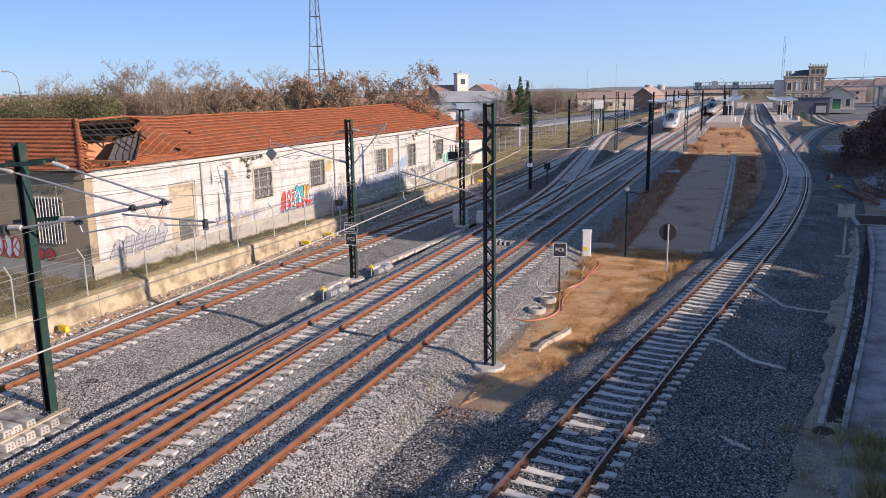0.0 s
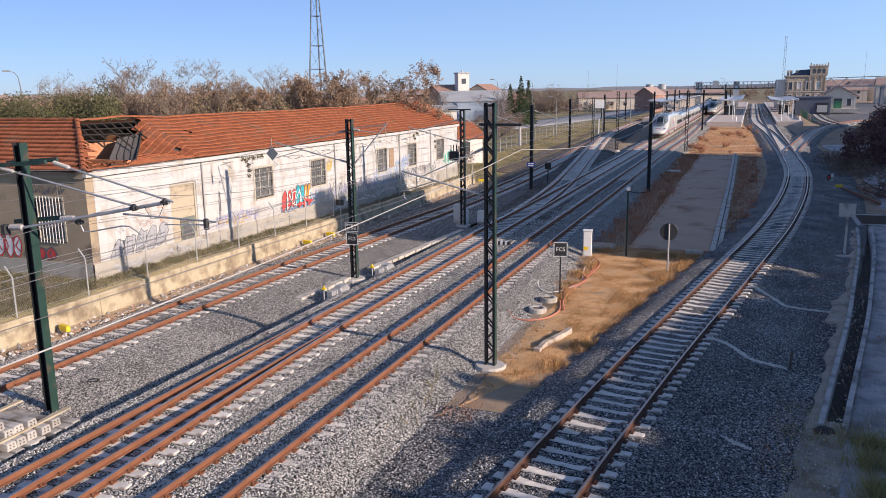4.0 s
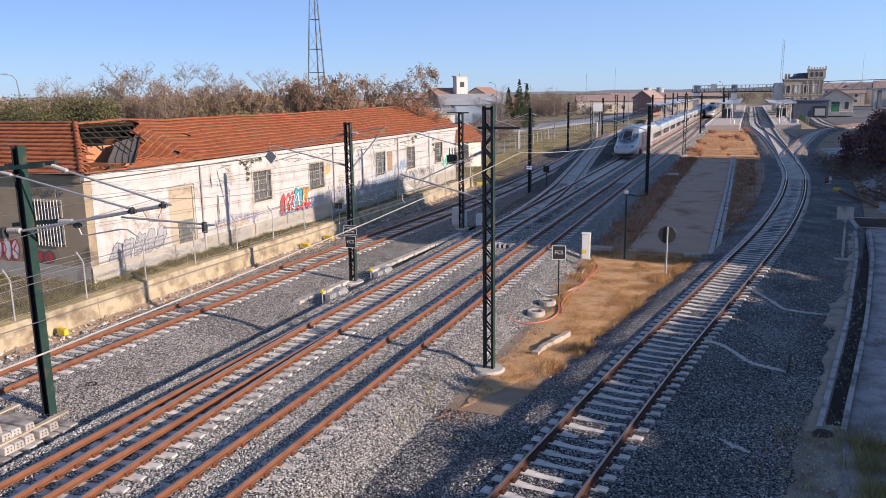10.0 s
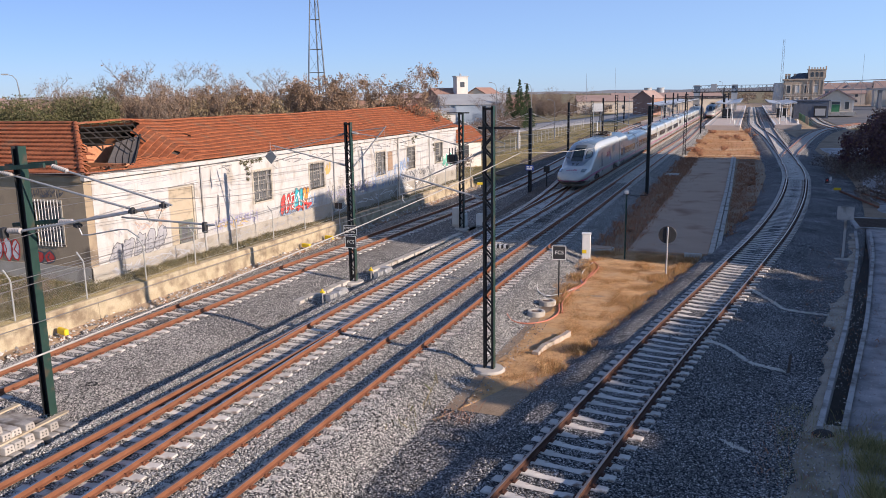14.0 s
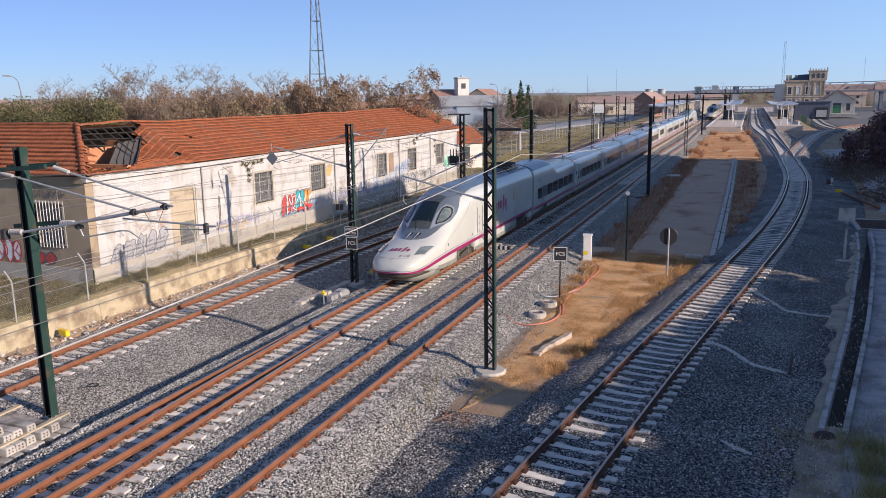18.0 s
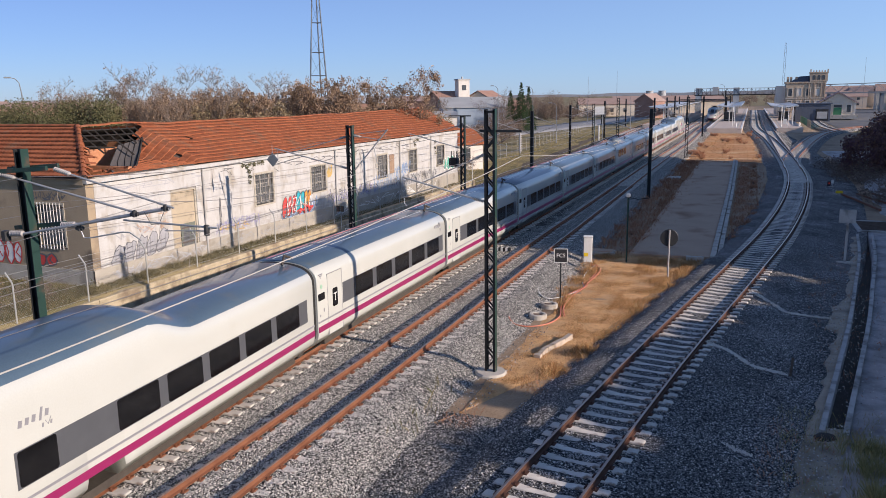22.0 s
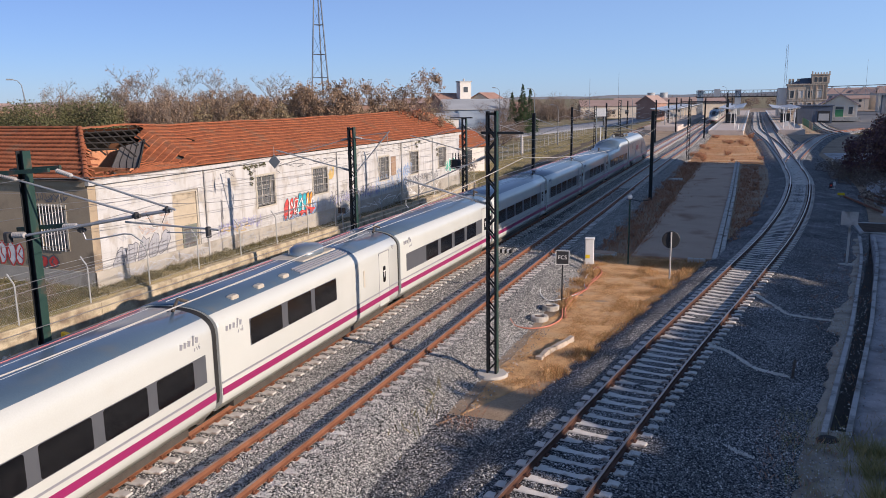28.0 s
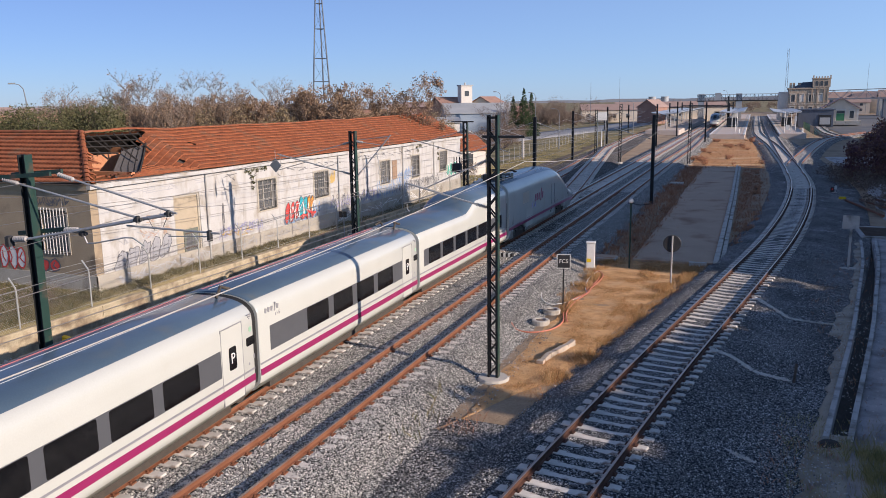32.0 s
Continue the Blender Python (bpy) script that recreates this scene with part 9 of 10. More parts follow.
part("head", Geo().box(-0.5, 0.0, -0.18, 0.12, 0.35, 1.1, 0, None, 0.06), BLACK, dw)
part("number_plate", Geo().box(0.06, 0.42, -0.03, 0.03, 0.75, 1.35, 0, None, 0.06), WHITE, dw, "white plate with a plain bar")
part("post", Geo().box(0.2, 0.26, 0, 0.06, 0.3, 0.8), GALV, dw)
part("red_lamp", Geo().turn([(0.02, 0.05), (0.08, 0.05), (0.08, 0), (0.02, 0)], 14, 0, pose(-0.25, -0.2, 0.8, 90, 0, 0)), mat("red_signal_glow", (0.6, 0.02, 0.02), (0.6, 0.02, 0.02), 0.4, bump=0, emit=(1, 0.05, 0.05, 0.6)), dw)
marker(7.85, 78.5, -0.5, "low yellow-green marker block on the bank")
pk = thing("short_post", "short grey marker post in the ballast", "post", pose(1.7, 27.0, -0.45, 0, 4, 0))
part("post", Geo().box(-0.04, 0.04, -0.04, 0.04, 0, 0.75), DARKWOOD, pk)
for x_, y_, r_ in ((-7.95, 33.0, 0.38), (-8.0, 31.2, 0.38)):
    mh = thing("manhole_ring", "pale concrete manhole ring with an open top", "manhole", pose(x_, y_, -0.46), group="manhole rings")
    part("ring", Geo().turn([(r_, -0.1), (r_, 0.22), (r_ - 0.03, 0.25), (r_ - 0.13, 0.25), (r_ - 0.15, 0.22), (r_ - 0.15, 0.02), (0.02, 0.02)], 18), CONCRETE, mh)
    part("lid", Geo().box(-0.2, 0.25, -0.2, 0.15, 0.1, 0.2, 0, pose(0, 0, 0, 10, 8, 30)), IRON, mh, "broken iron lid")
POSTMAT = mat("weathered_post", (0.40, 0.33, 0.26), (0.55, 0.47, 0.39), 0.9, scale=4, fine=40, bump=0.6, dist=0.03, stain=(0.20, 0.15, 0.11), stain_scale=3)
bm_ = thing("broken_post", "broken concrete post lying on the ground", "concrete post", pose(-6.42, 27.6, -0.40, 0, 0, -17))
part("post", Geo().loft([[(x - 0.11, y, 0.0), (x + 0.11, y, 0.0), (x + 0.09, y, 0.15 + dz), (x - 0.09, y, 0.15 + dz)] for x, y, dz in ((0.05, -1.15, -0.06), (0.02, -0.7, 0.03), (-0.03, -0.2, -0.02), (0.03, 0.3, 0.05), (-0.02, 0.8, 0.0), (0.03, 1.15, 0.09))], 0, True, True, True), POSTMAT, bm_)
part("fragment", Geo().box(-0.3, -0.05, -1.5, -1.25, 0, 0.12, 0, pose(0, 0, 0, 0, 0, 12)), POSTMAT, bm_)
ORANGE = mat("orange_conduit", (0.55, 0.17, 0.10), (0.62, 0.25, 0.16), 0.6, bump=0.05)
oc = thing("orange_conduit", "loose orange cable conduit lying on dry grass", "conduit")
zz_ = -0.36


def flowing(pts, n=6):
    """A smooth line through the points."""
    p = [Vector(q) for q in pts]
    out = []
    for i in range(len(p) - 1):
        a, b, c, d = p[max(i - 1, 0)], p[i], p[i + 1], p[min(i + 2, len(p) - 1)]
        for k in range(n):
            t = k / n
            out.append(0.5 * (2 * b + (c - a) * t + (2 * a - 5 * b + 4 * c - d) * t * t + (3 * b - a - 3 * c + d) * t ** 3))
    return out + [p[-1]]


HOSE = [(-7.8, 42.2, zz_), (-7.3, 41.0, zz_), (-7.2, 39.4, zz_), (-7.35, 37.8, zz_), (-7.15, 36.9, zz_ + 0.03), (-7.6, 35.2, zz_), (-7.45, 33.2, zz_), (-7.15, 31.6, zz_), (-7.35, 30.4, zz_), (-7.95, 29.75, zz_), (-8.6, 29.7, zz_ + 0.05), (-9.0, 30.2, zz_ + 0.18)]
part("conduit", Geo().tube(flowing(HOSE), 0.03, 6), ORANGE, oc)
part("conduit", Geo().tube(flowing([(x_ + 0.16 + 0.1 * math.sin(y_ * 2), y_ + 0.05, z_ + 0.015) for x_, y_, z_ in HOSE[:8]]), 0.028, 6), ORANGE, oc)
oc2 = thing("pale_conduit", "pale loose conduit beside the manholes", "conduit")
part("conduit", Geo().tube(flowing([(-7.6, 42.0, zz_), (-7.7, 40.0, zz_), (-7.45, 38.0, zz_), (-7.2, 36.8, zz_), (-7.7, 35.0, zz_), (-8.3, 34.2, zz_ + 0.04), (-8.8, 34.6, zz_ + 0.12), (-9.1, 35.6, zz_ + 0.2)]), 0.022, 6), WHITE, oc2)
TURF = mat("dry_orange_turf", (0.46, 0.245, 0.105), (0.84, 0.53, 0.25), 0.95, scale=2.6, fine=45, bump=0.9, dist=0.06, stain=(0.60, 0.40, 0.22), stain_scale=1.3, stain_at=(0.48, 0.68))
WEEDTURF = mat("weedy_orange_ground", (0.36, 0.165, 0.065), (0.62, 0.32, 0.13), 0.95, scale=0.5, fine=9, bump=0.9, dist=0.08, stain=(0.66, 0.47, 0.27), stain_scale=0.35, stain_at=(0.52, 0.68), stretch=(0.35, 1.2, 1))
rg_ = []
for y_ in steps(19.6, 46.6, 0.6):
    xl_ = -7.95 + 0.25 * noise.noise((1, y_ * 0.5, 0)) + max(0, 23.5 - y_) * 0.12
    xr_ = spline(LINE_RIGHT, y_) - 2.95 + 0.2 * noise.noise((4, y_ * 0.5, 0)) - max(0, 25 - y_) * 0.35
    rg_.append([(xl_ + (xr_ - xl_) * k / 8, y_, -0.395 + 0.03 * noise.noise((xl_ + k, y_ * 1.1, 0)) - (0.07 if k in (0, 8) else 0)) for k in range(9)])
fr_ = []
for y_ in steps(112.5, 190.5, 3.0):
    xr_ = 2.2 - 0.016 * (y_ - 112) + 0.4 * noise.noise((3, y_ * 0.1, 0))
    fr_.append([(-9.2 + (xr_ + 9.2) * k / 8, y_, -0.37 + 0.05 * noise.noise((k * 1.3, y_ * 0.2, 5)) - (0.12 if k in (0, 8) else 0)) for k in range(9)])
tagged(part("weed_turf", Geo().loft(fr_, 0, False), WEEDTURF, smooth=True), "orange-brown weedy ground before the platform", "grass", kind="structure")
tagged(part("dry_turf", Geo().loft(rg_, 0, False), TURF, smooth=True), "short orange-brown dry turf with bare sandy patches", "grass", kind="structure")
# stacked sleepers by the mast
OLDSLEEPER = mat("grey_spare_sleeper", (0.36, 0.335, 0.30), (0.50, 0.47, 0.43), 0.9, scale=3, fine=50, bump=0.35, rand=0.3, space="object", stain=(0.22, 0.19, 0.16), stain_scale=2.0, stain_at=(0.45, 0.65))
SPARE_MESH = SLEEPER_MESH.copy()
SPARE_MESH.materials[0] = OLDSLEEPER
stack = thing("sleeper_stack", "stack of spare concrete sleepers beside the mast", "sleeper stack", pose(-18.75, 14.05, -0.20))
HOLE_MESH = Geo().cyl((0, 0, 0), (0.016, 0, 0), 0.022, n=8).mesh("socket_hole", BLACK)
rnd_ = random.Random(9)
for l_ in range(4):
    for k_ in range((9, 7, 5, 1)[l_]):
        sl_ = part("sleeper", SPARE_MESH, None, stack, m=pose(rnd_.uniform(-0.08, 0.08) - 0.2 * l_, -1.55 + k_ * 0.375 + (0, 0.19, 0.36, 1.0)[l_] + rnd_.uniform(-0.04, 0.04), l_ * 0.235, 0, 0, rnd_.uniform(-3, 3)))
        for a_, b_ in ((-0.055, -0.065), (0.055, -0.065), (-0.055, -0.15), (0.055, -0.15)):
            part("socket_hole", HOLE_MESH, None, sl_, m=Matrix.Translation((1.29, a_, b_)))
for k_ in range(2):
    part("batten", Geo().box(-1.0 + k_ * 1.8, -0.85 + k_ * 1.8, -1.4, 1.6, 0.24, 0.29, 0, pose(0, 0, 0, 0, 0, 3)), BEIGE, stack)
rk = thing("loose_rock", "dark loose rock at the end of the ditch", "rock", pose(2.39, 22.04, -0.33))
part("rock", Geo().turn([(0.03, -0.1), (0.24, -0.05), (0.27, 0.04), (0.21, 0.12), (0.10, 0.17), (0.02, 0.18)], 9, 0, pose(0, 0, 0, 8, 5, 20) @ Matrix.Diagonal((1.25, 0.8, 1, 1))), MUD, rk)
ty = thing("tyre_ring", "small black ring lying on ballast", "ring", pose(-19.6, 18.2, -0.27))
part("ring", Geo().turn([(0.16, 0), (0.2, 0.03), (0.16, 0.06), (0.12, 0.03), (0.16, 0.001)], 14), RUBBER, ty)

for x_, y_, z_ in ((12.5, 74, -2.6), (14.5, 82, -2.2), (12.0, 90, -2.7), (15.5, 68, -2.4), (11.0, 96, -2.6), (17.0, 90, -1.8), (10.5, 105, -2.7)):
    copy_thing(sc_, pose(x_, y_, z_, 0, 0, x_ * 40))
# ---------------------------------------------------------------- shading trees to the right, out of sight
# added trees; their heights shape the shade edge on the right
SHADE = ((-16, 14.5), (-11.5, 14.2), (-7.2, 13.8), (-3, 13.4), (1, 13.1), (5, 12.9), (9, 12.75), (12.8, 12.6), (16.6, 12.7), (20.2, 12.0), (23.6, 11.6), (26.8, 10.6), (30.2, 10.4), (33.6, 10.4))
SUN_SLOTS = ((13.75, 15.25, 10.55, 12.15), (9.8, 11.65, 11.0, 12.4), (16.2, 16.9, 9.6, 10.0))
for k_, (y_, h_) in enumerate(SHADE):
    t_ = thing("tall_tree", "unseen evergreen added to cast shade on the right", "tree", pose(30 + (0.5 if k_ % 2 else 0) , y_, -0.5))
    r_ = random.Random(100 + k_)
    part("trunk", Geo().tube([(0, 0, 0), (0.1, 0, h_ * 0.5), (0, 0, h_ * 0.92)], [0.35, 0.22, 0.05], 6), BARK, t_)
    cs_ = []
    for i_ in range(int(8 * h_)):
        q_ = (i_ + 0.5) / int(8 * h_)
        w_ = 2.8 if q_ < 0.93 or y_ > 24 else 1.9
        p_ = Vector((r_.uniform(-w_, w_) * 0.8, r_.uniform(-w_, w_), 0.8 + (h_ - 1.7) * q_))
        cs_.append((p_, 1.2))
    if y_ > 19:
        cs_ += [(Vector((r_.uniform(-0.6, 0.6), -1.9 + 0.5 * i_, h_ - 1.0 - 0.8 * (i_ % 3))), 1.1) for i_ in range(8)] * 3
    v_ = leaf_cloud(cs_, int(900 * h_), 0.47, 300 + k_, 0.75).reshape(-1, 4, 3)
    c_ = v_.mean(1)
    u_, q_ = c_[:, 1] + y_ + c_[:, 0] * 0.158, c_[:, 2] - 0.5 - c_[:, 0] * 0.343
    gap_ = np.zeros(len(c_), bool)                  # leaves cut away on the sun's line for sun patches below
    for a_, b_, low_, top_ in SUN_SLOTS:
        gap_ |= (u_ > a_) & (u_ < b_) & (q_ > low_) & (q_ < top_)
    part("crown", cloud_mesh("crown", v_[~gap_].reshape(-1, 3), GREENLEAF), None, t_, "dense dark crown")

# added out of view: its crown lengthens the shadow on the facade
t_ = thing("tall_tree", "unseen evergreen crown added to shade the house wall", "tree", pose(27, 38.3, -0.5))
r_ = random.Random(150)
part("trunk", Geo().tube([(0, 0, 0), (0.1, 0, 11), (0, 0, 20)], [0.35, 0.22, 0.05], 6), BARK, t_)
cs_ = [(Vector((r_.uniform(-1.6, 1.6), r_.uniform(-1.5, 2.0), 16.4 + 3.9 * q_ / 40)), 0.9) for q_ in range(40)]
part("crown", cloud_mesh("crown", leaf_cloud(cs_, 5200, 0.4, 350, 0.75), GREENLEAF), None, t_, "dense dark crown")

# invented block and tower, out of view, sized to the shadow they throw
blk = thing("apartment_block", "unseen long beige block added to cast the middle shade", "apartment block", pose(30, 38, -0.4))
part("wall", Geo().box(0, 11, 0, 69, -0.3, 18.2), FARBEIGE, blk)
part("roof", Geo().box(-0.3, 11.3, -0.3, 69.3, 18.2, 18.6), FARGREY, blk)
part("shade_tower", Geo().box(1.0, 9, 2.0, 11.5, 18.6, 22.4), FARBEIGE, blk)
for f_ in range(6):
    for k_ in range(17):
        part("window", Geo().box(-0.06, 0.05, 2.0 + k_ * 4.0, 3.6 + k_ * 4.0, 1.3 + f_ * 2.9, 2.8 + f_ * 2.9), FARWIN, blk)

# building made up as a shade caster beyond the right edge
wh = thing("warehouse", "unseen low beige building added to shade the yard", "warehouse", pose(30, 108, -0.4))
part("wall", Geo().box(0, 12, 0, 88, -0.3, 7.2), FARBEIGE, wh)
part("roof", Geo().box(-0.3, 12.3, -0.3, 88.3, 7.2, 7.7), FARGREY, wh)

# ---------------------------------------------------------------- loose stones and grass
STONES = leaf_mat("loose_stones", ((0.10, 0.097, 0.093), (0.36, 0.345, 0.315), (0.66, 0.63, 0.575), (0.90, 0.865, 0.80), (0.24, 0.23, 0.21)))
# stone tones lowered to hold the shade of the side track
STONES_D = leaf_mat("loose_shade_stones", ((0.03, 0.032, 0.035), (0.12, 0.12, 0.12), (0.30, 0.295, 0.285), (0.80, 0.77, 0.72)))


# apron stones, darkened for the shade that lies on them
STONES_A = leaf_mat("apron_shade_stones", ((0.03, 0.031, 0.033), (0.10, 0.10, 0.10), (0.26, 0.25, 0.24), (0.70, 0.67, 0.62), (0.07, 0.07, 0.07)))


def in_sleeper(x, y, line, y0):
    xs = np.interp(y, [q[1] for q in line], [q[0] for q in line])
    return (np.abs(x - xs) < 1.34) & (np.abs(np.mod(y - y0 - 0.3 + 0.3, 0.6) - 0.3) < 0.17)


def near_rail(x, y, line, half):
    xs = np.interp(y, [q[1] for q in line], [q[0] for q in line])
    return np.abs(np.abs(x - xs) - half) < 0.10


def stones(name, patches, prof, m, lines, seed, label, size=(0.014, 0.036), follow=None):
    """Crushed stones as one mesh of small uneven pyramids bedded in a bank."""
    rs = np.random.RandomState(seed)
    xs, ys = [], []
    for x0, x1, y0, y1, dens in patches:
        n = int((x1 - x0) * (y1 - y0) * dens)
        xs.append(rs.uniform(x0, x1, n))
        ys.append(rs.uniform(y0, y1, n))
    x, y = np.concatenate(xs), np.concatenate(ys)
    px = x + (np.interp(y, [q[1] for q in follow], [q[0] for q in follow]) if follow else 0)
    keep = np.ones(len(x), bool)
    for line, y0, half in lines:
        keep &= ~near_rail(px, y, line, half)
        if y0 is not None:
            keep &= ~in_sleeper(px, y, line, y0)
    x, y, px = x[keep], y[keep], px[keep]
    z = np.interp(x, [p[0] for p in prof], [p[1] for p in prof])
    n = len(x)
    r = rs.uniform(size[0], size[1], n)[:, None, None]
    base = np.array([(1, 0, -0.2), (0, 1, -0.2), (-1, 0, -0.2), (0, -1, -0.2), (0, 0, 0.8)])[None] * rs.uniform(0.6, 1.25, (n, 5, 3))
    base = base + rs.uniform(-0.25, 0.25, (n, 5, 3))
    a = rs.uniform(0, 6.28, n)
    c, s = np.cos(a)[:, None], np.sin(a)[:, None]
    vx = base[..., 0] * c - base[..., 1] * s
    vy = base[..., 0] * s + base[..., 1] * c
    v = np.stack([vx, vy, base[..., 2]], -1) * r
    v += np.stack([px, y, z + rs.uniform(-0.018, 0.034, n)], -1)[:, None, :]
    f = np.array([(0, 1, 4), (1, 2, 4), (2, 3, 4), (3, 0, 4)])   # the undersides lie in the bed
    f = (f[None] + 5 * np.arange(n)[:, None, None]).reshape(-1)
    me = bpy.data.meshes.new(name)
    me.vertices.add(n * 5)
    me.vertices.foreach_set("co", v.ravel())
    me.loops.add(len(f))
    me.loops.foreach_set("vertex_index", f)
    me.polygons.add(len(f) // 3)
    me.polygons.foreach_set("loop_start", np.arange(len(f) // 3) * 3)
    me.materials.append(m)
    me.update()
    return tagged(new(name, me), label, "ballast", kind="stuff")


main_lines = [(LINE_TRAIN, -8, 0.7535), (LINE_TWO, None, 0.7535), (LINE_STRAIGHT, None, 0.7535)]
stones("ballast_stones", [(-17.7, -8.0, 9.5, 20, 560), (-17.7, -8.0, 20, 30, 320), (-17.7, -8.0, 30, 46, 140), (-16.5, -8.5, 46, 66, 40)], main_prof, STONES, main_lines, 1, "loose grey ballast stones between the main tracks")
STONES_L = leaf_mat("loose_brown_stones", ((0.12, 0.115, 0.107), (0.36, 0.34, 0.315), (0.53, 0.50, 0.46), (0.78, 0.75, 0.69), (0.24, 0.225, 0.21)))
stones("siding_stones", [(-24.3, -17.6, 13, 24, 420), (-24.3, -17.6, 24, 36, 200), (-24.3, -17.6, 36, 56, 80)], left_prof, STONES_L, [(LINE_LEFT, -8, 0.7535)], 2, "loose weathered ballast stones of the siding", (0.016, 0.036))
stones("side_track_stones", [(-3.2, 5.8, 11, 22, 330), (-3.2, 5.8, 22, 32, 160), (-3.2, 5.5, 32, 50, 50)], right_prof, STONES_D, [(LINE_RIGHT, -10, 0.87)], 3, "loose side track stones, shade put into their colour", follow=LINE_RIGHT)
stones("wall_rubble", [(-24.95, -24.3, 10, 71, 26)], [(-25, -0.10), (-24.3, -0.25)], STONES_L, [], 12, "fallen render and rubble at the foot of the wall", (0.03, 0.10))
stones("apron_stones", [(-8.2, -4.2, 10, 20.2, 420), (-8.6, -7.2, 20, 30, 60)], apron_prof, STONES_A, [], 4, "loose stones between the tracks, shade put into their colour")
stones("soil_stones", [(0.6, 3.0, 10, 23, 75), (3.0, 6.5, 14, 40, 30)], [(0, -0.335), (2.4, -0.25), (7, -0.22)], STONES_L, [], 9, "small loose stones on bare soil", (0.012, 0.035))
PALE = leaf_mat("pale_stones", ((0.70, 0.66, 0.60), (0.84, 0.80, 0.74), (0.92, 0.89, 0.83)))
for k_, pts_ in enumerate((((0.2, 37.9), (0.75, 36.6), (1.8, 34.75), (3.5, 34.8)), ((-1.2, 28.9), (-0.3, 28.2), (0.45, 27.25), (1.6, 27.0)), ((-0.1, 20.6), (0.5, 20.3)))):
    ln_ = sorted(((-y + 0.0, x) for x, y in pts_), key=lambda q: q[1])
    ln_ = [(-a, b) for a, b in ln_]
    rs_ = np.random.RandomState(60 + k_)
    me_pts = []
    for i_ in range(650 if k_ < 2 else 120):
        t_ = rs_.uniform(0, len(pts_) - 1.001)
        j_ = int(t_)
        x_ = pts_[j_][0] + (pts_[j_ + 1][0] - pts_[j_][0]) * (t_ - j_) + rs_.normal(0, 0.045)
        y_ = pts_[j_][1] + (pts_[j_ + 1][1] - pts_[j_][1]) * (t_ - j_) + rs_.normal(0, 0.045)
        o_ = x_ - spline(LINE_RIGHT, y_)
        me_pts.append((Vector((x_, y_, float(np.interp(o_, [p[0] for p in right_prof], [p[1] for p in right_prof])) + 0.03)), 0.02))
    tagged(part("pale_stones", cloud_mesh("pale_stones", leaf_cloud(me_pts, 2600 if k_ < 2 else 260, 0.035, 70 + k_, 0.8), PALE), None), "line of pale stones across dark ballast", "stones", kind="stuff")


def blades(name, patches, m, seed, label, zfun, hmin=0.08, hmax=0.4, wid=0.012, bow=0.4):
    """Grass blades: thin bent triangles standing on the ground."""
    rs = np.random.RandomState(seed)
    pts = []
    for x0, x1, y0, y1, dens, hs in patches:
        n = int((x1 - x0) * (y1 - y0) * dens)
        x, y = rs.uniform(x0, x1, n), rs.uniform(y0, y1, n)
        w = np.array([noise.noise((a * 0.9, b * 0.9, seed)) for a, b in zip(x, y)])
        k = rs.uniform(-0.55, 0.6, n) < w + 0.15
        pts.append(np.stack([x[k], y[k], hs * (0.75 + 0.5 * w[k])], 1))
    p = np.concatenate(pts)
    n = len(p)
    h = rs.uniform(hmin, hmax, n) * p[:, 2]
    a = rs.uniform(0, 6.28, n)
    lean = rs.normal(0, 0.35, (n, 2)) * h[:, None]
    z = np.array([zfun(q[0], q[1]) for q in p]) - 0.02
    u = np.stack([np.cos(a), np.sin(a)], 1) * wid * rs.uniform(0.6, 1.6, n)[:, None]
    b0 = np.concatenate([p[:, :2] - u, z[:, None]], 1)
    b1 = np.concatenate([p[:, :2] + u, z[:, None]], 1)
    mid1 = np.concatenate([p[:, :2] + u * 0.7 + lean * bow, (z + h * 0.6)[:, None]], 1)
    top = np.concatenate([p[:, :2] + lean, (z + h)[:, None]], 1)
    return tagged(part(name, cloud_mesh(name, np.stack([b0, b1, mid1, top], 1).reshape(-1, 3), m), None), label, "grass", kind="stuff")


flat_z = lambda x, y: -0.42
blades("dry_grass", [(spline(LINE_RIGHT, y + 0.5) - 3.5, spline(LINE_RIGHT, y + 0.5) - 2.55, y, y + 1.0, 620, 1.6 + 0.5 * math.sin(y * 1.7)) for y in range(24, 46)] + [(-7.6, -5.2, 22.5, 45, 2600, 0.65), (-5.4, -3.4, 26.5, 45, 2600, 0.75), (-4.4, -2.2, 34, 45.5, 500, 0.9), (-7.9, -7.2, 33, 46, 800, 1.7), (-3.2, -1.8, 39, 46, 500, 1.7), (-8.4, -7.2, 36, 46, 350, 1.6), (-5.0, -2.0, 41, 45.4, 300, 1.6), (-7.4, -2.4, 43.6, 45.6, 500, 1.3)], STRAW, 81, "orange-brown dry grass between the tracks", flat_z, 0.04, 0.2, 0.006, 0.53)
ivy_ = leaf_cloud([(Vector((FX + 0.06, y_, z_)), 0.16) for y_, z_ in ((37.0, 5.2), (37.3, 5.3), (37.7, 5.25), (38.1, 5.3), (37.2, 4.9), (37.25, 4.6), (37.2, 4.3), (38.5, 5.3), (36.7, 5.3), (60.9, 5.2), (61.0, 4.9), (61.6, 5.3), (65.6, 4.9), (65.6, 4.4), (65.65, 3.9))], 900, 0.05, 93)
tagged(part("ivy_tufts", cloud_mesh("ivy_tufts", ivy_, OLIVEGREEN), None), "withered creeper hanging from the eaves", "plant", kind="stuff")
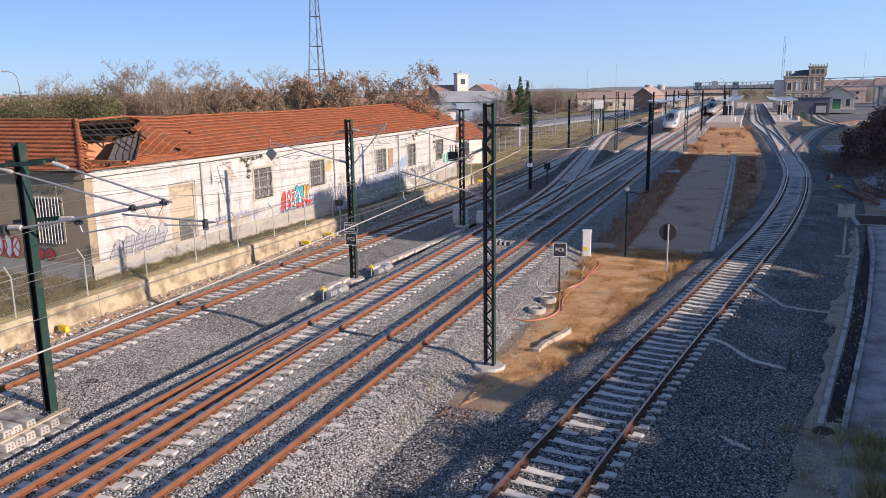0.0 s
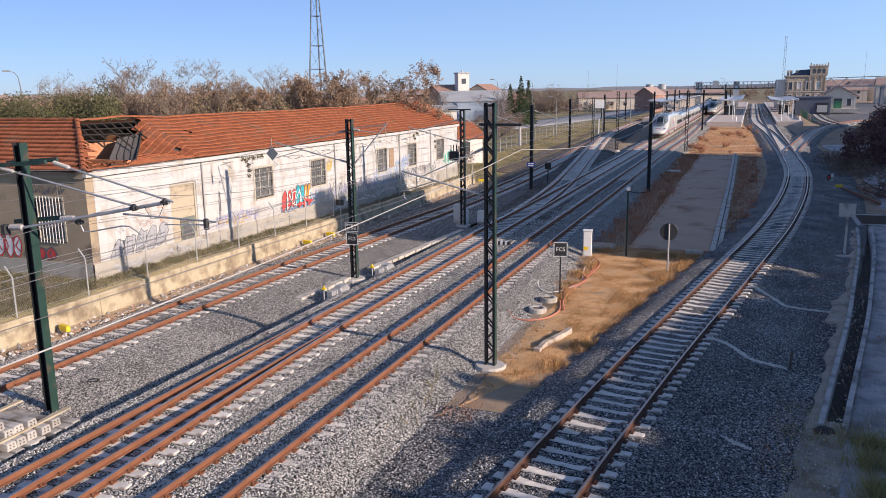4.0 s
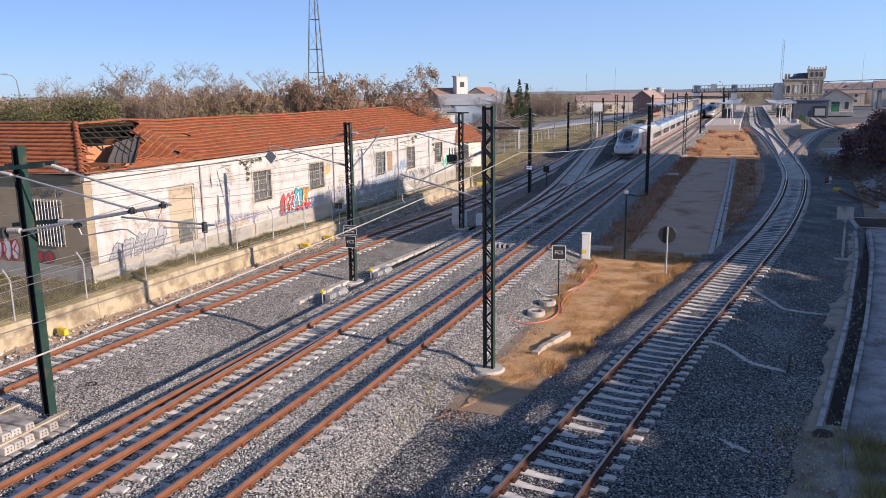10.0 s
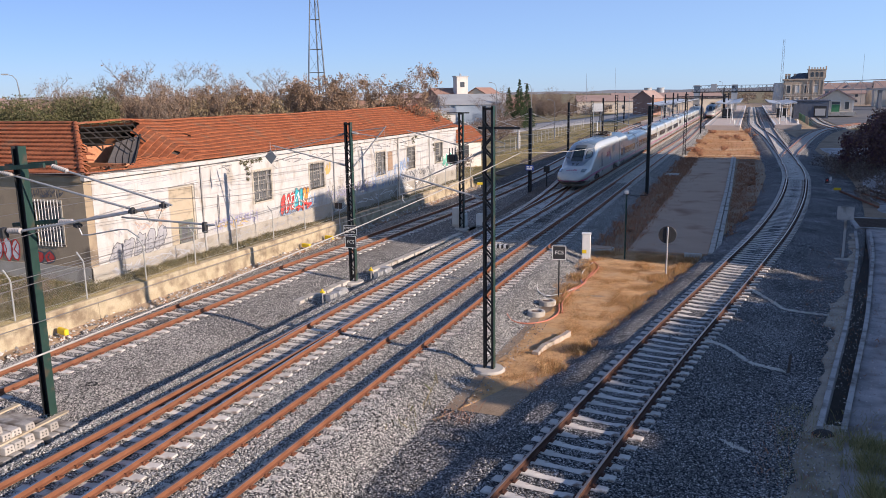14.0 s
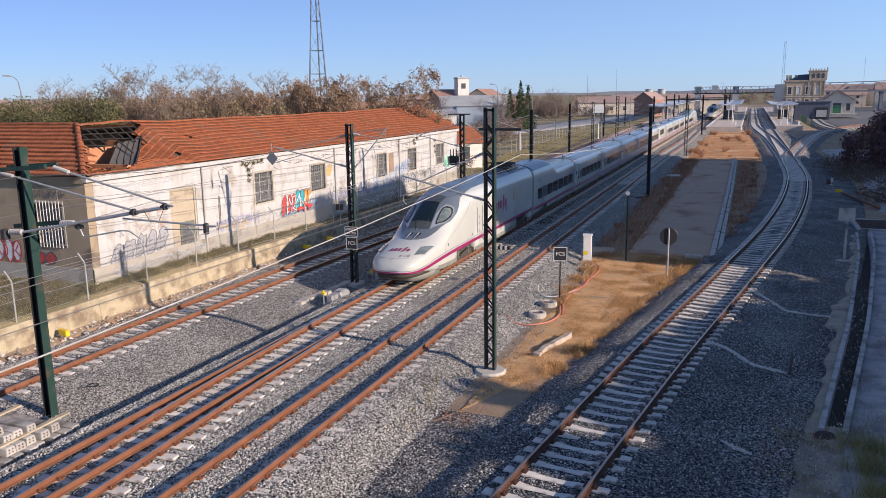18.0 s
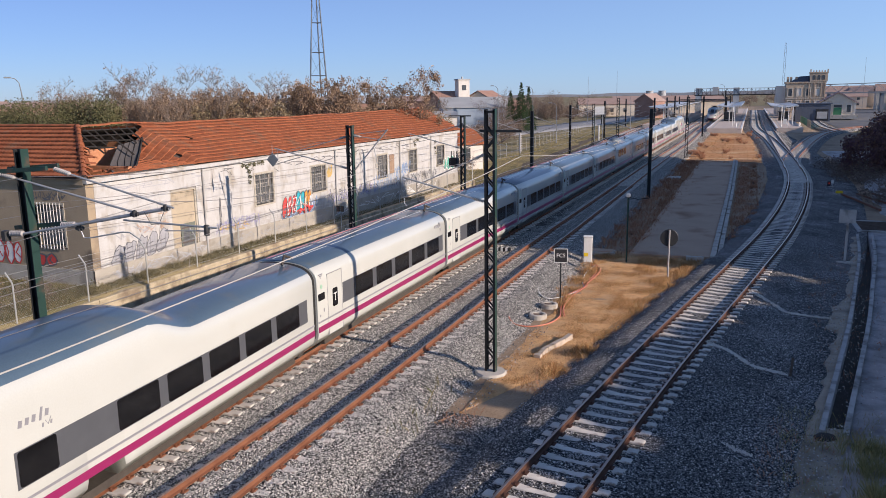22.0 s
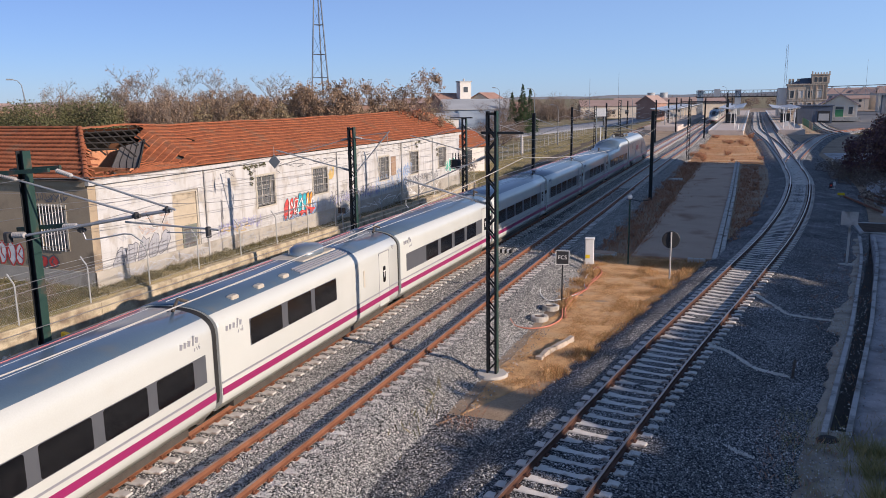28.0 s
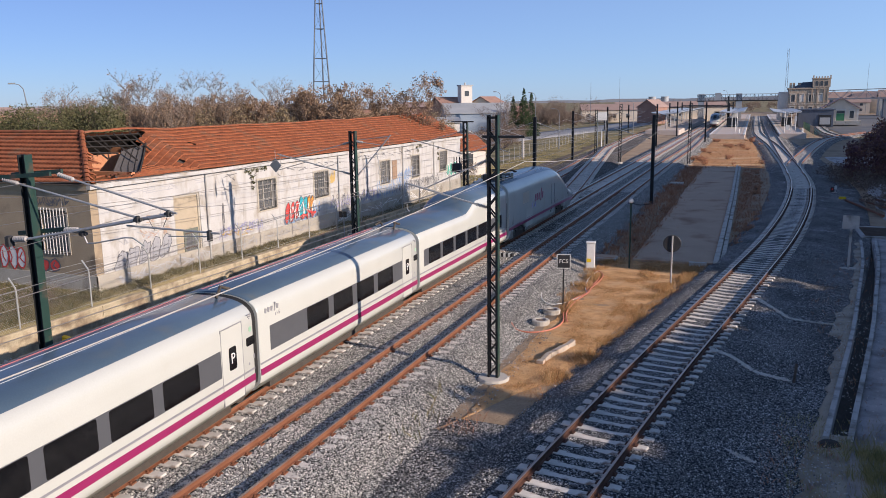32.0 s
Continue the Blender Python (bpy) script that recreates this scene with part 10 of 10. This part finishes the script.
blades("verge_grass", [(-26.5, -25.45, 8, 72, 1100, 0.5), (-26.5, -25.8, 8, 72, 900, 0.8), (-36, -25.5, 12, 25.2, 620, 0.7), (-30, -26.5, 74, 100, 25, 1.0)], STRAW_G, 82, "uncut green and straw grass before the house", ground_z, 0.06, 0.42, 0.006, 0.54)
blades("rust_weeds", [(-8.6, -5.9, 45.5, 112, 75, 1.5), (-9.0, -4.6, 45.5, 112, 28, 1.0), (-1.0, 1.0, 50, 110, 80, 1.2), (-1.0, 1.8, 48, 112, 25, 0.9), (-7.9, -2.2, 109, 113, 60, 1.5)], RUSTWEED, 87, "rust-red dead weeds along the old platform", flat_z, 0.06, 0.34, 0.014)
blades("pink_weeds", [(-8.0, -7.0, 19.4, 21.0, 90, 1.5), (-6.6, -4.8, 22.5, 27.0, 40, 1.2)], RUSTWEED, 91, "small tuft of pinkish dead weeds on the ballast edge", lambda x, y: -0.4, 0.1, 0.34, 0.004, 0.56)
jb = thing("junction_box", "pair of dark junction boxes on a thin post by the fence", "junction box", pose(-24.75, 44.5, -0.36))
part("post", Geo().cyl((0, 0, 0), (0, 0, 2.35), 0.035, n=7), GALV, jb)
for o_ in (-0.16, 0.14):
    part("box", Geo().box(o_ - 0.12, o_ + 0.12, -0.12, -0.03, 1.98, 2.36, 0, None, 0.02), BLACK, jb)
blades("wall_foot_weeds", [(-24.9, -24.4, 10, 70, 160, 0.7), (-24.9, -23.9, 10, 70, 50, 0.5)], RUSTWEED, 83, "dry weeds along the foot of the wall", lambda x, y: -0.34)
blades("ditch_tuft", [(-9.0, -8.1, 17, 23, 10, 1.2)], STRAW_G, 84, "tall dry tuft beside the path", lambda x, y: -0.3, 0.15, 0.6)
blades("tall_tuft", [(3.0, 5.8, 17.6, 21.6, 1500, 1.15), (2.6, 5.0, 17.0, 22.4, 500, 0.75), (1.2, 5.0, 12.5, 24, 130, 0.5)], TUFT, 88, "tall yellow-green grass tuft beside the path", lambda x, y: -0.3, 0.15, 0.62, 0.006, 0.55)
blades("soil_weeds", [(0.6, 3.4, 11, 23, 60, 0.8), (2.8, 7.0, 20, 50, 25, 0.8)], RUSTWEED, 95, "thin dead weeds on bare soil", lambda x, y: -0.29, 0.05, 0.3, 0.004)
blades("brown_weeds", [(-9.0, -3.0, 113, 190, 26, 1.3), (-3.0, 2.0, 113, 190, 10, 1.6)], STRAW, 85, "rust-brown weeds on open ground before the platform", flat_z, 0.06, 0.26, 0.01)
blades("bank_grass", [(-34, -26, 76, 130, 60, 0.8), (-40, -28, 130, 200, 26, 0.9)], BANKGRASS, 86, "yellowed short grass bank beside the sidings", ground_z, 0.06, 0.24, 0.02)


# ---------------------------------------------------------------- motion of the train
NOSE = ((0, 161.3), (3, 144.3), (6, 126.9), (8, 114.6), (10, 101.6), (12, 86.7), (14, 69.4), (14.5, 64.7), (17, 40.5), (18, 31.3), (19, 21.05), (19.5, 15.6), (20, 10.05), (21, -0.6), (22, -11.5),
        (23, -22.7), (24, -34.1), (25, -45.5), (28, -80.7), (29, -92.75), (30, -104.9), (31, -117.05), (32, -129.55))


def nose_y(t):
    return spline([(y, s) for s, y in NOSE], t)


def arc_back(y, d):
    """The y of the point that lies d metres behind y along the train's line."""
    n = max(1, int(abs(d) / 1.5))
    for _ in range(n):
        s = spline(LINE_TRAIN, y + 0.5) - spline(LINE_TRAIN, y - 0.5)
        y += d / n / math.hypot(1, s)
    return y


def car_pose(t, a, b, flip):
    """Pose of a car whose ends lie a and b metres behind the nose."""
    ya = arc_back(nose_y(t), a)
    yb = arc_back(ya, b - a)
    pa, pb = Vector((spline(LINE_TRAIN, ya), ya)), Vector((spline(LINE_TRAIN, yb), yb))
    if flip:
        pa, pb = pb, pa
    d = pa - pb
    return pose(pa.x, pa.y, 0.172, 0, 0, math.degrees(math.atan2(-d.x, d.y)))


def motions():
    times = sorted({*[i * 0.5 for i in range(65)]})
    for car, a, b, flip in CARS:
        walk(car, [(t, car_pose(t, a, b, flip)) for t in times])


motions()
